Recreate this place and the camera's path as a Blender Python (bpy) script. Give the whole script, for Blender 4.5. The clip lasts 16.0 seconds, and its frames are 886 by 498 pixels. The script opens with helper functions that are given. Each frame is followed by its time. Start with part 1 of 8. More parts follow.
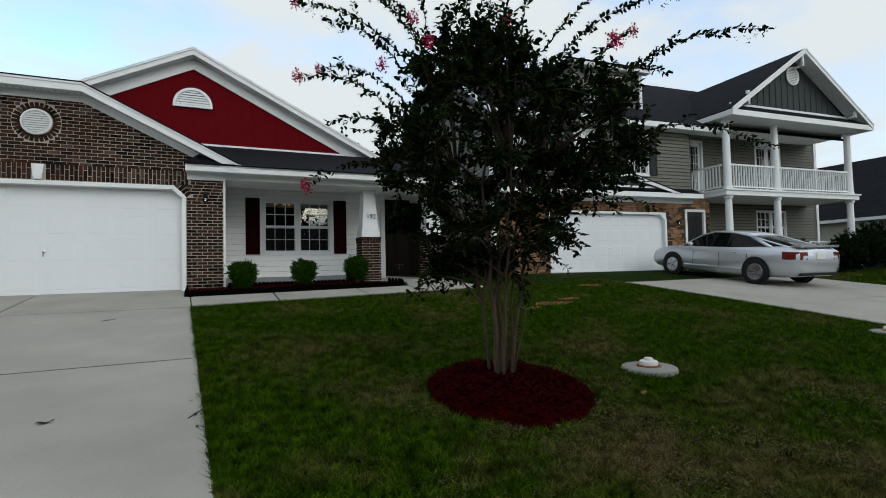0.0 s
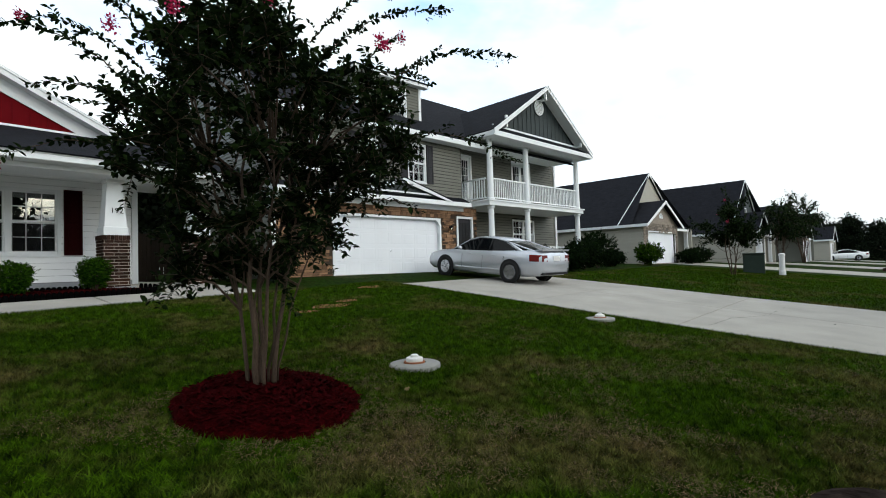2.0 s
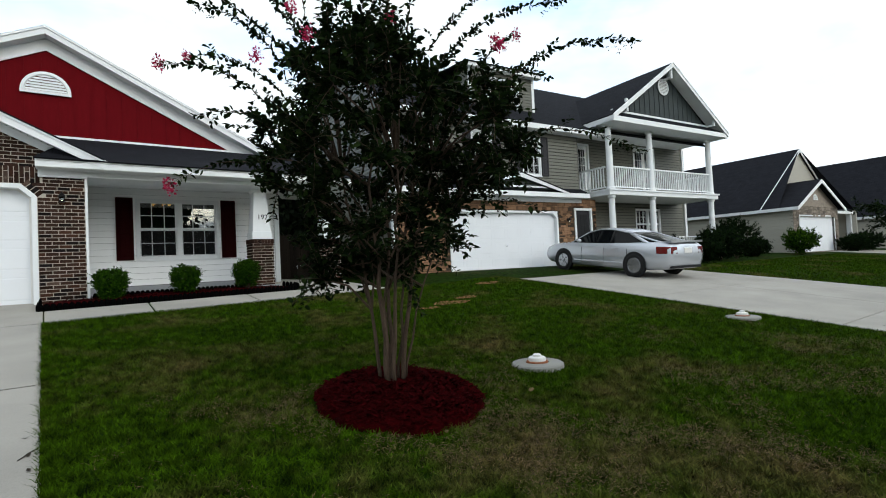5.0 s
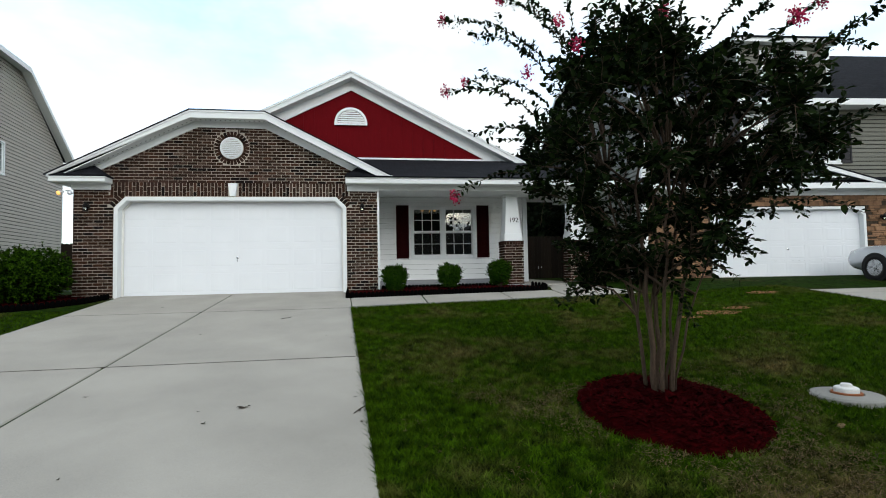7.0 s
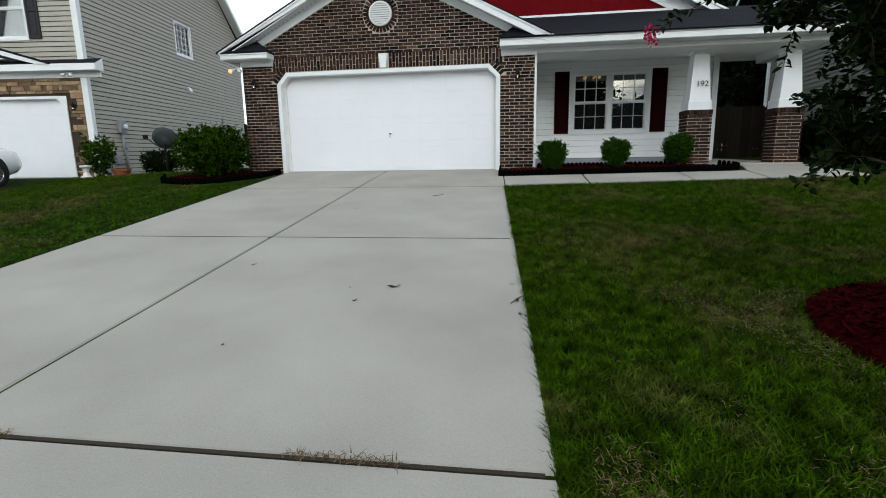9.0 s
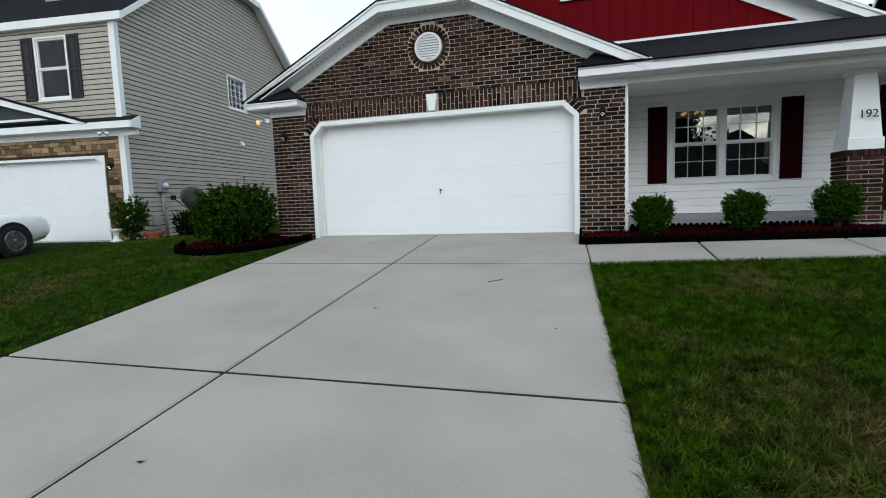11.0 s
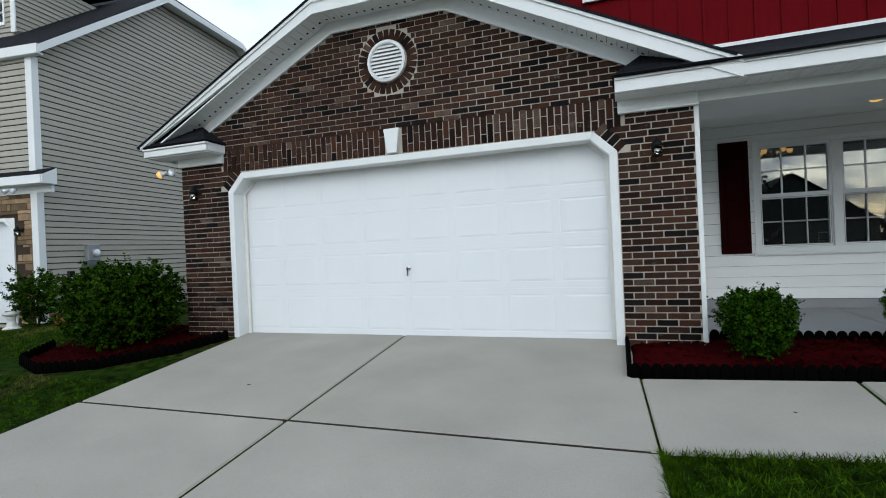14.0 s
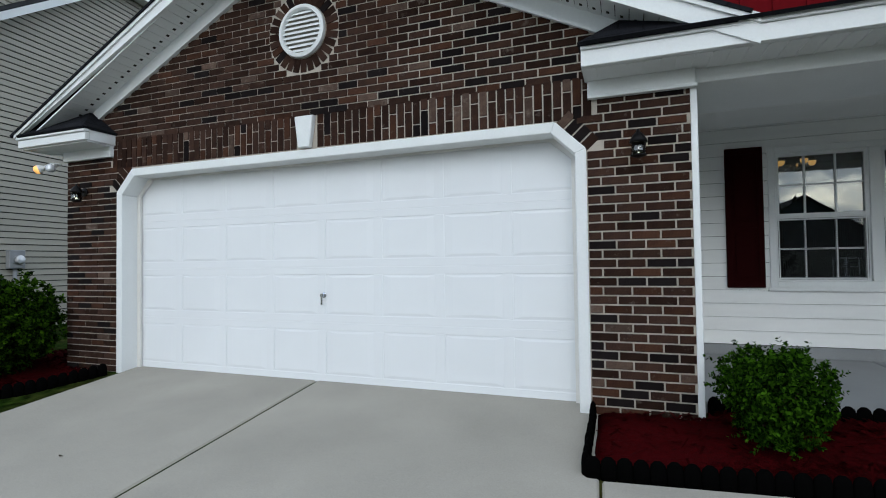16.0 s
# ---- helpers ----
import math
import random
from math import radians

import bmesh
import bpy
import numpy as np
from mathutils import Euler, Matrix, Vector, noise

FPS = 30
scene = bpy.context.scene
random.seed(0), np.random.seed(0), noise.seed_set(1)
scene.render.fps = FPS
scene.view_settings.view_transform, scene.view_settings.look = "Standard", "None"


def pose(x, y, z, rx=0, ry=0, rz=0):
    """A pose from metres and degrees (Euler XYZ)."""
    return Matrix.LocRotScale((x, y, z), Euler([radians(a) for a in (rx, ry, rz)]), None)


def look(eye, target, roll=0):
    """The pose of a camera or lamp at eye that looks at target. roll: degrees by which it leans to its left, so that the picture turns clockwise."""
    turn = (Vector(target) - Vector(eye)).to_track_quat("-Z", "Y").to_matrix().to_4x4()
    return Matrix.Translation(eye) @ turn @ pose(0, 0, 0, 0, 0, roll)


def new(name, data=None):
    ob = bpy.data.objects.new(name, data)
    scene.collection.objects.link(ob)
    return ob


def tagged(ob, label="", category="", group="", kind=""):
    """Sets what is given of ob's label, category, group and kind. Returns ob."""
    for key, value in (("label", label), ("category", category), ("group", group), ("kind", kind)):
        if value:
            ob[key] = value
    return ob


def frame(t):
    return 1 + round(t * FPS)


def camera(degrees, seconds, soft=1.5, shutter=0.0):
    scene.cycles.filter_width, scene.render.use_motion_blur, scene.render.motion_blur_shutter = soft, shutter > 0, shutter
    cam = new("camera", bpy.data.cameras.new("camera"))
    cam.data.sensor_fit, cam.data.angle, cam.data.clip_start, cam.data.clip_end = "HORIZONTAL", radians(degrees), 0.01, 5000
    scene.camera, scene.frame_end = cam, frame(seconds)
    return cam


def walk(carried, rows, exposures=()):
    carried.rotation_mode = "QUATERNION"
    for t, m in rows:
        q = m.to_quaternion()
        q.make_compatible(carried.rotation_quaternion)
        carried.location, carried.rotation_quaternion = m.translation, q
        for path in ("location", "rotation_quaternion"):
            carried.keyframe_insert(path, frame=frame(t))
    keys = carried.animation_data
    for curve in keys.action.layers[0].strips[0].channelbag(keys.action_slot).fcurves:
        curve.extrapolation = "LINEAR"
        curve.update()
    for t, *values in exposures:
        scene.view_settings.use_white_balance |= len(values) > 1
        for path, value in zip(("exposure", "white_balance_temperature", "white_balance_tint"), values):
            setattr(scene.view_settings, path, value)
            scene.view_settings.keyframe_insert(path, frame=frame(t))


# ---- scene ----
cam = camera(83.3, 16.0, soft=1.0)
EXPOSURES = [(0.0, -1.22, 6350, 5), (1.45, -1.22, 6350, 5), (2.0, -0.69, 6400, 5), (2.5, -0.55, 6350, 4), (3.0, -0.49, 6400, 4), (5.3, -0.70, 6350, 5), (8.0, -0.71, 6350, 5), (10.0, -0.78, 6200, 5), (12.5, -0.80, 6100, 4), (16.0, -0.88, 5950, 5)]
PATH = [
    (0, (5.521, -11.91, 0.382), (6.363, -10.098, 0.456), -1.3),
    (0.5, (5.593, -11.893, 0.373), (6.626, -10.181, 0.444), -1.2),
    (1, (5.645, -11.913, 0.369), (6.862, -10.327, 0.443), -1.4),
    (1.5, (5.709, -11.911, 0.361), (7.083, -10.459, 0.432), -1.5),
    (2, (5.777, -11.896, 0.353), (7.283, -10.582, 0.418), -1.7),
    (2.5, (5.825, -11.923, 0.358), (7.429, -10.73, 0.42), -2.2),
    (3, (5.856, -11.977, 0.34), (7.524, -10.874, 0.4), -2.5),
    (3.2, (5.857, -11.983, 0.34), (7.526, -10.881, 0.397), -2.6),
    (5.3, (5.702, -11.864, 0.442), (6.738, -10.154, 0.508), -2.5),
    (5.5, (5.681, -11.879, 0.451), (6.634, -10.123, 0.525), -2.3),
    (6, (5.626, -11.883, 0.448), (6.383, -10.034, 0.529), -2.0),
    (6.5, (5.532, -11.879, 0.447), (6.076, -9.956, 0.537), -1.5),
    (7, (5.464, -11.906, 0.453), (5.772, -9.931, 0.543), -1.1),
    (7.5, (5.47, -11.927, 0.446), (5.561, -9.93, 0.503), -0.8),
    (8, (5.467, -11.906, 0.396), (5.391, -9.908, 0.379), -1.2),
    (8.5, (5.518, -11.689, 0.347), (5.286, -9.743, -0.05), -1.5),
    (9, (5.379, -11.16, 0.359), (5.093, -9.215, -0.012), -1.0),
    (9.5, (5.307, -10.619, 0.352), (4.843, -8.694, 0.073), -3.9),
    (10, (5.227, -10.009, 0.442), (4.688, -8.099, 0.193), -2.1),
    (10.2, (5.21, -9.763, 0.478), (4.675, -7.854, 0.215), -1.3),
    (12.3, (5.074, -7.197, 0.901), (4.471, -5.291, 0.843), -3.5),
    (12.5, (5.055, -6.995, 0.897), (4.452, -5.09, 0.815), -2.6),
    (13, (4.978, -6.442, 0.935), (4.482, -4.507, 0.843), -0.5),
    (13.5, (4.974, -5.929, 1.034), (4.436, -4.002, 1.064), -1.8),
    (14, (5.013, -5.474, 1.092), (4.345, -3.589, 1.089), -2.5),
    (14.5, (5.015, -5.033, 1.122), (4.366, -3.141, 1.156), 0.1),
    (15, (5.081, -4.678, 1.208), (4.317, -2.832, 1.286), -2.3),
    (15.5, (5.188, -4.319, 1.207), (4.318, -2.522, 1.323), -1.2),
    (16, (5.303, -3.945, 1.168), (4.612, -2.069, 1.219), -0.8),
]
walk(cam, [(t, look(eye, target, roll)) for t, eye, target, roll in PATH], EXPOSURES)


# ---------------------------------------------------------------- world and sun
def build_world():
    w = bpy.data.worlds.new("sky")
    w.use_nodes = True
    scene.world = w
    nt = w.node_tree
    nt.nodes.clear()
    out = nt.nodes.new("ShaderNodeOutputWorld")
    sky = nt.nodes.new("ShaderNodeTexSky")
    sky.sky_type = "NISHITA"
    sky.sun_disc = False
    sky.sun_elevation, sky.sun_rotation = radians(28), radians(166)
    sky.dust_density, sky.ozone_density = 2.0, 2.0
    bg = nt.nodes.new("ShaderNodeBackground")
    bg.inputs[1].default_value = SKY
    nt.links.new(sky.outputs[0], bg.inputs[0])
    cl = nt.nodes.new("ShaderNodeBackground")
    cl.inputs[0].default_value = (0.94, 0.97, 1.0, 1)
    cl.inputs[1].default_value = CLOUD
    tc = nt.nodes.new("ShaderNodeTexCoord")
    mp = nt.nodes.new("ShaderNodeMapping")
    mp.inputs["Scale"].default_value = (1.0, 1.0, 2.2)
    mp.inputs["Location"].default_value = (0.35, 0.2, 0.1)
    nz = nt.nodes.new("ShaderNodeTexNoise")
    nz.inputs["Scale"].default_value = 2.6
    nz.inputs["Detail"].default_value = 7
    nz.inputs["Roughness"].default_value = 0.55
    rp = nt.nodes.new("ShaderNodeValToRGB")
    rp.color_ramp.elements[0].position, rp.color_ramp.elements[1].position = 0.30, 0.52
    nt.links.new(tc.outputs["Generated"], mp.inputs[0])
    nt.links.new(mp.outputs[0], nz.inputs["Vector"])
    nt.links.new(nz.outputs[0], rp.inputs[0])
    mx = nt.nodes.new("ShaderNodeMixShader")
    nt.links.new(rp.outputs[0], mx.inputs[0])
    nt.links.new(bg.outputs[0], mx.inputs[1])
    nt.links.new(cl.outputs[0], mx.inputs[2])
    nt.links.new(mx.outputs[0], out.inputs[0])
    sun = bpy.data.lights.new("sun", "SUN")
    sun.energy, sun.angle, sun.color = SUN, radians(35), (1.0, 0.97, 0.93)
    so = new("sun", sun)
    so.matrix_world = look((0, 0, 30), (-7, 29, 14))


SKY, CLOUD, SUN = 0.85, 1.95, 0.95
build_world()


# ---------------------------------------------------------------- materials
def mat(name, color, rough=0.6, metal=0.0, var=0.25, scale=8.0, fine=90.0, bump=0.15, dist=0.004, tint=None, per_object=0.0, spec=0.15, coat=0.0, stretch=(1, 1, 1)):
    """Base colour with two scales of variation, fine relief and optional piece-to-piece shifts."""
    m = bpy.data.materials.new(name)
    m.use_nodes = True
    nt = m.node_tree
    p = nt.nodes["Principled BSDF"]
    p.inputs["Roughness"].default_value = rough
    p.inputs["Metallic"].default_value = metal
    p.inputs["Specular IOR Level"].default_value = spec
    p.inputs["Coat Weight"].default_value = coat
    tc = nt.nodes.new("ShaderNodeTexCoord")
    mp = nt.nodes.new("ShaderNodeMapping")
    mp.inputs["Scale"].default_value = stretch
    nt.links.new(tc.outputs["Object"], mp.inputs[0])
    n1 = nt.nodes.new("ShaderNodeTexNoise")
    n1.inputs["Scale"].default_value, n1.inputs["Detail"].default_value = scale, 5
    n2 = nt.nodes.new("ShaderNodeTexNoise")
    n2.inputs["Scale"].default_value, n2.inputs["Detail"].default_value = fine, 3
    nt.links.new(mp.outputs[0], n1.inputs["Vector"])
    nt.links.new(mp.outputs[0], n2.inputs["Vector"])
    ramp = nt.nodes.new("ShaderNodeValToRGB")
    c2 = tint or tuple(c * (1 - var) for c in color)
    ramp.color_ramp.elements[0].color = (*c2, 1)
    ramp.color_ramp.elements[1].color = (*color, 1)
    ramp.color_ramp.elements[0].position, ramp.color_ramp.elements[1].position = 0.3, 0.68
    add = nt.nodes.new("ShaderNodeMath")
    add.operation = "MULTIPLY_ADD"
    add.inputs[1].default_value = 0.45
    nt.links.new(n2.outputs[0], add.inputs[0])
    half = nt.nodes.new("ShaderNodeMath")
    half.operation = "MULTIPLY"
    half.inputs[1].default_value = 0.55
    nt.links.new(n1.outputs[0], half.inputs[0])
    nt.links.new(half.outputs[0], add.inputs[2])
    nt.links.new(add.outputs[0], ramp.inputs[0])
    last = ramp.outputs[0]
    if per_object:
        info = nt.nodes.new("ShaderNodeObjectInfo")
        geo = nt.nodes.new("ShaderNodeNewGeometry")
        s = nt.nodes.new("ShaderNodeMath")
        s.operation = "ADD"
        nt.links.new(info.outputs["Random"], s.inputs[0])
        nt.links.new(geo.outputs["Random Per Island"], s.inputs[1])
        fr = nt.nodes.new("ShaderNodeMath")
        fr.operation = "FRACT"
        nt.links.new(s.outputs[0], fr.inputs[0])
        rng = nt.nodes.new("ShaderNodeMapRange")
        rng.inputs["To Min"].default_value, rng.inputs["To Max"].default_value = 1 - per_object, 1 + per_object
        nt.links.new(fr.outputs[0], rng.inputs[0])
        hs = nt.nodes.new("ShaderNodeHueSaturation")
        nt.links.new(rng.outputs[0], hs.inputs["Value"])
        nt.links.new(last, hs.inputs["Color"])
        last = hs.outputs[0]
    nt.links.new(last, p.inputs["Base Color"])
    if bump:
        b = nt.nodes.new("ShaderNodeBump")
        b.inputs["Strength"].default_value, b.inputs["Distance"].default_value = bump, dist
        nt.links.new(n2.outputs[0], b.inputs["Height"])
        nt.links.new(b.outputs[0], p.inputs["Normal"])
    return m


def glow(name, color, strength):
    m = bpy.data.materials.new(name)
    m.use_nodes = True
    p = m.node_tree.nodes["Principled BSDF"]
    p.inputs["Base Color"].default_value = (*color, 1)
    p.inputs["Emission Color"].default_value = (*color, 1)
    p.inputs["Emission Strength"].default_value = strength
    return m


def glass(name, tint=(0.9, 0.95, 0.95), gloss=0.02, ior=1.5):
    m = bpy.data.materials.new(name)
    m.use_nodes = True
    nt = m.node_tree
    nt.nodes.clear()
    out = nt.nodes.new("ShaderNodeOutputMaterial")
    tr = nt.nodes.new("ShaderNodeBsdfTransparent")
    tr.inputs[0].default_value = (*tint, 1)
    gl = nt.nodes.new("ShaderNodeBsdfGlossy")
    gl.inputs["Roughness"].default_value = gloss
    fr = nt.nodes.new("ShaderNodeFresnel")
    fr.inputs[0].default_value = ior
    mx = nt.nodes.new("ShaderNodeMixShader")
    nt.links.new(fr.outputs[0], mx.inputs[0])
    nt.links.new(tr.outputs[0], mx.inputs[1])
    nt.links.new(gl.outputs[0], mx.inputs[2])
    nt.links.new(mx.outputs[0], out.inputs[0])
    return m


def leafy(name, color, color2, trans=0.35):
    """Leaf: diffuse with some light passing through, varied from leaf to leaf."""
    m = bpy.data.materials.new(name)
    m.use_nodes = True
    nt = m.node_tree
    p = nt.nodes["Principled BSDF"]
    p.inputs["Roughness"].default_value = 0.6
    p.inputs["Specular IOR Level"].default_value = 0.03
    geo = nt.nodes.new("ShaderNodeNewGeometry")
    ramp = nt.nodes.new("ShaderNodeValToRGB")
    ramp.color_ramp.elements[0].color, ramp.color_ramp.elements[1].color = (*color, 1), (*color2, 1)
    # Skewed dark: inner shade and leaf highlights are put into the leaf tones.
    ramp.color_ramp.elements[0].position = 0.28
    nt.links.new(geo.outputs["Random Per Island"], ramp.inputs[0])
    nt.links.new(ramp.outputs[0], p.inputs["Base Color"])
    tl = nt.nodes.new("ShaderNodeBsdfTranslucent")
    nt.links.new(ramp.outputs[0], tl.inputs[0])
    mx = nt.nodes.new("ShaderNodeMixShader")
    mx.inputs[0].default_value = trans
    out = nt.nodes["Material Output"]
    nt.links.new(p.outputs[0], mx.inputs[1])
    nt.links.new(tl.outputs[0], mx.inputs[2])
    nt.links.new(mx.outputs[0], out.inputs[0])
    return m


def lawn_material(name, green, green2, dry, dry_amount):
    """Turf: patches of green and dry straw at two scales."""
    m = bpy.data.materials.new(name)
    m.use_nodes = True
    nt = m.node_tree
    p = nt.nodes["Principled BSDF"]
    p.inputs["Roughness"].default_value = 0.9
    p.inputs["Specular IOR Level"].default_value = 0.02
    tc = nt.nodes.new("ShaderNodeTexCoord")
    geo = nt.nodes.new("ShaderNodeNewGeometry")
    nb = nt.nodes.new("ShaderNodeTexNoise")
    nb.inputs["Scale"].default_value, nb.inputs["Detail"].default_value = 0.55, 6
    nb.inputs["Roughness"].default_value = 0.7
    nf = nt.nodes.new("ShaderNodeTexNoise")
    nf.inputs["Scale"].default_value, nf.inputs["Detail"].default_value = 22, 4
    nt.links.new(tc.outputs["Object"], nb.inputs["Vector"])
    nt.links.new(tc.outputs["Object"], nf.inputs["Vector"])
    rg = nt.nodes.new("ShaderNodeValToRGB")
    rg.color_ramp.elements[0].color, rg.color_ramp.elements[1].color = (*green, 1), (*green2, 1)
    ad = nt.nodes.new("ShaderNodeMath")
    ad.operation = "MULTIPLY_ADD"
    ad.inputs[1].default_value = 0.4
    nt.links.new(geo.outputs["Random Per Island"], ad.inputs[0])
    ml = nt.nodes.new("ShaderNodeMath")
    ml.operation = "MULTIPLY"
    ml.inputs[1].default_value = 0.6
    nt.links.new(nf.outputs[0], ml.inputs[0])
    nt.links.new(ml.outputs[0], ad.inputs[2])
    nt.links.new(ad.outputs[0], rg.inputs[0])
    rd = nt.nodes.new("ShaderNodeValToRGB")
    rd.color_ramp.elements[0].position, rd.color_ramp.elements[1].position = 0.50, 0.72
    rd.color_ramp.elements[1].color = (dry_amount, dry_amount, dry_amount, 1)
    nt.links.new(nb.outputs[0], rd.inputs[0])
    mx = nt.nodes.new("ShaderNodeMix")
    mx.data_type = "RGBA"
    nt.links.new(rd.outputs[0], mx.inputs[0])
    nt.links.new(rg.outputs[0], mx.inputs[6])
    mx.inputs[7].default_value = (*dry, 1)
    nm = nt.nodes.new("ShaderNodeTexNoise")
    nm.inputs["Scale"].default_value, nm.inputs["Detail"].default_value = 9.0, 6
    nt.links.new(tc.outputs["Object"], nm.inputs["Vector"])
    rm = nt.nodes.new("ShaderNodeMapRange")
    rm.inputs["From Min"].default_value, rm.inputs["From Max"].default_value = 0.3, 0.7
    rm.inputs["To Min"].default_value, rm.inputs["To Max"].default_value = 0.22, 1.75
    nt.links.new(nm.outputs[0], rm.inputs[0])
    hv = nt.nodes.new("ShaderNodeHueSaturation")
    nt.links.new(rm.outputs[0], hv.inputs["Value"])
    nt.links.new(mx.outputs[2], hv.inputs["Color"])
    nt.links.new(hv.outputs[0], p.inputs["Base Color"])
    b = nt.nodes.new("ShaderNodeBump")
    b.inputs["Strength"].default_value, b.inputs["Distance"].default_value = 0.6, 0.03
    nt.links.new(nf.outputs[0], b.inputs["Height"])
    nt.links.new(b.outputs[0], p.inputs["Normal"])
    return m


def shingle_material(name, color):
    """Asphalt shingles: courses 14 cm deep with staggered tabs and mineral grain."""
    m = mat(name, color, 0.95, var=0.45, scale=3, fine=160, bump=0.5, dist=0.004, spec=0.08)
    nt = m.node_tree
    p = nt.nodes["Principled BSDF"]
    tc = nt.nodes.new("ShaderNodeTexCoord")
    br = nt.nodes.new("ShaderNodeTexBrick")
    br.inputs["Scale"].default_value = 1.0
    br.inputs["Brick Width"].default_value, br.inputs["Row Height"].default_value = 0.33, 0.14
    br.inputs["Mortar Size"].default_value = 0.008
    br.inputs["Color1"].default_value, br.inputs["Color2"].default_value = (1, 1, 1, 1), (0.7, 0.7, 0.7, 1)
    br.inputs["Mortar"].default_value = (0.35, 0.35, 0.35, 1)
    nt.links.new(tc.outputs["UV"], br.inputs["Vector"])
    old = p.inputs["Base Color"].links[0].from_socket
    mx = nt.nodes.new("ShaderNodeMix")
    mx.data_type, mx.blend_type = "RGBA", "MULTIPLY"
    mx.inputs[0].default_value = 1.0
    nt.links.new(old, mx.inputs[6])
    nt.links.new(br.outputs[0], mx.inputs[7])
    nt.links.new(mx.outputs[2], p.inputs["Base Color"])
    return m


def worn(m, start=0.60):
    """Lime smears and mortar wash over a fired-clay face, in patches a few centimetres wide."""
    nt = m.node_tree
    p = nt.nodes["Principled BSDF"]
    geo = nt.nodes.new("ShaderNodeNewGeometry")
    nz = nt.nodes.new("ShaderNodeTexNoise")
    nz.inputs["Scale"].default_value, nz.inputs["Detail"].default_value = 11.0, 6
    nz.inputs["Roughness"].default_value = 0.7
    rp = nt.nodes.new("ShaderNodeValToRGB")
    rp.color_ramp.elements[0].position, rp.color_ramp.elements[1].position = start, start + 0.14
    rp.color_ramp.elements[1].color = (0.55, 0.55, 0.55, 1)
    mx = nt.nodes.new("ShaderNodeMix")
    mx.data_type = "RGBA"
    mx.inputs[7].default_value = (0.20, 0.165, 0.14, 1)
    old = p.inputs["Base Color"].links[0].from_socket
    nt.links.new(geo.outputs["Position"], nz.inputs["Vector"])
    nt.links.new(nz.outputs[0], rp.inputs[0])
    nt.links.new(rp.outputs[0], mx.inputs[0])
    nt.links.new(old, mx.inputs[6])
    nt.links.new(mx.outputs[2], p.inputs["Base Color"])
    return m


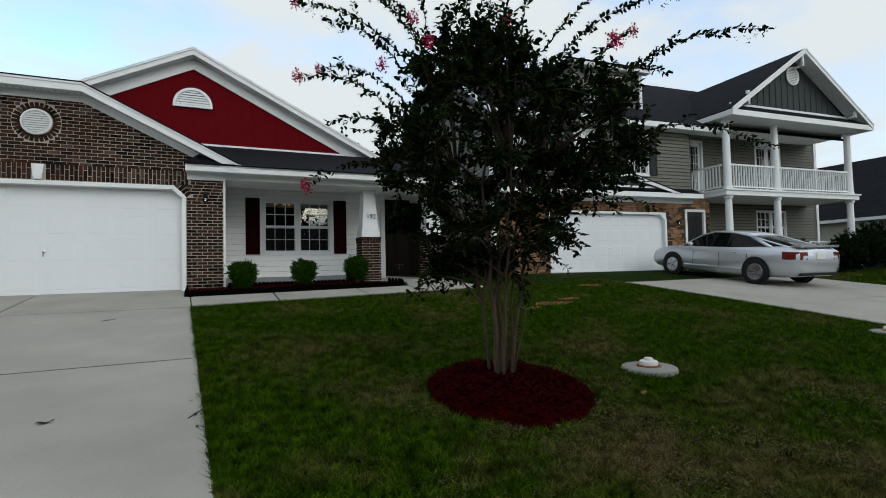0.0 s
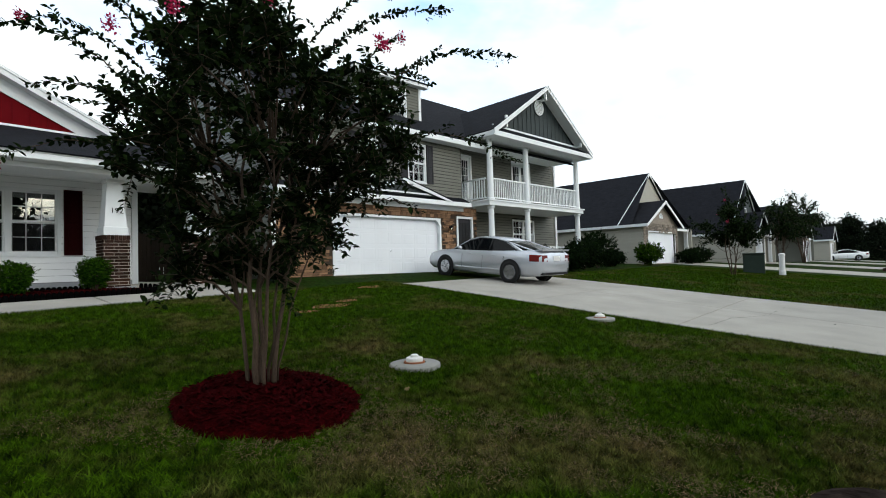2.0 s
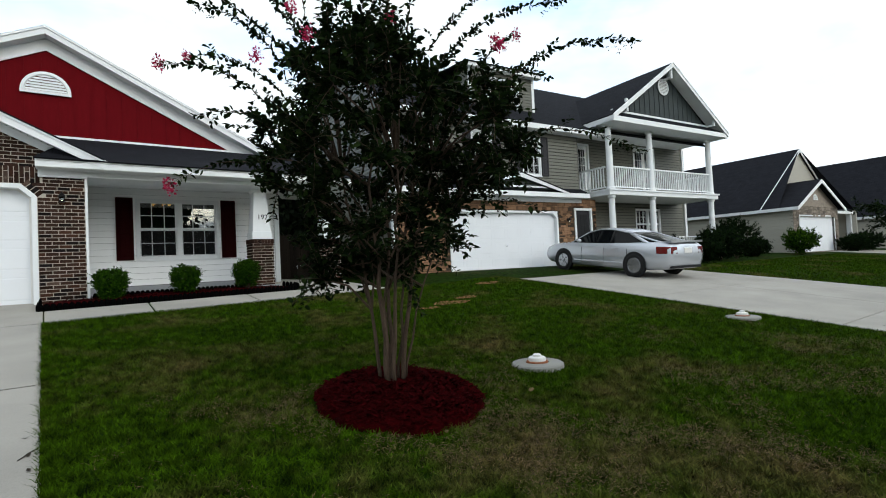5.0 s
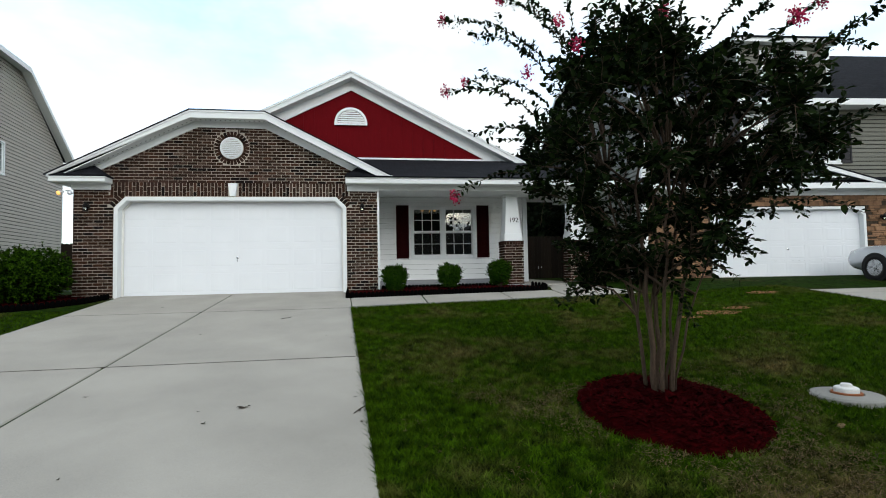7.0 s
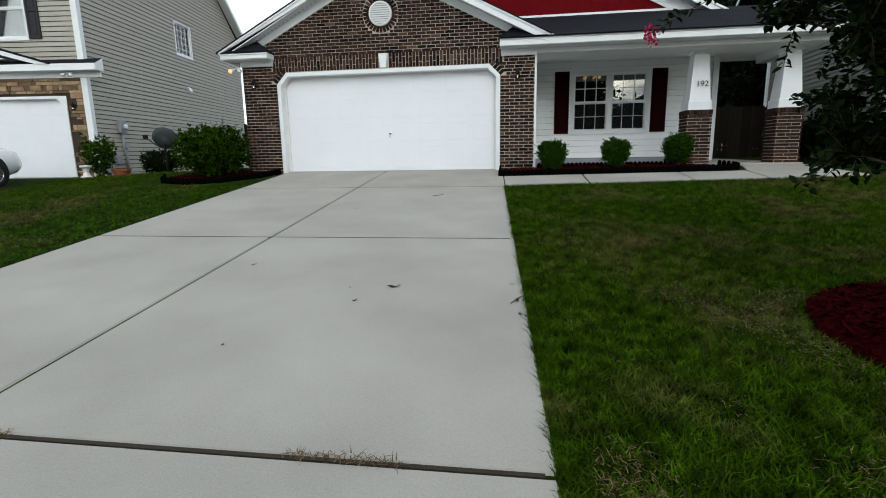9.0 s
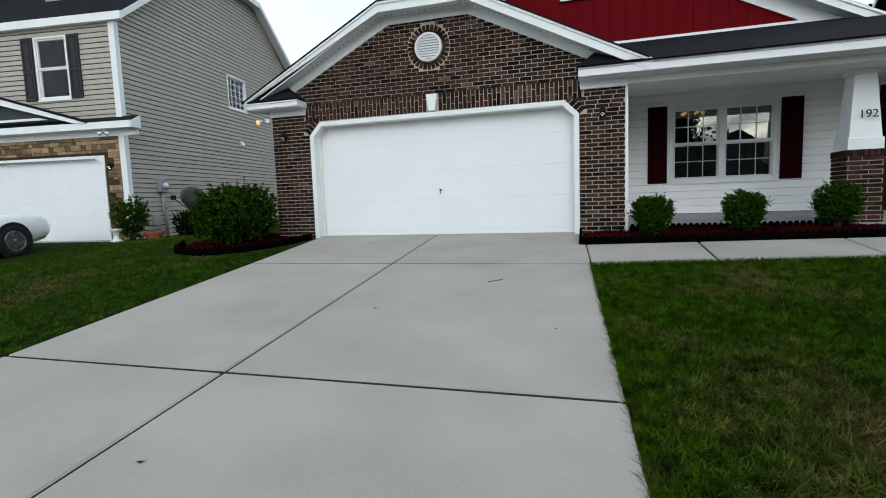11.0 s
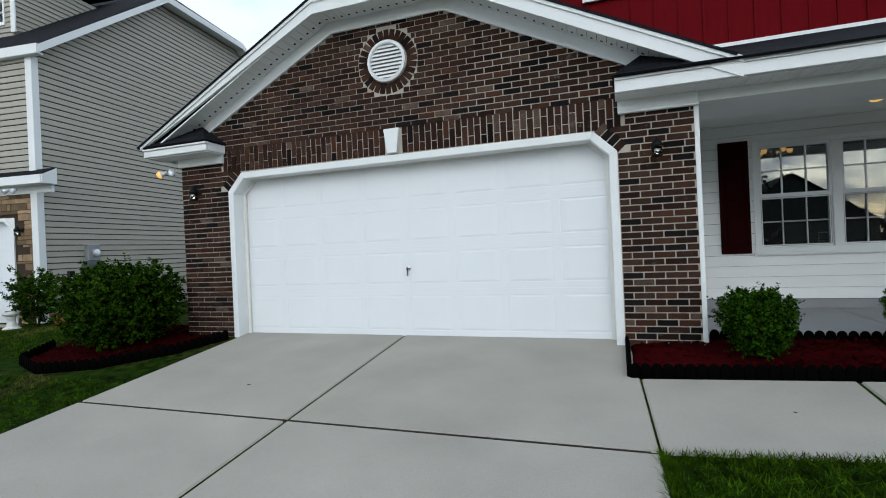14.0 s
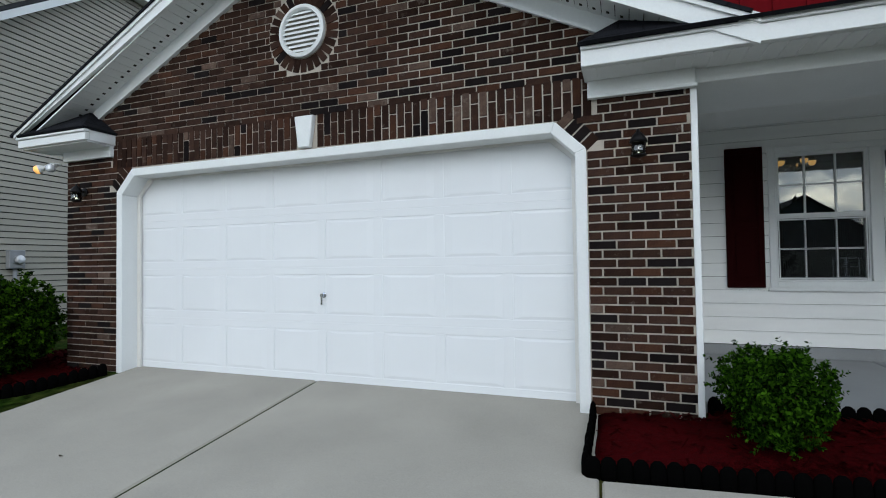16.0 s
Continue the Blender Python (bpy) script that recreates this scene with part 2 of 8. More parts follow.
M = dict(
    white=mat("white_paint", (0.78, 0.80, 0.80), 0.45, var=0.07, scale=3, fine=60, bump=0.05),
    door_white=mat("garage_door_paint", (0.78, 0.80, 0.82), 0.4, var=0.05, scale=1.5, fine=140, bump=0.08, dist=0.001),
    vinyl_white=mat("white_vinyl", (0.86, 0.87, 0.86), 0.45, var=0.08, scale=2, fine=80, bump=0.08, per_object=0.02, stretch=(1, 1, 6)),
    vinyl_tan=mat("tan_vinyl", (0.38, 0.36, 0.305), 0.5, var=0.1, scale=2, fine=70, bump=0.1, per_object=0.03, stretch=(1, 1, 6)),
    vinyl_grey=mat("grey_green_vinyl", (0.15, 0.15, 0.125), 0.5, var=0.12, scale=2, fine=70, bump=0.1, per_object=0.03, stretch=(1, 1, 6)),
    brick=worn(mat("dark_brown_brick", (0.047, 0.026, 0.018), 0.95, spec=0.02, var=0.6, scale=14, fine=120, bump=0.5, tint=(0.022, 0.013, 0.012), per_object=0.45)),
    brick_light=worn(mat("pale_worn_brick", (0.105, 0.070, 0.052), 0.9, var=0.5, scale=20, fine=120, bump=0.5, tint=(0.05, 0.03, 0.024), per_object=0.3), 0.55),
    brick_black=worn(mat("burnt_black_brick", (0.014, 0.011, 0.011), 0.9, spec=0.04, var=0.5, scale=14, fine=120, bump=0.5, per_object=0.3), 0.66),
    brick_red=worn(mat("red_stained_brick", (0.064, 0.031, 0.019), 0.9, spec=0.03, var=0.5, scale=14, fine=120, bump=0.5, tint=(0.03, 0.014, 0.011), per_object=0.35)),
    mortar=mat("mortar", (0.48, 0.435, 0.375), 0.95, var=0.2, scale=6, fine=150, bump=0.6),
    stone=mat("tan_ledge_stone", (0.27, 0.155, 0.085), 0.85, var=0.5, scale=6, fine=80, bump=0.6, tint=(0.13, 0.075, 0.045), per_object=0.55),
    tan_stone=mat("tan_field_stone", (0.31, 0.225, 0.135), 0.85, var=0.5, scale=6, fine=80, bump=0.6, tint=(0.14, 0.085, 0.05), per_object=0.6),
    grey_stone=mat("grey_brown_stone", (0.26, 0.22, 0.18), 0.85, var=0.5, scale=6, fine=60, bump=0.5, per_object=0.4),
    red=mat("barn_red_board", (0.120, 0.004, 0.007), 0.75, spec=0.03, var=0.2, scale=3, fine=70, bump=0.15, stretch=(6, 6, 1)),
    shutter=mat("dark_red_shutter", (0.019, 0.0015, 0.002), 0.7, spec=0.03, var=0.2, scale=4, fine=80, bump=0.1),
    black_shutter=mat("charcoal_shutter", (0.028, 0.027, 0.030), 0.5, var=0.2, scale=4, fine=80, bump=0.1),
    slate_board=mat("slate_green_board", (0.045, 0.055, 0.055), 0.6, var=0.2, scale=3, fine=70, bump=0.15),
    shingle=shingle_material("charcoal_shingle", (0.018, 0.019, 0.024)),
    concrete=mat("driveway_concrete", (0.392, 0.372, 0.332), 0.95, spec=0.06, var=0.30, scale=1.1, fine=130, bump=0.25, dist=0.002),
    concrete_dark=mat("kerb_concrete", (0.30, 0.295, 0.27), 0.9, var=0.35, scale=1.5, fine=110, bump=0.3),
    slab_grey=mat("porch_slab", (0.30, 0.31, 0.32), 0.8, var=0.2, scale=2, fine=120, bump=0.2),
    stone_joint=mat("dark_stone_joint", (0.06, 0.045, 0.032), 0.95, var=0.4, scale=9, fine=120, bump=0.5),
    dirt=mat("joint_dirt", (0.05, 0.04, 0.03), 0.95, var=0.5, scale=20, fine=150, bump=0.6),
    asphalt=mat("street_asphalt", (0.20, 0.20, 0.195), 0.9, var=0.3, scale=0.8, fine=220, bump=0.4),
    mulch=mat("red_mulch", (0.046, 0.002, 0.003), 0.95, spec=0.02, var=0.6, scale=25, fine=120, bump=1.0, dist=0.02, per_object=0.35),
    edging=mat("black_edging", (0.0018, 0.0018, 0.0018), 0.9, spec=0.01, var=0.3, scale=9, fine=60, bump=0.15),
    lawn=lawn_material("turf", (0.005, 0.014, 0.001), (0.016, 0.036, 0.003), (0.05, 0.037, 0.015), 0.7),
    blade=lawn_material("grass_blades", (0.004, 0.014, 0.001), (0.054, 0.108, 0.003), (0.125, 0.090, 0.036), 0.95),
    bark=mat("smooth_bark", (0.105, 0.072, 0.050), 0.85, var=0.7, scale=7, fine=45, bump=0.8, dist=0.008, stretch=(5, 5, 0.8)),
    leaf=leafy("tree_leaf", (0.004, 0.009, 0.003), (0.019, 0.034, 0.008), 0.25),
    box_leaf=leafy("boxwood_leaf", (0.005, 0.018, 0.001), (0.060, 0.155, 0.007)),
    bush_leaf=leafy("bush_leaf", (0.005, 0.015, 0.001), (0.058, 0.135, 0.005)),
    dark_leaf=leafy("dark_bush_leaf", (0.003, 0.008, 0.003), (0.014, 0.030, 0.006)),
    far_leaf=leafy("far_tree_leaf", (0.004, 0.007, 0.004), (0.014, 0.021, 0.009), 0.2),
    flower=leafy("pink_flower", (0.35, 0.015, 0.06), (0.60, 0.05, 0.14), 0.3),
    pane_clear=glass("clear_window_glass", (0.93, 0.95, 0.95), 0.01, 1.5),
    pane=glass("window_glass", (0.72, 0.78, 0.78), 0.01, 2.3),
    car_glass=glass("tinted_car_glass", (0.16, 0.19, 0.20), 0.02, 1.6),
    # Near-black backing: the shadow line under each siding lap is put into colour.
    gap_shade=mat("dark_gap", (0.03, 0.028, 0.025), 0.9, var=0.2, scale=3, fine=40, bump=0.0, spec=0.1),
    # Unlit interiors: their dimness is put into this near-black colour.
    room=mat("painted_dark_room", (0.014, 0.013, 0.012), 0.9, var=0.2, scale=1, fine=30, bump=0.05),
    blind=mat("white_blind", (0.62, 0.63, 0.62), 0.6, var=0.1, scale=3, fine=60, bump=0.05),
    curtain=mat("pale_curtain", (0.70, 0.70, 0.66), 0.8, var=0.2, scale=4, fine=50, bump=0.3, stretch=(9, 9, 0.5)),
    silver=mat("silver_car_paint", (0.56, 0.58, 0.62), 0.24, 0.5, var=0.05, scale=2, fine=300, bump=0.0, coat=0.6, spec=0.5),
    car_white=mat("white_car_paint", (0.88, 0.89, 0.89), 0.25, 0.0, var=0.03, scale=2, fine=300, bump=0.0, coat=0.6, spec=0.5),
    suv_paint=mat("sage_silver_paint", (0.46, 0.49, 0.43), 0.26, 0.45, var=0.05, scale=2, fine=300, bump=0.0, coat=0.7, spec=0.5),
    rubber=mat("tyre_rubber", (0.018, 0.018, 0.018), 0.8, var=0.3, scale=10, fine=90, bump=0.2),
    alloy=mat("alloy_rim", (0.42, 0.43, 0.45), 0.25, 0.9, var=0.1, scale=8, fine=90, bump=0.05),
    black_plastic=mat("black_plastic", (0.015, 0.015, 0.016), 0.5, var=0.2, scale=8, fine=90, bump=0.1),
    tail_red=mat("tail_lamp_red", (0.12, 0.004, 0.004), 0.2, var=0.1, scale=8, fine=60, bump=0.0, coat=0.5, spec=0.5),
    lamp_clear=mat("clear_lamp_lens", (0.65, 0.67, 0.70), 0.15, 0.3, var=0.1, scale=8, fine=60, bump=0.0),
    black_metal=mat("black_metal", (0.012, 0.012, 0.013), 0.45, 0.5, var=0.2, scale=12, fine=120, bump=0.1),
    chrome=mat("chrome", (0.62, 0.63, 0.65), 0.18, 1.0, var=0.1, scale=8, fine=120, bump=0.0),
    bulb=glow("lit_bulb", (1.0, 0.82, 0.55), 14.0),
    bulb_warm=glow("lit_amber_shade", (1.0, 0.48, 0.13), 1.5),
    bulb_porch=glow("lit_porch_shade", (1.0, 0.58, 0.16), 1.0),
    meter_grey=mat("meter_grey", (0.34, 0.35, 0.36), 0.5, 0.3, var=0.2, scale=8, fine=90, bump=0.1),
    utility_green=mat("utility_green", (0.030, 0.045, 0.035), 0.6, var=0.2, scale=5, fine=90, bump=0.1),
    pvc=mat("white_pvc", (0.76, 0.75, 0.72), 0.4, var=0.12, scale=6, fine=90, bump=0.1),
    old_wood=mat("weathered_brown_wood", (0.045, 0.028, 0.020), 0.95, var=0.5, scale=3, fine=50, bump=0.5, stretch=(8, 8, 1)),
    log_wood=mat("mottled_log", (0.036, 0.026, 0.021), 0.95, spec=0.02, var=0.8, scale=20, fine=55, bump=0.9, dist=0.01, tint=(0.006, 0.004, 0.003)),
    # Fence's shade is put into this near-black brown; mailbox posts use it too.
    fence_wood=mat("dark_shaded_wood", (0.018, 0.013, 0.009), 0.9, var=0.45, scale=3, fine=50, bump=0.5, per_object=0.3, stretch=(8, 8, 1)),
    terracotta=mat("terracotta", (0.30, 0.11, 0.05), 0.85, var=0.3, scale=8, fine=90, bump=0.3),
    clay=mat("bare_clay_soil", (0.28, 0.13, 0.06), 0.95, var=0.5, scale=4, fine=60, bump=0.6),
    straw=mat("dry_leaf", (0.15, 0.102, 0.05), 0.9, var=0.5, scale=30, fine=90, bump=0.2, per_object=0.5),
    ink=mat("black_numerals", (0.02, 0.02, 0.02), 0.5, var=0.1, scale=8, fine=60, bump=0.0),
)


# ---------------------------------------------------------------- mesh tools
def box(bm, x0, y0, z0, x1, y1, z1, m=None):
    vs = [bm.verts.new((x, y, z)) for x in (x0, x1) for y in (y0, y1) for z in (z0, z1)]
    for f in ((0, 1, 3, 2), (4, 6, 7, 5), (0, 4, 5, 1), (2, 3, 7, 6), (0, 2, 6, 4), (1, 5, 7, 3)):
        bm.faces.new([vs[i] for i in f])
    if m is not None:
        for v in vs:
            v.co = m @ v.co
    return vs


def prism(bm, pts, ext):
    """A polygon of 3D points, pushed along ext."""
    ext = Vector(ext)
    a = [bm.verts.new(p) for p in pts]
    b = [bm.verts.new(Vector(p) + ext) for p in pts]
    bm.faces.new(a)
    bm.faces.new(b[::-1])
    n = len(pts)
    for i in range(n):
        bm.faces.new((a[i], b[i], b[(i + 1) % n], a[(i + 1) % n]))


def loft(bm, rings, closed=True, caps=True):
    rows = [[bm.verts.new(p) for p in r] for r in rings]
    n = len(rows[0])
    for a, b in zip(rows, rows[1:]):
        for i in range(n if closed else n - 1):
            j = (i + 1) % n
            bm.faces.new((a[i], a[j], b[j], b[i]))
    if caps and closed:
        bm.faces.new(rows[0][::-1])
        bm.faces.new(rows[-1])


def lathe(bm, profile, n=16, m=None, axis="z"):
    """Turned solid: (radius, height) pairs."""
    rings = []
    for r, h in profile:
        ring = []
        for i in range(n):
            a = 2 * math.pi * i / n
            p = Vector((r * math.cos(a), r * math.sin(a), h)) if axis == "z" else Vector((h, r * math.cos(a), r * math.sin(a)))
            ring.append(m @ p if m is not None else p)
        rings.append(ring)
    loft(bm, rings)


def tube(bm, path, radii, n=8):
    rings = []
    for i, p in enumerate(path):
        p = Vector(p)
        d = (Vector(path[min(i + 1, len(path) - 1)]) - Vector(path[max(i - 1, 0)])).normalized()
        s = d.cross(Vector((0.31, 0.95, 0.05))).normalized()
        t = d.cross(s)
        r = radii[i] if isinstance(radii, (list, tuple)) else radii
        rings.append([p + (s * math.cos(2 * math.pi * k / n) + t * math.sin(2 * math.pi * k / n)) * r for k in range(n)])
    loft(bm, rings)


def fix(bm, smooth=False, bevel=0.0, seg=1):
    bmesh.ops.recalc_face_normals(bm, faces=bm.faces)
    if bevel:
        edges = [e for e in bm.edges if len(e.link_faces) == 2 and e.calc_face_angle(0) > 0.6]
        bmesh.ops.bevel(bm, geom=edges, offset=bevel, segments=seg, affect="EDGES", clamp_overlap=True)
    if smooth:
        for f in bm.faces:
            f.smooth = True


def part(name, bm, material, parent=None, label="", smooth=False, bevel=0.0, seg=1):
    fix(bm, smooth, bevel, seg)
    me = bpy.data.meshes.new(name)
    bm.to_mesh(me)
    bm.free()
    me.materials.append(M[material] if isinstance(material, str) else material)
    ob = new(name, me)
    if parent is not None:
        ob.parent = parent
    if label:
        ob["label"] = label
    return ob


def thing(name, label, category, at=(0, 0, 0), rz=0.0, group="", kind=""):
    ob = new(name)
    ob.empty_display_size = 0.2
    ob.matrix_world = pose(*at, 0, 0, rz)
    return tagged(ob, label, category, group, kind)


def piece(name, me, parent, m):
    """One more object on shared mesh data."""
    ob = new(name, me)
    ob.parent = parent
    ob.matrix_basis = m
    return ob


def arrays(name, verts, faces, material, parent=None):
    me = bpy.data.meshes.new(name)
    k = faces.shape[1]
    me.vertices.add(len(verts))
    me.vertices.foreach_set("co", np.ascontiguousarray(verts, dtype=np.float32).ravel())
    me.loops.add(faces.size)
    me.loops.foreach_set("vertex_index", np.ascontiguousarray(faces, dtype=np.int32).ravel())
    me.polygons.add(len(faces))
    me.polygons.foreach_set("loop_start", np.arange(0, faces.size, k, dtype=np.int32))
    me.update(calc_edges=True)
    me.materials.append(M[material])
    ob = new(name, me)
    if parent is not None:
        ob.parent = parent
    return ob


def smooth01(t):
    t = min(max(t, 0.0), 1.0)
    return t * t * (3 - 2 * t)


def kerb_y(x):
    return -12.2 - 0.055 * max(0.0, x - 13) - 0.03 * max(0.0, 3 - x) * 0


def ground_z(x, y):
    """The lots fall from the house fronts to the street."""
    k = kerb_y(x)
    t = min(max(y, k), 3.0)
    z = 0.097 * min(t, 0.3) * (-12.2 / k if k < -12.2 else 1.0)
    if t > 0:
        z += 0.04 * smooth01(t / 2) * smooth01((x - 5.6) / 0.5)
    z += 0.05 * smooth01((x - 11.5) / 4) * smooth01((y + 11) / 8)
    z -= 0.10 * smooth01((-3.5 - x) / 2.0)
    return z


# ---------------------------------------------------------------- ground
def build_ground():
    xs = list(np.concatenate([[-400, -150, -60], np.arange(-30, 60, 1.0), [66, 75, 90, 120, 200, 500]]))
    lots = [0.0, 0.3, 0.8] + [1.3 + 0.5 * k for k in range(32)] + [18, 20, 23, 27, 34, 45, 75, 160, 500]
    street = [-400, -120, -50, -25, -12, -9.6, -9.0, -8.98, -0.04]
    bm = bmesh.new()
    grid = []
    for x in xs:
        k = kerb_y(x)
        zk = ground_z(x, k)
        row = [bm.verts.new((x, k + o, zk + (0.01 if o < -8.99 else -0.2))) for o in street]
        row += [bm.verts.new((x, k + o, ground_z(x, k + o))) for o in lots]
        grid.append(row)
    for a, b in zip(grid, grid[1:]):
        for i in range(len(a) - 1):
            bm.faces.new((a[i], b[i], b[i + 1], a[i + 1]))
    g = part("ground", bm, "lawn", smooth=True)
    tagged(g, "green lawn with dry straw patches falling to the street", "lawn", kind="structure")
    # street sheet and rolled kerb
    bm = bmesh.new()
    sx = [-300, -60, -20, -5, 3, 8, 13, 20, 30, 45, 60, 80, 120, 300]
    rows = []
    for x in sx:
        k = kerb_y(x)
        z = ground_z(x, k)
        rows.append([(x, k - 0.62, z - 0.065), (x, k - 4.5, z - 0.0), (x, k - 8.4, z - 0.065)])
    loft(bm, rows, closed=False)
    tagged(part("road", bm, "asphalt", smooth=True), "grey asphalt street along the lots", "road", kind="structure")
    for side, nm in ((0, "kerb"), (1, "kerb_far")):
        for i in range(120):
            x0, x1 = -20 + i * 1.0 * 0.75, -20 + (i + 1) * 0.75 - 0.008
            if side and i % 4:
                continue
            if side:
                x1 = x0 + 3.0 - 0.01
            bm = bmesh.new()
            rows = []
            for x in (x0, x1):
                k = kerb_y(x)
                z = ground_z(x, k)
                prof = [(0.0, 0.012), (-0.10, 0.0), (-0.28, -0.055), (-0.40, -0.075), (-0.63, -0.058), (-0.63, -0.2), (0.0, -0.2)]
                if side:
                    rows.append([(x, k - 9.0 - dy, z + dz) for dy, dz in prof])
                else:
                    rows.append([(x, k + dy, z + dz) for dy, dz in prof])
            loft(bm, rows)
            if i == 0:
                base = tagged(part(nm, bm, "concrete_dark"), "pale concrete rolled kerb and gutter along the street", "kerb", kind="structure")
            else:
                part("kerb_segment", bm, "concrete_dark", base)


def slab(name, pts, parent, material="concrete", thick=0.1, lift=0.012, bevel=0.012):
    bm = bmesh.new()
    top = [(x, y, ground_z(x, y) + lift) for x, y in pts]
    prism(bm, top, (0, 0, -thick))
    return part(name, bm, material, parent, bevel=bevel)


def build_paving():
    d = thing("driveway", "pale concrete driveway slabs with dark joints, leading to the garage", "driveway", kind="structure")
    rows = [0.24, -2.21, -5.75, -9.35, -12.2]
    left = lambda y: 0.08 + 0.035 * -y
    right = lambda y: 5.08 + 0.051 * -y
    mid = lambda y: 2.45 + 0.018 * -y
    g = 0.013
    for y1, y0 in zip(rows, rows[1:]):
        a, b = y0 + g, y1 - g
        cuts = [(left, mid), (mid, right)]
        for k, (l, r) in enumerate(cuts):
            gl, gr = (0 if k == 0 else g), (g if k == 0 else 0)
            slab("concrete_slab", [(l(a) + gl, a), (r(a) - gr, a), (r(b) - gr, b), (l(b) + gl, b)], d)
    bm = bmesh.new()
    for y in rows[1:-1]:
        n = 24
        rings = []
        for i in range(n + 1):
            x = left(y) + 0.05 + (right(y) - left(y) - 0.1) * i / n
            q = 0.013 if y < -9 else 0.007
            rings.append([(x, y - q, ground_z(x, y) + 0.0105), (x, y + q, ground_z(x, y) + 0.0105), (x, y, ground_z(x, y) - 0.05)])
        loft(bm, rings)
    part("joint_soil", bm, "dirt", d)
    w = thing("walkway", "pale concrete front walk beside the planting bed", "path", kind="structure")
    f = lambda x: -2.225 + (x - 5.15) * 0.118
    b = lambda x: -0.97 + (x - 5.15) * 0.095
    xs = [5.20, 6.70, 8.55, 9.85]
    for x0, x1 in zip(xs, xs[1:]):
        l0, l1 = (right(f(x0)) + 0.016, right(b(x0)) + 0.016) if x0 == xs[0] else (x0 + g, x0 + g)
        slab("concrete_slab", [(l0, f(x0)), (x1 - g, f(x1)), (x1 - g, b(x1)), (l1, b(x0))], w, lift=0.014)
    slab("concrete_slab", [(9.87, f(9.87)), (11.6, -1.25), (11.3, 0.3), (10.1, 0.3), (9.87, b(9.87))], w, lift=0.02)
    slab("concrete_slab", [(9.55, 0.32), (11.3, 0.32), (11.3, 6.0), (10.35, 6.0), (10.35, 2.0), (9.55, 2.0)], w, lift=0.05)
    p = thing("porch_floor", "grey concrete porch slab under the window wall", "porch floor", kind="structure")
    for x0, x1 in ((5.8, 7.6), (7.61, 9.54)):
        bm = bmesh.new()
        box(bm, x0, 0.22, -0.15, x1, 2.32, 0.10)
        part("concrete_slab", bm, "slab_grey", p, bevel=0.01)
    r = thing("driveway_next", "pale cracked concrete driveway of the neighbouring house", "driveway", kind="structure")
    cuts = [1.62, -2.5, -5.8, -9.1, -12.25]
    for y1, y0 in zip(cuts, cuts[1:]):
        for k in (0, 1):
            lx = lambda y: (15.35 + 0.02 * (y + 12)) if k == 0 else 18.65 + 0.06 * (y + 12)
            rx = lambda y: (18.65 + 0.06 * (y + 12)) if k == 0 else 22.1 + 0.02 * (y + 12)
            ya, yb = (kerb_y(lx(y0)) - .01, kerb_y(rx(y0)) - .01) if y0 == cuts[-1] else (y0 + 0.008, y0 + 0.008)
            slab("concrete_slab", [(lx(y0), ya), (rx(y0) - 0.012, yb), (rx(y1) - 0.012, y1 - 0.008), (lx(y1), y1 - 0.008)], r, lift=0.015)
    lft = thing("driveway_far_side", "pale concrete driveway beside the tan house", "driveway", kind="structure")
    for y1, y0 in ((1.0, -4.0), (-4.0, -12.2)):
        slab("concrete_slab", [(-12.0, y0 + .008), (-6.05 - 0.10 * y0, y0 + .008), (-6.05 - 0.10 * y1, y1 - .008), (-12.0, y1 - .008)], lft, lift=0.02)
    for x, y1 in ((43.0, -0.5), (57.0, -2.0), (74.0, -3.0), (90.0, -4.0)):
        e = thing("driveway_distant", "pale concrete driveway of a distant house", "driveway", kind="structure")
        slab("concrete_slab", [(x, kerb_y(x)), (x + 5.2, kerb_y(x)), (x + 5.2, y1), (x, y1)], e, lift=0.02)


build_ground()
build_paving()


# ---------------------------------------------------------------- house kit
def clip_span(poly, z):
    """Left and right limits of a convex outline (u, z) at a height."""
    us = []
    n = len(poly)
    for i in range(n):
        (u0, z0), (u1, z1) = poly[i], poly[(i + 1) % n]
        if (z0 - z) * (z1 - z) <= 0 and z0 != z1:
            us.append(u0 + (u1 - u0) * (z - z0) / (z1 - z0))
    return (min(us), max(us)) if len(us) > 1 else None


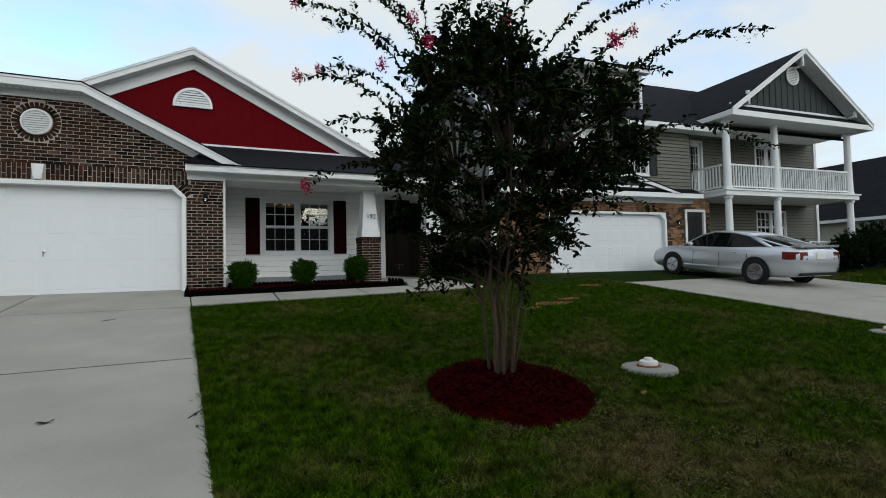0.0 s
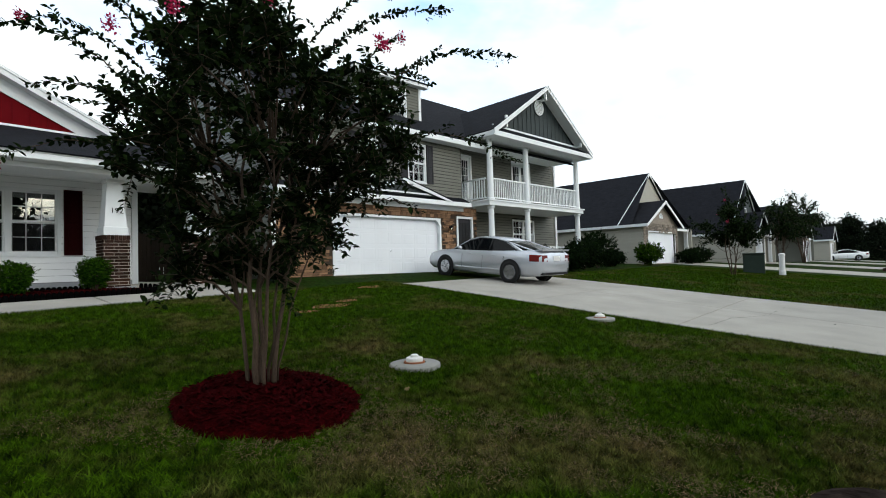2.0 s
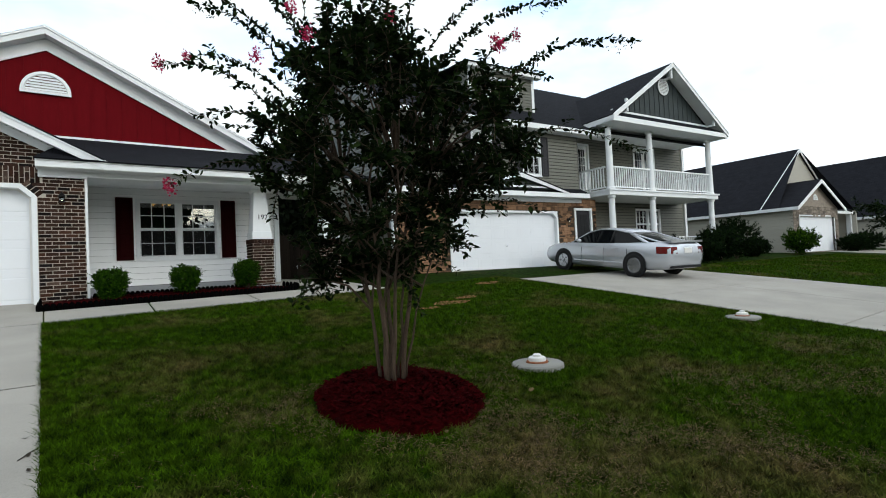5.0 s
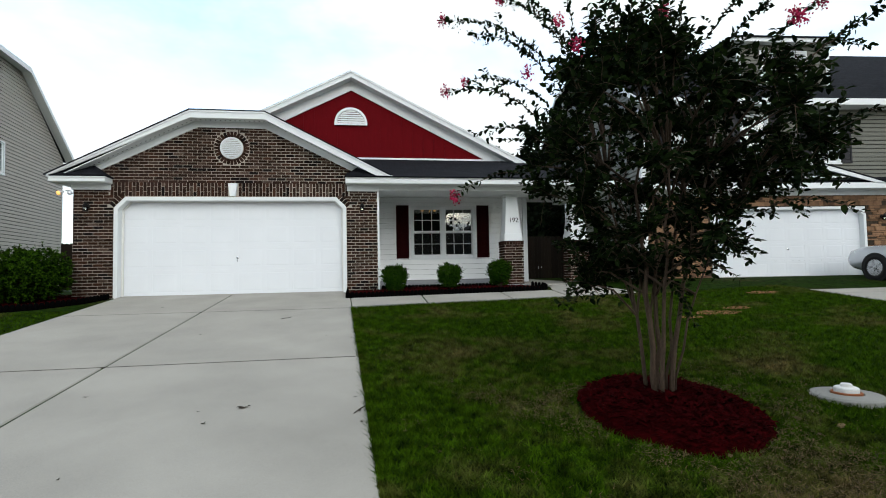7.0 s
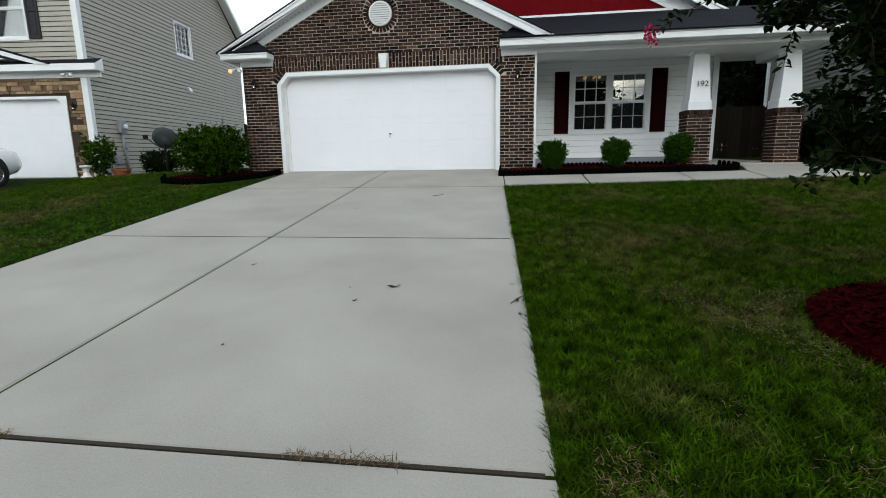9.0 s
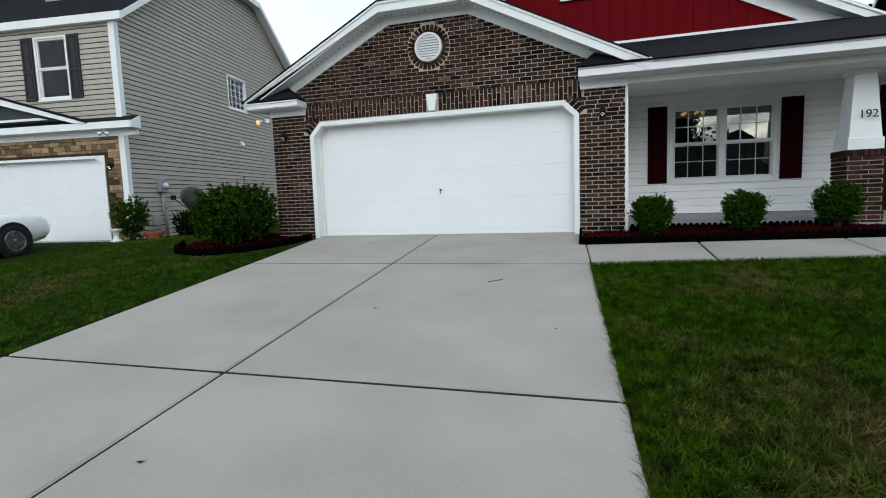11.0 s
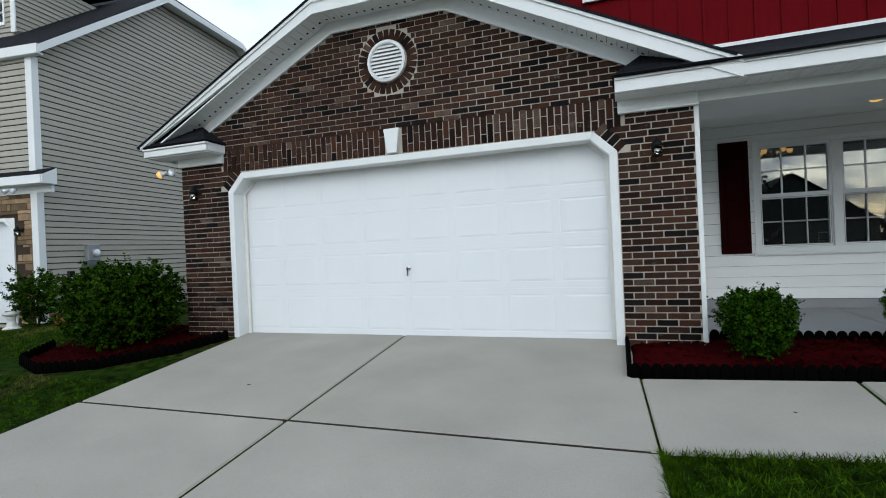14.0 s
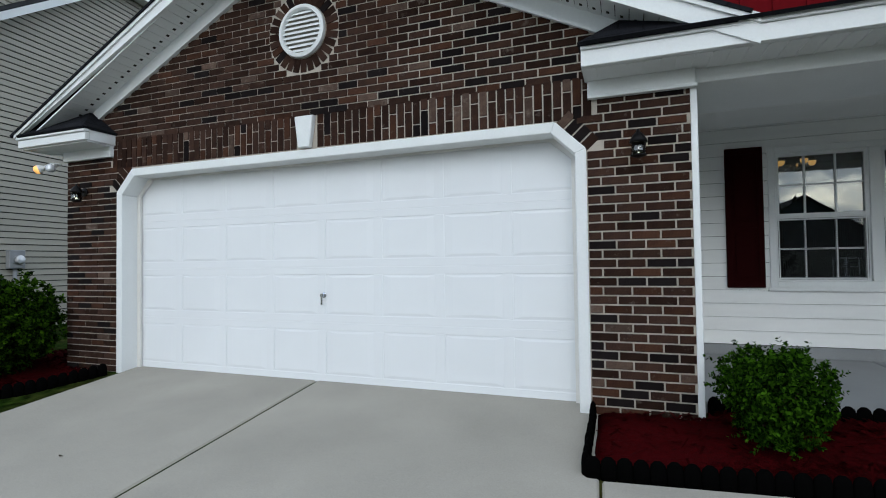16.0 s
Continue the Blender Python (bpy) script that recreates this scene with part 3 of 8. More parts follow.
def siding(wall, poly, to3, step, material, holes=(), out=0.03, label=""):
    """Lapped boards, one object each, cut to the outline and round the openings. to3(u, z, d): d metres out of the wall."""
    z_lo, z_hi = min(p[1] for p in poly), max(p[1] for p in poly)
    z = z_lo
    while z < z_hi - 0.02:
        z1 = min(z + step, z_hi - 0.001)
        zm = (z + z1) / 2
        # This gap bares the near-black backing as a painted shadow line.
        gap = 0.018 if material != "vinyl_white" else 0.004
        a, b = clip_span(poly, z + 0.001), clip_span(poly, z1 - 0.001)
        if a and b:
            spans = [(a[0], a[1], b[0], b[1])]
            for u0, u1, h0, h1 in holes:
                if h0 < zm < h1:
                    nxt = []
                    for l0, r0, l1, r1 in spans:
                        if u1 <= l0 or u0 >= r0:
                            nxt.append((l0, r0, l1, r1))
                            continue
                        if u0 - l0 > 0.03:
                            nxt.append((l0, u0, min(l1, u0), u0))
                        if r0 - u1 > 0.03:
                            nxt.append((u1, r0, u1, max(r1, u1)))
                    spans = nxt
            for l0, r0, l1, r1 in spans:
                bm = bmesh.new()
                q = [to3(l0, z + gap, out), to3(r0, z + gap, out), to3(r1, z1, 0.012), to3(l1, z1, 0.012)]
                k = [to3(l0, z + gap, 0.0), to3(r0, z + gap, 0.0), to3(r1, z1, 0.0), to3(l1, z1, 0.0)]
                loft(bm, [q, k])
                part("siding_board", bm, material, wall)
        z += step


def wall_panel(name, rect, holes, to3, thick, material, parent, label=""):
    """A rectangular wall (u0, u1, z0, z1) with openings right through it."""
    u0, u1, z0, z1 = rect
    us = sorted({u0, u1, *[v for h in holes for v in h[:2] if u0 < v < u1]})
    zs = sorted({z0, z1, *[v for h in holes for v in h[2:] if z0 < v < z1]})
    bm = bmesh.new()
    for a, b in zip(us, us[1:]):
        run = None
        for c, d in zip(zs, zs[1:]):
            um, zm = (a + b) / 2, (c + d) / 2
            hole = any(h[0] < um < h[1] and h[2] < zm < h[3] for h in holes)
            if not hole:
                run = (run[0], d) if run else (c, d)
            if (hole or d == zs[-1]) and run:
                r = [to3(a, run[0], 0), to3(b, run[0], 0), to3(b, run[1], 0), to3(a, run[1], 0)]
                k = [to3(a, run[0], -thick), to3(b, run[0], -thick), to3(b, run[1], -thick), to3(a, run[1], -thick)]
                loft(bm, [r, k])
                run = None
    return part(name, bm, material, parent, label)


def bar(bm, to3, u0, u1, z0, z1, d0, d1):
    r = [to3(u0, z0, d1), to3(u1, z0, d1), to3(u1, z1, d1), to3(u0, z1, d1)]
    k = [to3(u0, z0, d0), to3(u1, z0, d0), to3(u1, z1, d0), to3(u0, z1, d0)]
    loft(bm, [r, k])


def window(parent, to3, u0, u1, z0, z1, cols=3, rows=2, sashes=2, units=1, frame_w=0.06, dress="room", name="window"):
    """A sash window: frame, sill, panes, glazing bars, and what hangs behind the glass."""
    w = new(name)
    w.parent = parent
    bm = bmesh.new()
    bar(bm, to3, u0, u0 + frame_w, z0, z1, -0.06, 0.035)
    bar(bm, to3, u1 - frame_w, u1, z0, z1, -0.06, 0.035)
    bar(bm, to3, u0 + frame_w, u1 - frame_w, z1 - frame_w, z1, -0.06, 0.035)
    bar(bm, to3, u0 + frame_w, u1 - frame_w, z0, z0 + frame_w, -0.06, 0.035)
    uw = (u1 - u0 - 2 * frame_w) / units
    for k in range(1, units):
        c = u0 + frame_w + uw * k
        bar(bm, to3, c - 0.05, c + 0.05, z0 + frame_w, z1 - frame_w, -0.06, 0.03)
    part("window_frame", bm, "white", w, bevel=0.004)
    bm = bmesh.new()
    bar(bm, to3, u0 - 0.02, u1 + 0.02, z0 - 0.035, z0, -0.02, 0.05)
    part("window_sill", bm, "white", w)
    for k in range(units):
        a = u0 + frame_w + uw * k + (0.05 if k else 0)
        b = u0 + frame_w + uw * (k + 1) - (0.05 if k < units - 1 else 0)
        zc = [z0 + frame_w + (z1 - z0 - 2 * frame_w) * i / sashes for i in range(sashes + 1)]
        for i in range(sashes):
            c, d = zc[i], zc[i + 1]
            sd = -0.015 if i == 0 else 0.0
            bm = bmesh.new()
            s = 0.035
            bar(bm, to3, a, a + s, c, d, -0.05 + sd, 0.005 + sd)
            bar(bm, to3, b - s, b, c, d, -0.05 + sd, 0.005 + sd)
            bar(bm, to3, a + s, b - s, c, c + s, -0.05 + sd, 0.005 + sd)
            bar(bm, to3, a + s, b - s, d - s, d, -0.05 + sd, 0.005 + sd)
            for j in range(1, cols):
                m = a + (b - a) * j / cols
                bar(bm, to3, m - 0.009, m + 0.009, c + s, d - s, -0.04 + sd, -0.012 + sd)
            for j in range(1, rows):
                m = c + (d - c) * j / rows
                bar(bm, to3, a + s, b - s, m - 0.009, m + 0.009, -0.041 + sd, -0.011 + sd)
            part("sash", bm, "white", w)
            bm = bmesh.new()
            bar(bm, to3, a + s * 0.5, b - s * 0.5, c + s * 0.5, d - s * 0.5, -0.030 + sd, -0.024 + sd)
            g = part("pane", bm, "pane" if dress == "open" else "pane_clear", w)
            g.visible_shadow = False
            if i == 0 and dress == "open":
                bm = bmesh.new()
                n, mz = 42, 34
                for j in range(1, n):
                    m = a + (b - a) * j / n
                    bar(bm, to3, m - 0.0016, m + 0.0016, c + s, d - s, 0.0, 0.0012)
                for j in range(1, mz):
                    m = c + (d - c) * j / mz
                    bar(bm, to3, a + s, b - s, m - 0.0016, m + 0.0016, 0.0013, 0.0025)
                part("insect_screen", bm, "black_plastic", w, "fine dark insect screen")["kind"] = "stuff"
    if dress == "curtain":
        for k in range(units):
            a, b = u0 + frame_w + uw * k + 0.04, u0 + frame_w + uw * (k + 1) - 0.04
            n = 30
            bm = bmesh.new()
            loft(bm, [[to3(a + (b - a) * i / n, z, -0.12 + 0.018 * math.sin(i * 1.9)) for i in range(n + 1)] for z in (z0 + 0.05, z1 - 0.05)], closed=False)
            part("curtain", bm, "curtain", w, smooth=True)
    if dress == "blind":
        bm = bmesh.new()
        zz = z0 + 0.06
        while zz < z1 - 0.06:
            r = [to3(u0 + 0.07, zz, -0.13), to3(u1 - 0.07, zz, -0.13), to3(u1 - 0.07, zz + 0.034, -0.15), to3(u0 + 0.07, zz + 0.034, -0.15)]
            k = [to3(u0 + 0.07, zz - 0.003, -0.131), to3(u1 - 0.07, zz - 0.003, -0.131), to3(u1 - 0.07, zz + 0.031, -0.151), to3(u0 + 0.07, zz + 0.031, -0.151)]
            loft(bm, [r, k])
            zz += 0.05
        part("blind", bm, "blind", w)
    # A near-black sheet behind the glass paints the unlit depth.
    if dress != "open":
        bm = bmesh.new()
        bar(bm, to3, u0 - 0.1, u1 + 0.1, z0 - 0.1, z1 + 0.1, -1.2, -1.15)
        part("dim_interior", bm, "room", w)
    return w


def shutter(parent, to3, u0, u1, z0, z1, material):
    bm = bmesh.new()
    bar(bm, to3, u0, u1, z0, z1, 0.0, 0.022)
    s = 0.055
    bar(bm, to3, u0, u0 + s, z0, z1, 0.022, 0.04)
    bar(bm, to3, u1 - s, u1, z0, z1, 0.022, 0.04)
    zm = z0 + (z1 - z0) * 0.45
    for a, b in ((z0, z0 + 0.07), (zm - 0.035, zm + 0.035), (z1 - 0.07, z1)):
        bar(bm, to3, u0 + s, u1 - s, a, b, 0.022, 0.04)
    for a, b in ((z0 + 0.11, zm - 0.075), (zm + 0.075, z1 - 0.11)):
        bar(bm, to3, u0 + s + 0.03, u1 - s - 0.03, a, b, 0.022, 0.034)
    return part("shutter", bm, material, parent, bevel=0.004)


def roof_plane(bm, pts, thick=0.025):
    """A sloping slab from corner points, with UVs in metres along and up the slope."""
    pts = [Vector(p) for p in pts]
    n = (pts[1] - pts[0]).cross(pts[2] - pts[0]).normalized()
    if n.z < 0:
        n = -n
    uv = bm.loops.layers.uv.verify()
    along = Vector((0, 0, 1)).cross(n).normalized()
    up = n.cross(along)
    a = [bm.verts.new(p) for p in pts]
    b = [bm.verts.new(p - n * thick) for p in pts]
    fs = [bm.faces.new(a), bm.faces.new(b[::-1])]
    for i in range(len(pts)):
        fs.append(bm.faces.new((a[i], b[i], b[(i + 1) % len(pts)], a[(i + 1) % len(pts)])))
    for f in fs:
        for lp in f.loops:
            lp[uv].uv = (lp.vert.co.dot(along), lp.vert.co.dot(up))


def board(bm, p, q, height, depth_vec, down=True):
    """A trim board under the line p-q, height tall, depth_vec thick."""
    p, q = Vector(p), Vector(q)
    h = Vector((0, 0, -height))
    prism(bm, [p, q, q + h, p + h], depth_vec)


def garage_door(parent, to3, u0, u1, z0, z1, rows=4, cols=8, d=0.0, joints=None):
    """Sectional door: each section carries a row of stamped panels with a sunk groove round a raised field."""
    g = new("garage_door")
    g.parent = parent
    zs = joints or [z0 + (z1 - z0) * r / rows for r in range(rows + 1)]
    w = (u1 - u0) / cols
    for z_lo, z_hi in zip(zs, zs[1:]):
        a, b = z_lo + 0.0004, z_hi - 0.0004
        bm = bmesh.new()
        bar(bm, to3, u0, u1, a, b, d - 0.04, d - 0.005)
        mid = [(u0 + w * c + 0.045, u0 + w * (c + 1) - 0.045) for c in range(cols)]
        zb, zt = a + 0.075, b - 0.07
        bar(bm, to3, u0, u1, a, zb, d - 0.006, d)
        bar(bm, to3, u0, u1, zt, b, d - 0.006, d)
        edge = u0
        for l, r in mid + [(u1, u1)]:
            if l > edge:
                bar(bm, to3, edge, l, zb, zt, d - 0.006, d)
            edge = r
        section = part("door_section", bm, "door_white", g, bevel=0.0015)
        for l, r in mid:
            bm = bmesh.new()
            q = lambda eu, ez, k: [to3(l + eu, zb + ez, d + k), to3(r - eu, zb + ez, d + k), to3(r - eu, zt - ez, d + k), to3(l + eu, zt - ez, d + k)]
            loft(bm, [q(0.0, 0.0, -0.0055), q(0.002, 0.010, -0.0048), q(0.075, 0.030, -0.0004), q(0.08, 0.034, -0.0004)])
            part("panel", bm, "door_white", section)
    bm = bmesh.new()
    bar(bm, to3, u0, u1, zs[0] - 0.02, zs[0] + 0.004, d - 0.04, d - 0.005)
    part("weather_strip", bm, "black_plastic", g)
    return g


def round_vent(parent, to3, cu, cz, r, half=False):
    v = new("gable_vent")
    v.parent = parent
    n = 28
    a0, a1 = (0, math.pi) if half else (0, 2 * math.pi)
    bm = bmesh.new()
    rings = []
    steps = n if not half else n // 2
    for i in range(steps + 1):
        a = a0 + (a1 - a0) * i / steps
        c, s = math.cos(a), math.sin(a)
        rings.append([to3(cu + c * q, cz + s * q, d) for q, d in ((r, 0.0), (r, 0.035), (r * 0.86, 0.045), (r * 0.82, 0.0))])
    loft(bm, rings, caps=half)
    if half:
        bar(bm, to3, cu - r, cu + r, cz - 0.05, cz + 0.01, 0.0, 0.042)
    part("vent_frame", bm, "white", v, smooth=False)
    bm = bmesh.new()
    bar(bm, to3, cu - r * 0.6, cu + r * 0.6, cz - (0 if half else r * 0.55), cz + r * 0.55, -0.02, -0.005)
    part("vent_backing", bm, "vinyl_tan", v)
    k = 9 if not half else 6
    for i in range(k):
        z = (cz - r * 0.8 + 1.6 * r * (i + 0.1) / k) if not half else cz + 0.02 + r * 0.82 * i / k
        dz = (1.6 * r if not half else 0.82 * r) / k
        hw = math.sqrt(max(0.0, (r * 0.84) ** 2 - (z + dz * 0.4 - cz) ** 2))
        if hw < 0.03:
            continue
        bm = bmesh.new()
        q = [to3(cu - hw, z, 0.03), to3(cu + hw, z, 0.03), to3(cu + hw, z + dz * 0.85, 0.002), to3(cu - hw, z + dz * 0.85, 0.002)]
        p = [to3(cu - hw, z, 0.024), to3(cu + hw, z, 0.024), to3(cu + hw, z + dz * 0.8, -0.004), to3(cu - hw, z + dz * 0.8, -0.004)]
        loft(bm, [q, p])
        part("slat", bm, "white", v)


def gable_poly(x0, x1, xm, z0, z1):
    return [(x0, z0), (x1, z0), (xm, z1)]


# ---------------------------------------------------------------- the house with the brick garage
def brick_mesh(w, h, d):
    bm = bmesh.new()
    box(bm, -w / 2, -d, -h / 2, w / 2, 0, h / 2)
    bmesh.ops.bevel(bm, geom=[e for e in bm.edges if all(v.co.y < -d * 0.5 for v in e.verts)], offset=0.004, segments=1, affect="EDGES")
    fix(bm)
    me = bpy.data.meshes.new("brick")
    bm.to_mesh(me)
    bm.free()
    return me


def brick_sites():
    """Centres, widths and tilts of the bricks of the garage front: running bond, soldiers, chamfers and ring."""
    sites = []
    outline = [(-0.82, 0.0), (5.76, 0.0), (5.76, 2.60), (5.16, 2.89), (3.21, 3.83), (1.73, 3.83), (-0.20, 2.87), (-0.82, 2.58)]
    ch, L = 0.0690, 0.2035
    lo, hi = 2.25, 2.578
    cu, cz = 2.468, 3.367
    row = 0
    z = ch / 2
    while z < 3.83:
        s = clip_span(outline, z)
        if s:
            cut = [s]
            if z < 2.02:
                cut = [(s[0], -0.002), (5.032, s[1])]
            elif z < lo:
                k = (z - 2.0) / 0.25
                cut = [(s[0], 0.24 * k - 0.16), (5.03 - 0.24 * k + 0.16, s[1])]
            elif z < hi:
                cut = [(s[0], -0.08), (5.11, s[1])]
            gap = max(0.0, abs(z - cz) - 0.028)
            chord = math.sqrt(max(0.0, 0.388 ** 2 - gap ** 2))
            for a, b in cut:
                u = (a if z < hi else -0.82 + L * math.floor((a + 0.82) / L)) - (L / 2 if row % 2 else 0)
                while u < b:
                    l, r = max(u, a), min(u + L, b)
                    bits = [(l, r)] if not chord else [(l, min(r, cu - chord)), (max(l, cu + chord), r)]
                    for l, r in bits:
                        if r - l > 0.035:
                            sites.append(((l + r) / 2, z, r - l - 0.013, ch - 0.0125, 0.0))
                    u += L
        row += 1
        z += ch
    # soldiers: a whole brick and a half one in each column, the half now below, now above
    u, k = -0.08 + 0.0375, 0
    while u < 5.09:
        if abs(u - 2.495) > 0.125:
            if k % 2:
                sites.append((u, lo + 0.053, 0.062, 0.096, 0.0))
                sites.append((u, lo + 0.217, 0.062, 0.210, 0.0))
            else:
                sites.append((u, lo + 0.111, 0.062, 0.210, 0.0))
                sites.append((u, lo + 0.275, 0.062, 0.096, 0.0))
        u, k = u + 0.0748, k + 1
    for side in (-1, 1):
        for k in range(4):
            t = (k + 0.5) / 4
            x, zz = 0.23 * t - 0.055, 1.99 + 0.25 * t + 0.05
            sites.append((x if side < 0 else 5.03 - x, zz, 0.072, 0.13, -47.0 * side * -1))
    for k in range(28):
        a = 2 * math.pi * k / 28
        sites.append((cu + 0.322 * math.cos(a), cz + 0.322 * math.sin(a), 0.062, 0.125, 90 - math.degrees(a)))
    return sites


def build_house():
    h = thing("house", "single-storey house with dark brick garage front and barn-red gable", "house")
    f = lambda u, z, d: Vector((u, -d, z))
    # brick front: mortar backing with the garage opening through it
    bm = bmesh.new()
    left = [(-0.82, -0.3), (0.0, -0.3), (0.0, 1.99), (0.22, 2.24), (2.45, 2.24), (2.45, 3.86), (1.73, 3.86), (-0.38, 2.80), (-0.82, 2.60)]
    right = [(5.03, -0.3), (5.76, -0.3), (5.76, 2.62), (5.16, 2.90), (3.21, 3.86), (2.45, 3.86), (2.45, 2.24), (4.80, 2.24), (5.03, 2.02)]
    for poly in (left, right):
        prism(bm, [(u, 0.0, z) for u, z in poly], (0, 0.19, 0))
    wall = part("brick_wall", bm, "mortar", h, "dark brown running-bond brick with pale mortar")
    meshes = {}
    joined = {k: bmesh.new() for k in ("brick", "brick_light", "brick_black", "brick_red")}
    rng = random.Random(5)
    sites = brick_sites()
    sites.sort(key=lambda s: (s[0] - 5.4) ** 2 + 0.4 * (s[1] - 1.2) ** 2)
    for i, (u, z, w, hh, tilt) in enumerate(sites):
        d = 0.012 + rng.uniform(-0.003, 0.003)
        q = rng.random()
        kind = "brick_light" if q < 0.05 else "brick_black" if q < 0.16 else "brick_red" if q < 0.30 or (z < 0.3 and u > 5 and q < 0.6) else "brick"
        m = pose(u, 0.006, z, 0, tilt, 0)
        if i < 300:
            key = (round(w, 2), round(hh, 3), kind)
            if key not in meshes:
                meshes[key] = brick_mesh(w, hh, 0.016)
                meshes[key].materials.append(M[kind])
            piece("brick", meshes[key], wall, m @ pose(0, rng.uniform(-0.002, 0.002), 0, 0, rng.uniform(-0.4, 0.4), 0))
        else:
            box(joined[kind], -w / 2, -d - 0.004, -hh / 2, w / 2, 0, hh / 2, m)
    for k, bm in joined.items():
        part("brick_rest", bm, k, wall)["kind"] = "stuff"
    # keystone
    bm = bmesh.new()
    prism(bm, [(2.43, -0.055, 2.255), (2.555, -0.055, 2.255), (2.60, -0.055, 2.552), (2.392, -0.055, 2.552)], (0, 0.06, 0))
    part("keystone", bm, "white", h, "cast white keystone", bevel=0.008)
    round_vent(h, lambda u, z, d: Vector((u, -0.01 - d, z)), 2.468, 3.367, 0.25)
    # garage opening: trim, jambs and door
    bm = bmesh.new()
    o = [(0.0, -0.02), (0.0, 1.99), (0.23, 2.235), (4.80, 2.245), (5.03, 2.02), (5.03, -0.02)]
    i_ = [(0.085, -0.02), (0.085, 1.955), (0.265, 2.15), (4.765, 2.16), (4.945, 1.985), (4.945, -0.02)]
    for (a, b), (c, d) in zip(zip(o, o[1:]), zip(i_, i_[1:])):
        prism(bm, [(a[0], -0.022, a[1]), (b[0], -0.022, b[1]), (d[0], -0.022, d[1]), (c[0], -0.022, c[1])], (0, 0.24, 0))
    part("garage_trim", bm, "white", h, "white painted garage door surround", bevel=0.006)
    bm = bmesh.new()
    for a, b in zip(i_, i_[1:]):
        k = 0.018
        prism(bm, [(a[0], 0.165, a[1]), (b[0], 0.165, b[1]), (b[0] + (2.5 - b[0]) * k, 0.165, b[1] - (k if b[1] > 2 else 0)), (a[0] + (2.5 - a[0]) * k, 0.165, a[1] - (k if a[1] > 2 else 0))], (0, 0.03, 0))
    part("door_stop", bm, "pvc", h)
    g = garage_door(h, lambda u, z, d: Vector((u, 0.20 - d, z)), 0.06, 4.97, 0.02, 2.24, joints=(0.02, 0.595, 1.13, 1.66, 2.24))
    bm = bmesh.new()
    lathe(bm, [(0.028, 0), (0.028, 0.006), (0.012, 0.01), (0.012, 0.03), (0.02, 0.034), (0.018, 0.042), (0.0, 0.042)], 12, pose(2.545, 0.19, 0.86, 90, 0, 0))
    box(bm, 2.537, 0.145, 0.77, 2.553, 0.158, 0.862)
    part("door_handle", bm, "chrome", g, "chrome twist handle")
    # side walls and back of the body
    s_left = lambda u, z, d: Vector((-0.82 - d, u, z))
    wl = wall_panel("side_wall", (0.2, 14.0, -0.3, 2.75), (), s_left, 0.15, "vinyl_white", h)
    siding(wl, [(0.2, -0.1), (9.0, -0.1), (9.0, 2.75), (0.2, 2.75)], s_left, 0.19, "vinyl_white")
    bm = bmesh.new()
    box(bm, -0.7, 13.85, -0.3, 10.3, 14.0, 4.2)
    box(bm, -0.84, 0.2, 2.45, 5.6, 2.2, 2.5)
    box(bm, 5.62, 0.2, -0.3, 5.77, 2.33, 2.7)
    part("back_wall", bm, "vinyl_white", h)
    # window wall
    fw = lambda u, z, d: Vector((u, 2.33 - d, z))
    hole = (6.75, 8.64, 0.84, 2.35)
    ww = wall_panel("window_wall", (5.78, 10.18, -0.3, 3.70), (hole,), fw, 0.16, "gap_shade", h)
    siding(ww, [(5.80, 0.22), (10.08, 0.22), (10.08, 2.75), (5.80, 2.75)], fw, 0.148, "vinyl_white", (hole,))
    bm = bmesh.new()
    bar(bm, fw, 5.80, 10.12, 0.08, 0.215, 0.0, 0.01)
    part("foundation", bm, "slab_grey", h)
    window(h, fw, *hole, units=2, frame_w=0.07, dress="open")
    shutter(h, lambda u, z, d: fw(u, z, d + 0.02), 6.34, 6.70, 0.84, 2.365, "shutter")
    shutter(h, lambda u, z, d: fw(u, z, d + 0.02), 8.69, 9.05, 0.84, 2.365, "shutter")
    # Room box walls: the dimness indoors is in their colour.
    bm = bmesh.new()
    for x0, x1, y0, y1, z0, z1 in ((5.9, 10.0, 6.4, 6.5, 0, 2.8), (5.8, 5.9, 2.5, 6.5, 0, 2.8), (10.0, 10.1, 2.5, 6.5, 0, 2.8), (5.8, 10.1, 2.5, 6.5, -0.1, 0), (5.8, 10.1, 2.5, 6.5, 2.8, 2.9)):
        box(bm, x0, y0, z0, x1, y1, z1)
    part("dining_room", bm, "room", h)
    # right side wall
    s_right = lambda u, z, d: Vector((10.18 + d, u, z))
    wr = wall_panel("side_wall", (2.33, 14.0, -0.3, 3.45), (), s_right, 0.15, "vinyl_white", h)
    siding(wr, [(2.33, 0.2), (9.0, 0.2), (9.0, 3.4), (2.33, 3.4)], s_right, 0.19, "vinyl_white")
    bm = bmesh.new()
    box(bm, 10.09, 2.29, 0.05, 10.225, 2.40, 3.3)
    part("corner_trim", bm, "white", h, bevel=0.004)
    bm = bmesh.new()
    box(bm, 5.755, -0.012, 0.0, 5.80, 0.06, 2.40)
    part("corner_trim", bm, "white", h, bevel=0.004)
    # red gable
    rg = [(0.9, 3.69), (9.25, 3.69), (9.25, 3.75), (5.12, 5.85), (0.9, 3.75)]
    bm = bmesh.new()
    prism(bm, [(0.3, 2.335, 3.60), (10.0, 2.335, 3.60), (5.12, 2.335, 6.02)], (0, 0.12, 0))
    gable = part("red_gable", bm, "red", h, "barn-red board and batten gable")
    x = 1.6
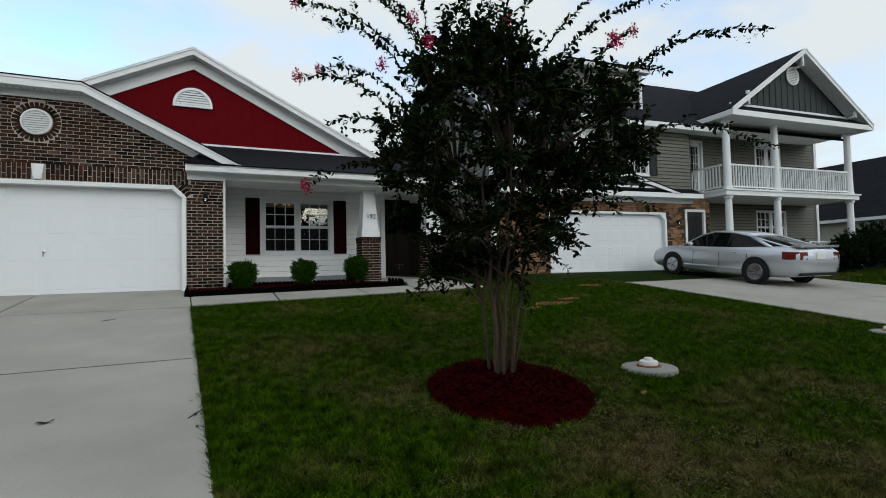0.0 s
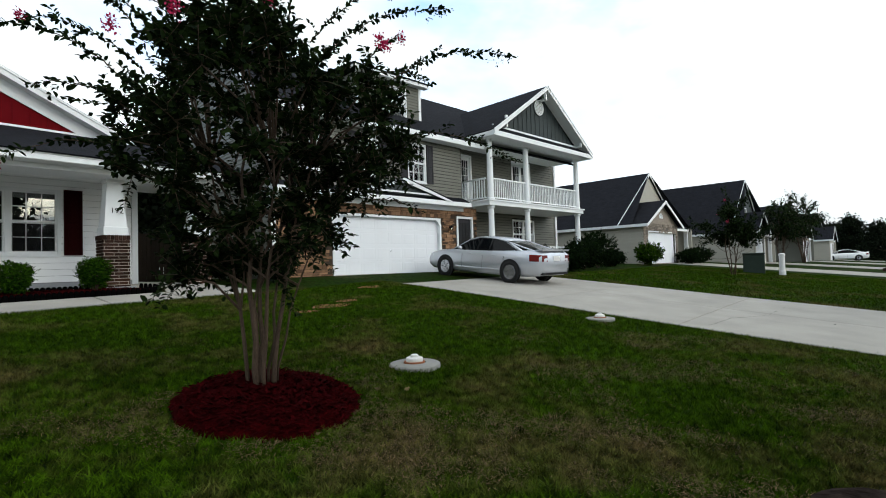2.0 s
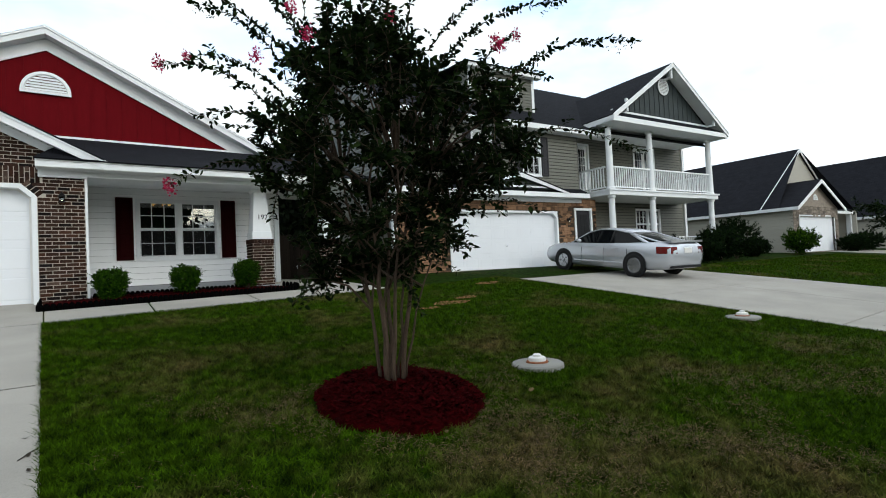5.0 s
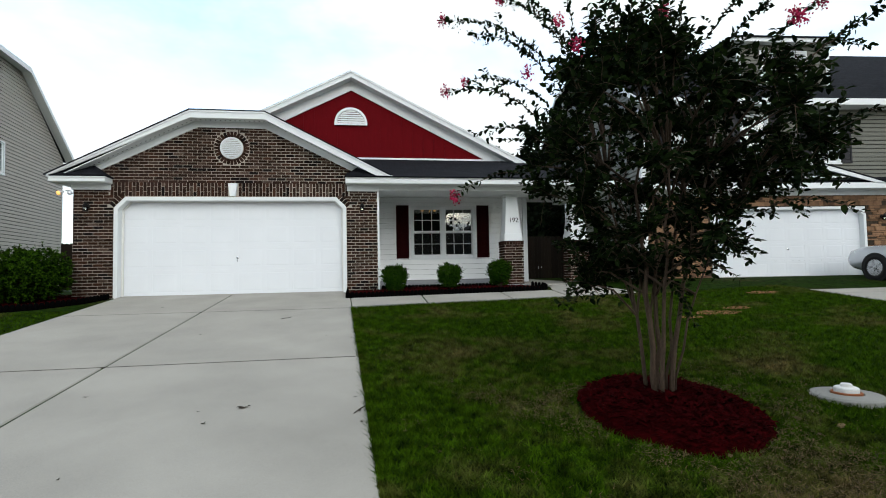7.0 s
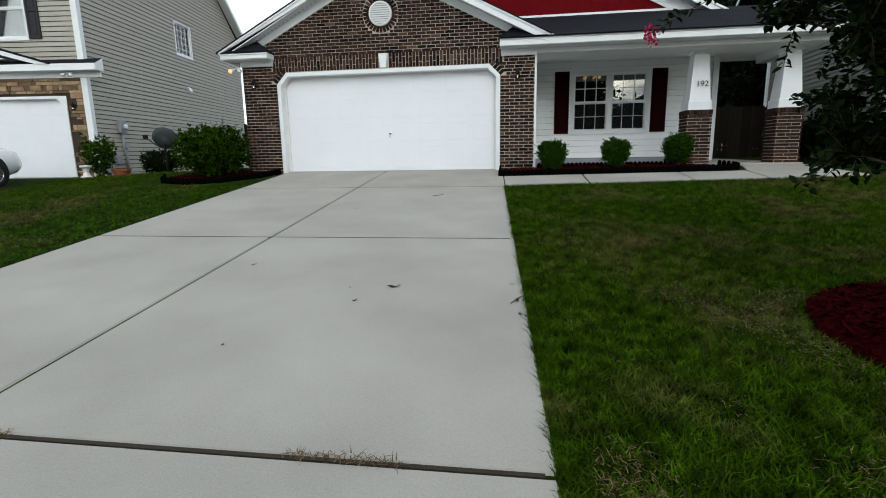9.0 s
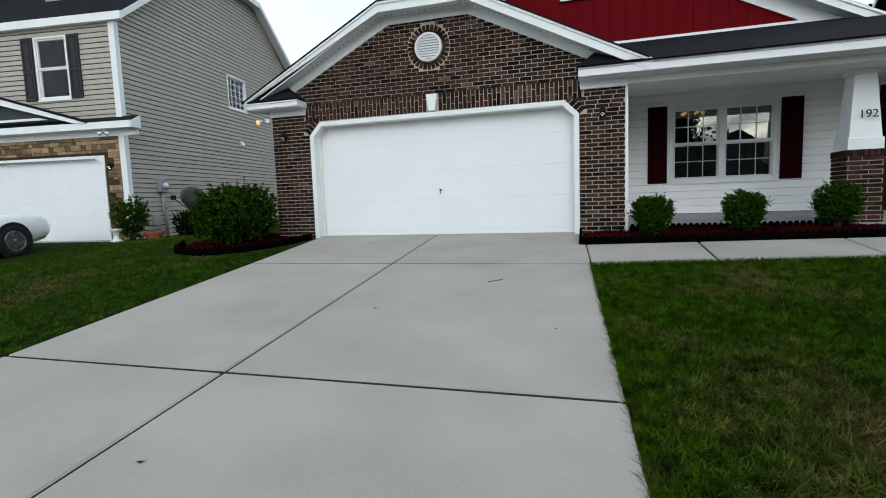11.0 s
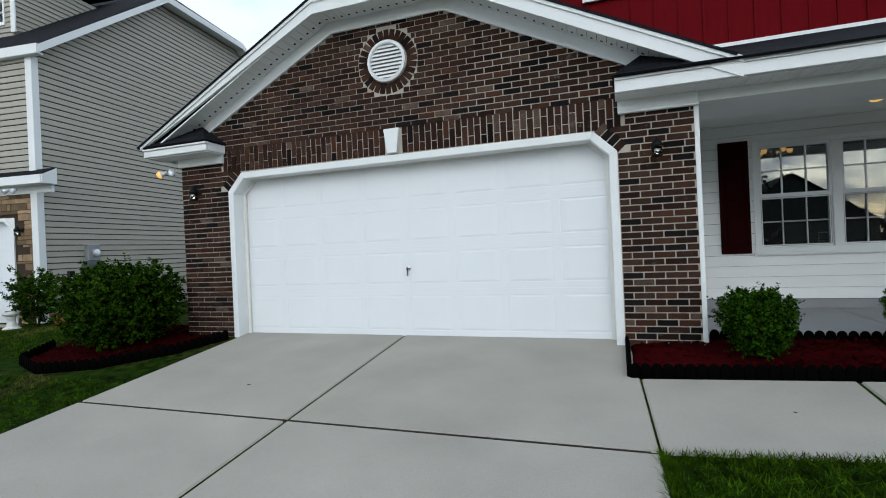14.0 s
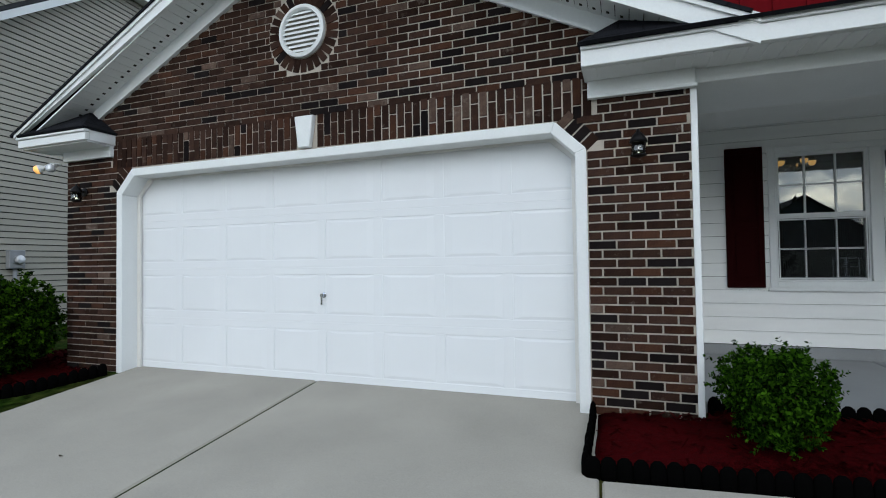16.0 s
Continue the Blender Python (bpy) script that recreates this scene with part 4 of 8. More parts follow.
    while x < 9.0:
        top = 5.86 - abs(x - 5.12) * 0.5
        lo = max(3.69, 4.0 - (x - 1.6) * 0.0)
        if top - lo > 0.05:
            bm = bmesh.new()
            box(bm, x - 0.02, 2.315, 3.66, x + 0.02, 2.337, top)
            part("batten", bm, "red", gable)
        x += 0.31
    round_vent(h, lambda u, z, d: Vector((u, 2.31 - d, z)), 5.10, 4.70, 0.46, half=True)
    # porch: beam, ceiling, columns
    bm = bmesh.new()
    box(bm, 5.775, 0.0, 2.42, 11.45, 0.85, 2.60)
    box(bm, 11.15, 0.85, 2.42, 11.45, 2.6, 2.60)
    part("porch_beam", bm, "white", h, bevel=0.006)
    bm = bmesh.new()
    box(bm, 5.78, 0.0, 2.605, 11.9, 3.3, 2.66)
    part("porch_ceiling", bm, "vinyl_white", h)
    bm = bmesh.new()
    box(bm, 5.05, -0.30, 2.52, 11.9, -0.002, 2.54)
    for k in range(64):
        xx = 5.12 + k * 0.106
        box(bm, xx, -0.30, 2.513, xx + 0.012, -0.002, 2.521)
    part("soffit", bm, "white", h)
    bm = bmesh.new()
    box(bm, -1.11, -0.31, 2.50, -0.05, 0.0, 2.515)
    part("soffit", bm, "white", h)
    for cx in (8.97, 10.74):
        build_column(h, cx)
    # house number
    curve = bpy.data.curves.new("house_number", "FONT")
    curve.body, curve.size, curve.extrude, curve.align_x = "192", 0.17, 0.004, "CENTER"
    curve.materials.append(M["ink"])
    num = new("house_number", curve)
    num.parent = h
    num.matrix_basis = pose(9.235, 0.405, 1.68, 90 - 4.2, 0, 0)
    num["label"] = "black house number reading 192"
    # eaves, fascias and rakes
    for nm, b in (("fascia", (5.03, -0.345, 2.525, 12.0, -0.30, 2.638)), ("gutter_lip", (5.03, -0.365, 2.64, 12.0, -0.30, 2.68)), ("fascia", (11.95, -0.298, 2.525, 12.0, 3.3, 2.68)), ("fascia", (5.03, -0.298, 2.525, 5.07, 0.0, 2.66)),
                  ("eave_return", (-1.13, -0.345, 2.515, -0.03, -0.30, 2.60)), ("gutter_lip", (-1.14, -0.365, 2.602, -0.02, -0.30, 2.645)), ("eave_return", (-0.07, -0.298, 2.515, -0.03, 0.0, 2.64)), ("fascia", (-1.13, -0.298, 2.515, -1.09, 12.0, 2.64))):
        bm = bmesh.new()
        box(bm, *b)
        part(nm, bm, "white", h, bevel=0.004)
    bm = bmesh.new()
    box(bm, 5.05, -0.045, 2.395, 5.79, 0.0, 2.52)
    box(bm, 5.05, -0.055, 2.385, 5.80, 0.0, 2.41)
    part("frieze_box", bm, "white", h, bevel=0.004)
    bm = bmesh.new()
    box(bm, -0.84, -0.05, 2.388, -0.06, 0.0, 2.505)
    part("frieze_box", bm, "white", h, bevel=0.004)
    top = [(-1.15, 2.665), (1.67, 4.125), (3.25, 4.125), (6.12, 2.68)]
    for (x0, z0), (x1, z1) in zip(top, top[1:]):
        bm = bmesh.new()
        prism(bm, [(x0, -0.36, z0), (x1, -0.36, z1), (x1, -0.36, z1 - 0.175), (x0, -0.36, z0 - (0.175 if x0 > -1 else 0.05))], (0, 0.04, 0))
        part("rake_fascia", bm, "white", h)
        bm = bmesh.new()
        prism(bm, [(x0, -0.378, z0 + 0.012), (x1, -0.378, z1 + 0.012), (x1, -0.378, z1 - 0.045), (x0, -0.378, z0 - 0.045)], (0, 0.017, 0))
        part("rake_moulding", bm, "white", h)
    low = [(-0.82, 2.545), (-0.20, 2.86), (1.73, 3.832), (3.21, 3.832), (5.15, 2.876), (5.75, 2.58)]
    hi = [(-0.82, 2.70), (-0.24, 2.995), (1.69, 3.972), (3.26, 3.972), (5.22, 3.01), (5.75, 2.74)]
    for i in range(5):
        bm = bmesh.new()
        prism(bm, [(low[i][0], -0.03, low[i][1]), (low[i + 1][0], -0.03, low[i + 1][1]), (hi[i + 1][0], -0.03, hi[i + 1][1]), (hi[i][0], -0.03, hi[i][1])], (0, 0.034, 0))
        prism(bm, [(low[i][0], -0.045, low[i][1] - 0.004), (low[i + 1][0], -0.045, low[i + 1][1] - 0.004), (low[i + 1][0], -0.045, low[i + 1][1] + 0.026), (low[i][0], -0.045, low[i][1] + 0.026)], (0, 0.02, 0))
        part("rake_frieze", bm, "white", h)
    soffit = new("rake_soffit")
    soffit.parent = h
    for i, ((x0, z0), (x1, z1)) in enumerate(zip(top, top[1:])):
        a, b = Vector((x0, -0.33, z0 - 0.15)), Vector((x1, -0.33, z1 - 0.15))
        n = max(2, int((b - a).length / 0.105))
        for k in range(n):
            bm = bmesh.new()
            p, q = a.lerp(b, (k + 0.06) / n), a.lerp(b, (k + 1) / n)
            prism(bm, [p, q, q + Vector((0, 0.335, 0)), p + Vector((0, 0.335, 0))], (0, 0, 0.02))
            part("soffit_board", bm, "white", soffit)
    bm = bmesh.new()
    for i, ((x0, z0), (x1, z1)) in enumerate(zip(top, top[1:])):
        a, b = Vector((x0, -0.33, z0 - 0.153)), Vector((x1, -0.33, z1 - 0.153))
        n = max(2, int((b - a).length / 0.105))
        e = (b - a).normalized() * 0.012
        for k in range(n):
            p = a.lerp(b, (k + 0.5) / n) + Vector((0, 0.20, 0))
            prism(bm, [p - e, p + e, p + e + Vector((0, 0.03, 0)), p - e + Vector((0, 0.03, 0))], (0, 0, 0.006))
    part("vent_slot", bm, "gap_shade", h)["kind"] = "stuff"
    # roofs
    bm = bmesh.new()
    e = 0.02
    zr = 4.56
    roof_plane(bm, [(-1.20, -0.39, 2.66), (1.66, -0.39, 4.142), (2.46, 1.0, zr), (2.46, 12, zr), (-1.20, 12, 2.66)])
    roof_plane(bm, [(6.08, -0.39, 2.72), (3.26, -0.39, 4.142), (2.46, 1.0, zr), (2.46, 8, zr), (6.08, 8, 2.72)])
    roof_plane(bm, [(1.66, -0.39, 4.142), (3.26, -0.39, 4.142), (2.46, 1.0, zr)])
    part("garage_roof", bm, "shingle", h, "charcoal shingle roof with a clipped peak")
    bm = bmesh.new()
    roof_plane(bm, [(5.05, -0.40, 2.683), (12.05, -0.40, 2.683), (11.0, 2.34, 3.70), (5.05, 2.34, 3.70)])
    roof_plane(bm, [(12.05, -0.40, 2.683), (12.05, 3.4, 2.683), (10.3, 3.4, 3.5), (11.0, 2.34, 3.70)])
    part("porch_roof", bm, "shingle", h, "charcoal shingle porch roof")
    bm = bmesh.new()
    roof_plane(bm, [(-1.10, -0.385, 2.648), (-0.005, -0.385, 2.648), (-0.40, -0.035, 2.935), (-0.62, -0.035, 2.935)], 0.03)
    roof_plane(bm, [(-0.005, -0.385, 2.648), (-0.005, 0.0, 2.648), (-0.40, 0.0, 2.935), (-0.40, -0.035, 2.935)], 0.03)
    part("return_roof", bm, "shingle", h)
    bm = bmesh.new()
    roof_plane(bm, [(5.01, -0.385, 2.684), (6.0, -0.385, 2.684), (5.70, -0.035, 2.955), (5.29, -0.035, 2.955)], 0.03)
    roof_plane(bm, [(5.01, 0.0, 2.684), (5.01, -0.385, 2.684), (5.29, -0.035, 2.955), (5.29, 0.0, 2.955)], 0.03)
    part("return_roof", bm, "shingle", h)
    bm = bmesh.new()
    roof_plane(bm, [(5.12, 1.98, 6.12), (5.12, 14.3, 6.12), (10.72, 14.3, 3.32), (10.72, 1.98, 3.32)])
    roof_plane(bm, [(5.12, 1.98, 6.12), (5.12, 14.3, 6.12), (-0.48, 14.3, 3.32), (-0.48, 1.98, 3.32)])
    part("main_roof", bm, "shingle", h, "charcoal shingle main roof")
    bm = bmesh.new()
    for s in (-1, 1):
        a, b = Vector((5.12, 2.0, 6.10)), Vector((5.12 + s * 5.6, 2.0, 3.30))
        for (y, hh, dz) in ((2.0, 0.17, 0.0), (1.975, 0.05, 0.012)):
            prism(bm, [(a.x, y, a.z + dz), (b.x, y, b.z + dz), (b.x, y, b.z + dz - hh), (a.x, y, a.z + dz - hh)], (0, 0.035, 0))
        prism(bm, [(5.12, 2.025, 5.93), (5.12 + s * 5.3, 2.025, 3.28), (5.12 + s * 5.3, 2.31, 3.28), (5.12, 2.31, 5.93)], (0, 0, 0.015))
        prism(bm, [(5.12, 2.29, 5.94), (5.12 + s * 4.6, 2.29, 3.64), (5.12 + s * 4.0, 2.29, 3.64), (5.12, 2.29, 5.66)], (0, 0.03, 0))
    box(bm, 4.6, 2.285, 3.655, 9.6, 2.33, 3.73)
    part("gable_trim", bm, "white", h)


def build_column(h, x):
    """A tapered white column on a brick pedestal."""
    c = new("porch_column")
    c.parent = h
    y0, w = 0.40, 0.50
    bm = bmesh.new()
    box(bm, x + 0.015, y0 + 0.015, -0.1, x + w - 0.015, y0 + w - 0.015, 1.20)
    ped = part("pedestal", bm, "mortar", c, "brick pedestal")
    me = {k: brick_mesh(k, 0.055, 0.018) for k in (0.162, 0.077)}
    for v in me.values():
        v.materials.append(M["brick"])
    top = brick_mesh(0.064, 0.10, 0.03)
    top.materials.append(M["brick"])
    red = brick_mesh(0.162, 0.055, 0.018)
    red.materials.append(M["brick_red"])
    for face in range(4):
        base = pose(x + w / 2, y0 + w / 2, 0, 0, 0, 90 * face) @ pose(0, -w / 2 + 0.016, 0)
        for r in range(17):
            z = 0.036 + r * 0.069
            if z > 1.08:
                break
            off = (r % 2) * 0.0885
            for k in range(3):
                u = -0.177 + k * 0.177 + (off - 0.044)
                piece("brick", red if z < 0.3 else me[0.162], ped, base @ pose(max(min(u, 0.177), -0.177), 0, z))
        for k in range(7):
            piece("brick", top, ped, base @ pose(-0.225 + k * 0.075, 0, 1.155))
    cx, cy = x + w / 2, y0 + w / 2
    ring = lambda hw, z: [(cx - hw, cy - hw, z), (cx + hw, cy - hw, z), (cx + hw, cy + hw, z), (cx - hw, cy + hw, z)]
    bm = bmesh.new()
    loft(bm, [ring(0.235, 1.205), ring(0.235, 1.38), ring(0.215, 1.385), ring(0.145, 2.34), ring(0.175, 2.345), ring(0.175, 2.425), ring(0.16, 2.44)])
    part("shaft", bm, "white", c, "tapered white column shaft", bevel=0.004)


build_house()


# ---------------------------------------------------------------- neighbouring houses
def stone_wall(parent, to3, rect, holes, material, rng):
    """Ledge-stone veneer: uneven courses of proud stones over a mortar backing."""
    w = wall_panel("stone_wall", rect, holes, to3, 0.12, "stone_joint", parent, "tan ledge-stone veneer")
    u0, u1, z0, z1 = rect
    z = z0
    while z < z1 - 0.02:
        hh = min(rng.choice((0.055, 0.075, 0.10, 0.14)), z1 - z)
        u = u0
        while u < u1 - 0.03:
            ww = min(rng.choice((0.12, 0.2, 0.3, 0.44)) * rng.uniform(0.8, 1.2), u1 - u)
            cm, zm = u + ww / 2, z + hh / 2
            if not any(h[0] - ww / 2 < cm < h[1] + ww / 2 and h[2] < zm < h[3] for h in holes):
                bm = bmesh.new()
                bar(bm, to3, u + 0.006, u + ww - 0.006, z + 0.006, z + hh - 0.006, 0.0, rng.uniform(0.015, 0.04))
                part("stone", bm, material, w)
            u += ww
        z += hh


def dormer(parent, u0, u1, v0, z0, z1, depth, material, shed=0.25):
    """A roof dormer with a front window, side cheeks and a low roof."""
    d = new("dormer")
    d.parent = parent
    f = lambda u, z, q: Vector((u, v0 - q, z))
    hole = (u0 + (u1 - u0) * 0.24, u1 - (u1 - u0) * 0.24, z0 + 0.22, z1 - 0.18)
    w = wall_panel("dormer_wall", (u0, u1, z0 - 0.6, z1), (hole,), f, 0.1, material, d)
    siding(w, [(u0, z0), (u1, z0), (u1, z1), (u0, z1)], f, 0.12, material, (hole,))
    bm = bmesh.new()
    for u in (u0, u1 - 0.1):
        prism(bm, [(u, v0, z0 - 0.6), (u + 0.1, v0, z0 - 0.6), (u + 0.1, v0, z1), (u, v0, z1)], (0, depth, 0))
    part("cheek", bm, material, d)
    for u, s in ((u0, -1), (u1, 1)):
        g = lambda a, z, q, u=u, s=s: Vector((u + s * q, a, z))
        siding(w, [(v0, z0), (v0 + depth, z0 + 0.9), (v0 + depth, z1), (v0, z1)], g, 0.12, material)
    bm = bmesh.new()
    bar(bm, f, u0 - 0.03, u0 + 0.1, z0, z1, 0.0, 0.03)
    bar(bm, f, u1 - 0.1, u1 + 0.03, z0, z1, 0.0, 0.03)
    bar(bm, f, u0 - 0.25, u1 + 0.25, z1, z1 + 0.16, 0.0, 0.28)
    part("dormer_trim", bm, "white", d)
    bm = bmesh.new()
    roof_plane(bm, [(u0 - 0.3, v0 - 0.32, z1 + 0.18), (u1 + 0.3, v0 - 0.32, z1 + 0.18), (u1 + 0.3, v0 + depth, z1 + 0.18 + shed), (u0 - 0.3, v0 + depth, z1 + 0.18 + shed)], 0.05)
    part("dormer_roof", bm, "shingle", d)
    window(d, f, *hole, cols=2, rows=2, frame_w=0.05, dress="curtain")


def pent_roof(parent, u0, u1, v, z, out, peak_u=None, peak_h=0.75, span=2.4, ret=True):
    """A shallow roof skirt over a garage with a small white-trimmed gable on it."""
    bm = bmesh.new()
    roof_plane(bm, [(u0, v - out, z), (u1, v - out, z), (u1, v, z + out * 0.55), (u0, v, z + out * 0.55)], 0.04)
    part("pent_roof", bm, "shingle", parent, "charcoal shingle skirt roof")
    bm = bmesh.new()
    box(bm, u0, v - out - 0.02, z - 0.17, u1, v - out + 0.02, z - 0.005)
    box(bm, u0, v - out, z - 0.17, u1, v, z - 0.145)
    prism(bm, [(u1, v - out, z - 0.17), (u1, v, z - 0.17), (u1, v, z + out * 0.5), (u1, v - out, z - 0.01)], (0.025, 0, 0))
    box(bm, u0, v - 0.06, z - 0.32, u1 - 0.05, v, z - 0.171)
    part("pent_fascia", bm, "white", parent)
    if peak_u is not None:
        g = new("entry_gable")
        g.parent = parent
        bm = bmesh.new()
        for s in (-1, 1):
            e = (peak_u + s * span, v - out - 0.02, z + 0.02)
            roof_plane(bm, [(peak_u, v - out - 0.06, z + peak_h), (peak_u, v, z + peak_h), (e[0], v, e[2]), (e[0], v - out - 0.06, e[2])], 0.04)
        part("gable_roof", bm, "shingle", g)
        bm = bmesh.new()
        for s in (-1, 1):
            a, b = (peak_u, z + peak_h - 0.03), (peak_u + s * span, z - 0.01)
            prism(bm, [(a[0], v - out - 0.05, a[1]), (b[0], v - out - 0.05, b[1]), (b[0] - s * 0.35, v - out - 0.05, b[1]), (a[0], v - out - 0.05, a[1] - 0.17)], (0, 0.04, 0))
        prism(bm, [(peak_u - span * 0.55, v - out + 0.02, z + 0.14), (peak_u + span * 0.55, v - out + 0.02, z + 0.14), (peak_u + span * 0.45, v - out + 0.02, z + 0.20), (peak_u - span * 0.45, v - out + 0.02, z + 0.20)], (0, 0.03, 0))
        part("gable_trim", bm, "white", g)
        bm = bmesh.new()
        prism(bm, [(peak_u - span * 0.8, v - out + 0.1, z + 0.1), (peak_u + span * 0.8, v - out + 0.1, z + 0.1), (peak_u, v - out + 0.1, z + peak_h - 0.1)], (0, 0.05, 0))
        part("gable_face", bm, "slate_board", g)


def wall_lantern(at, facing=0.0, label="small black wall lantern with a lit bulb, beside the garage"):
    """Black cap, seeded glass jar, bulb, backplate and arm. Mounted on a wall whose outside is -y before turning."""
    t = thing("wall_lantern", label, "wall lamp", at, facing)
    t.scale = (1.0, 1.0, 1.0)
    bm = bmesh.new()
    lathe(bm, [(0.0, 0.0), (0.05, 0.0), (0.05, 0.012), (0.03, 0.02), (0.0, 0.02)], 14, pose(0, 0, 0.05, 90, 0, 0))
    part("backplate", bm, "black_metal", t)
    bm = bmesh.new()
    tube(bm, [(0, -0.015, 0.05), (0, -0.05, 0.075), (0, -0.085, 0.085)], 0.008)
    part("arm", bm, "black_metal", t)
    bm = bmesh.new()
    lathe(bm, [(0.0, 0.14), (0.012, 0.135), (0.014, 0.115), (0.036, 0.095), (0.058, 0.060), (0.062, 0.035), (0.05, 0.035), (0.0, 0.04)], 16, pose(0, -0.095, 0))
    part("cap", bm, "black_metal", t, smooth=True)
    bm = bmesh.new()
    lathe(bm, [(0.048, 0.038), (0.05, -0.05), (0.046, -0.055), (0.044, -0.05), (0.043, 0.05)], 16, pose(0, -0.095, 0))
    j = part("glass_jar", bm, "pane", t, "clear glass jar", smooth=True)
    j.visible_shadow = False
    bm = bmesh.new()
    lathe(bm, [(0.0, -0.040), (0.016, -0.034), (0.024, -0.012), (0.020, 0.010), (0.012, 0.028), (0.010, 0.045)], 12, pose(0, -0.095, 0))
    part("bulb", bm, "bulb", t, "lit warm bulb", smooth=True)
    bm = bmesh.new()
    for k in range(4):
        a = radians(45 + 90 * k)
        tube(bm, [(0.053 * math.cos(a), -0.095 + 0.053 * math.sin(a), 0.052), (0.053 * math.cos(a), -0.095 + 0.053 * math.sin(a), -0.06)], 0.0025, 5)
    lathe(bm, [(0.0, -0.075), (0.03, -0.07), (0.056, -0.06), (0.056, -0.052), (0.0, -0.055)], 16, pose(0, -0.095, 0))
    part("cage", bm, "black_metal", t)
    return t


def build_left_house():
    h = thing("house", "two-storey tan vinyl house with ledge-stone garage front", "house", (-6.04, 1.31, 0), 7.0)
    rng = random.Random(11)
    f = lambda u, z, d: Vector((u, -d, z))
    s = lambda v, z, d: Vector((d, v, z))
    wins = [(-2.32, -1.36, 3.56, 5.12), (-4.95, -3.98, 3.56, 5.12), (-7.6, -6.6, 3.56, 5.12)]
    fw = wall_panel("front_wall", (-10.0, 0.0, 2.55, 5.45), wins, f, 0.15, "gap_shade", h)
    siding(fw, [(-10.0, 2.85), (-0.1, 2.85), (-0.1, 5.36), (-10.0, 5.36)], f, 0.125, "vinyl_tan", wins)
    for w in wins:
        window(h, f, *w, cols=1, rows=1, dress="curtain", frame_w=0.05)
        shutter(h, lambda u, z, d: f(u, z, d + 0.02), w[0] - 0.36, w[0] - 0.03, w[2], w[3], "black_shutter")
        shutter(h, lambda u, z, d: f(u, z, d + 0.02), w[1] + 0.03, w[1] + 0.36, w[2], w[3], "black_shutter")
    garage = (-5.52, -0.62, -0.15, 2.10)
    stone_wall(h, f, (-10.0, -0.1, -0.35, 2.62), [garage], "tan_stone", rng)
    bm = bmesh.new()
    o = [(-5.52, -0.15), (-5.52, 1.86), (-5.3, 2.10), (-0.84, 2.10), (-0.62, 1.86), (-0.62, -0.15)]
    i_ = [(-5.45, -0.15), (-5.45, 1.83), (-5.27, 2.03), (-0.87, 2.03), (-0.69, 1.83), (-0.69, -0.15)]
    for (a, b), (c, d) in zip(zip(o, o[1:]), zip(i_, i_[1:])):
        prism(bm, [(a[0], -0.03, a[1]), (b[0], -0.03, b[1]), (d[0], -0.03, d[1]), (c[0], -0.03, c[1])], (0, 0.2, 0))
    for sx in (-1, 1):
        cx = -3.07 + sx * 2.45
        prism(bm, [(cx, -0.005, 1.86), (cx - sx * 0.22, -0.005, 2.10), (cx, -0.005, 2.10)], (0, 0.1, 0))
    part("garage_trim", bm, "white", h)
    garage_door(h, lambda u, z, d: f(u, z, d - 0.12), -5.5, -0.64, -0.12, 2.06)
    prof = [(0.0, -0.25), (10.2, -0.25), (10.2, 5.45), (6.75, 8.12), (3.5, 8.12), (0.0, 5.45)]
    hole = (4.72, 5.86, 4.05, 5.18)
    sw = wall_panel("side_wall", (0.0, 10.2, -0.4, 5.45), (hole,), s, 0.15, "gap_shade", h)
    bm = bmesh.new()
    prism(bm, [(0, 0.0, 5.44), (0, 10.2, 5.44), (0, 6.75, 8.12), (0, 3.5, 8.12)], (-0.15, 0, 0))
    part("gable_wall", bm, "gap_shade", h)
    siding(sw, prof, s, 0.125, "vinyl_tan", (hole,))
    window(h, s, *hole, cols=4, rows=5, sashes=1, frame_w=0.05)
    bm = bmesh.new()
    box(bm, -10.0, 10.05, -0.4, -0.15, 10.2, 5.45)
    box(bm, -10.0, 0.0, -0.4, -9.85, 10.2, 5.45)
    part("back_wall", bm, "vinyl_tan", h)
    bm = bmesh.new()
    box(bm, -0.13, -0.045, -0.2, 0.035, 0.10, 5.33)
    part("corner_board", bm, "white", h, bevel=0.004)
    pent_roof(h, -10.2, 0.48, 0.0, 2.88, 0.30, -3.3, 0.80, 2.6)
    # roof with clipped gable
    bm = bmesh.new()
    ez, rz_, ov = 5.80, 9.42, 0.12
    zc = 8.20
    roof_plane(bm, [(0.32, -ov, ez - 0.28), (0.32, 3.45, zc), (-1.3, 5.1, rz_), (-10.3, 5.1, rz_), (-10.3, -ov, ez - 0.28)])
    roof_plane(bm, [(0.32, 10.65, ez - 0.28), (0.32, 6.80, zc), (-1.3, 5.1, rz_), (-10.3, 5.1, rz_), (-10.3, 10.65, ez - 0.28)])
    roof_plane(bm, [(0.32, 3.45, zc), (0.32, 6.80, zc), (-1.3, 5.1, rz_)])
    part("roof", bm, "shingle", h, "charcoal shingle roof with a clipped gable")
    edge = [(-ov, ez - 0.30), (3.45, zc - 0.02), (6.80, zc - 0.02), (10.65, ez - 0.30)]
    for (v0, z0), (v1, z1) in zip(edge, edge[1:]):
        bm = bmesh.new()
        prism(bm, [(0.30, v0, z0), (0.30, v1, z1), (0.30, v1, z1 - 0.17), (0.30, v0, z0 - 0.17)], (0.035, 0, 0))
        part("rake_fascia", bm, "white", h)
        bm = bmesh.new()
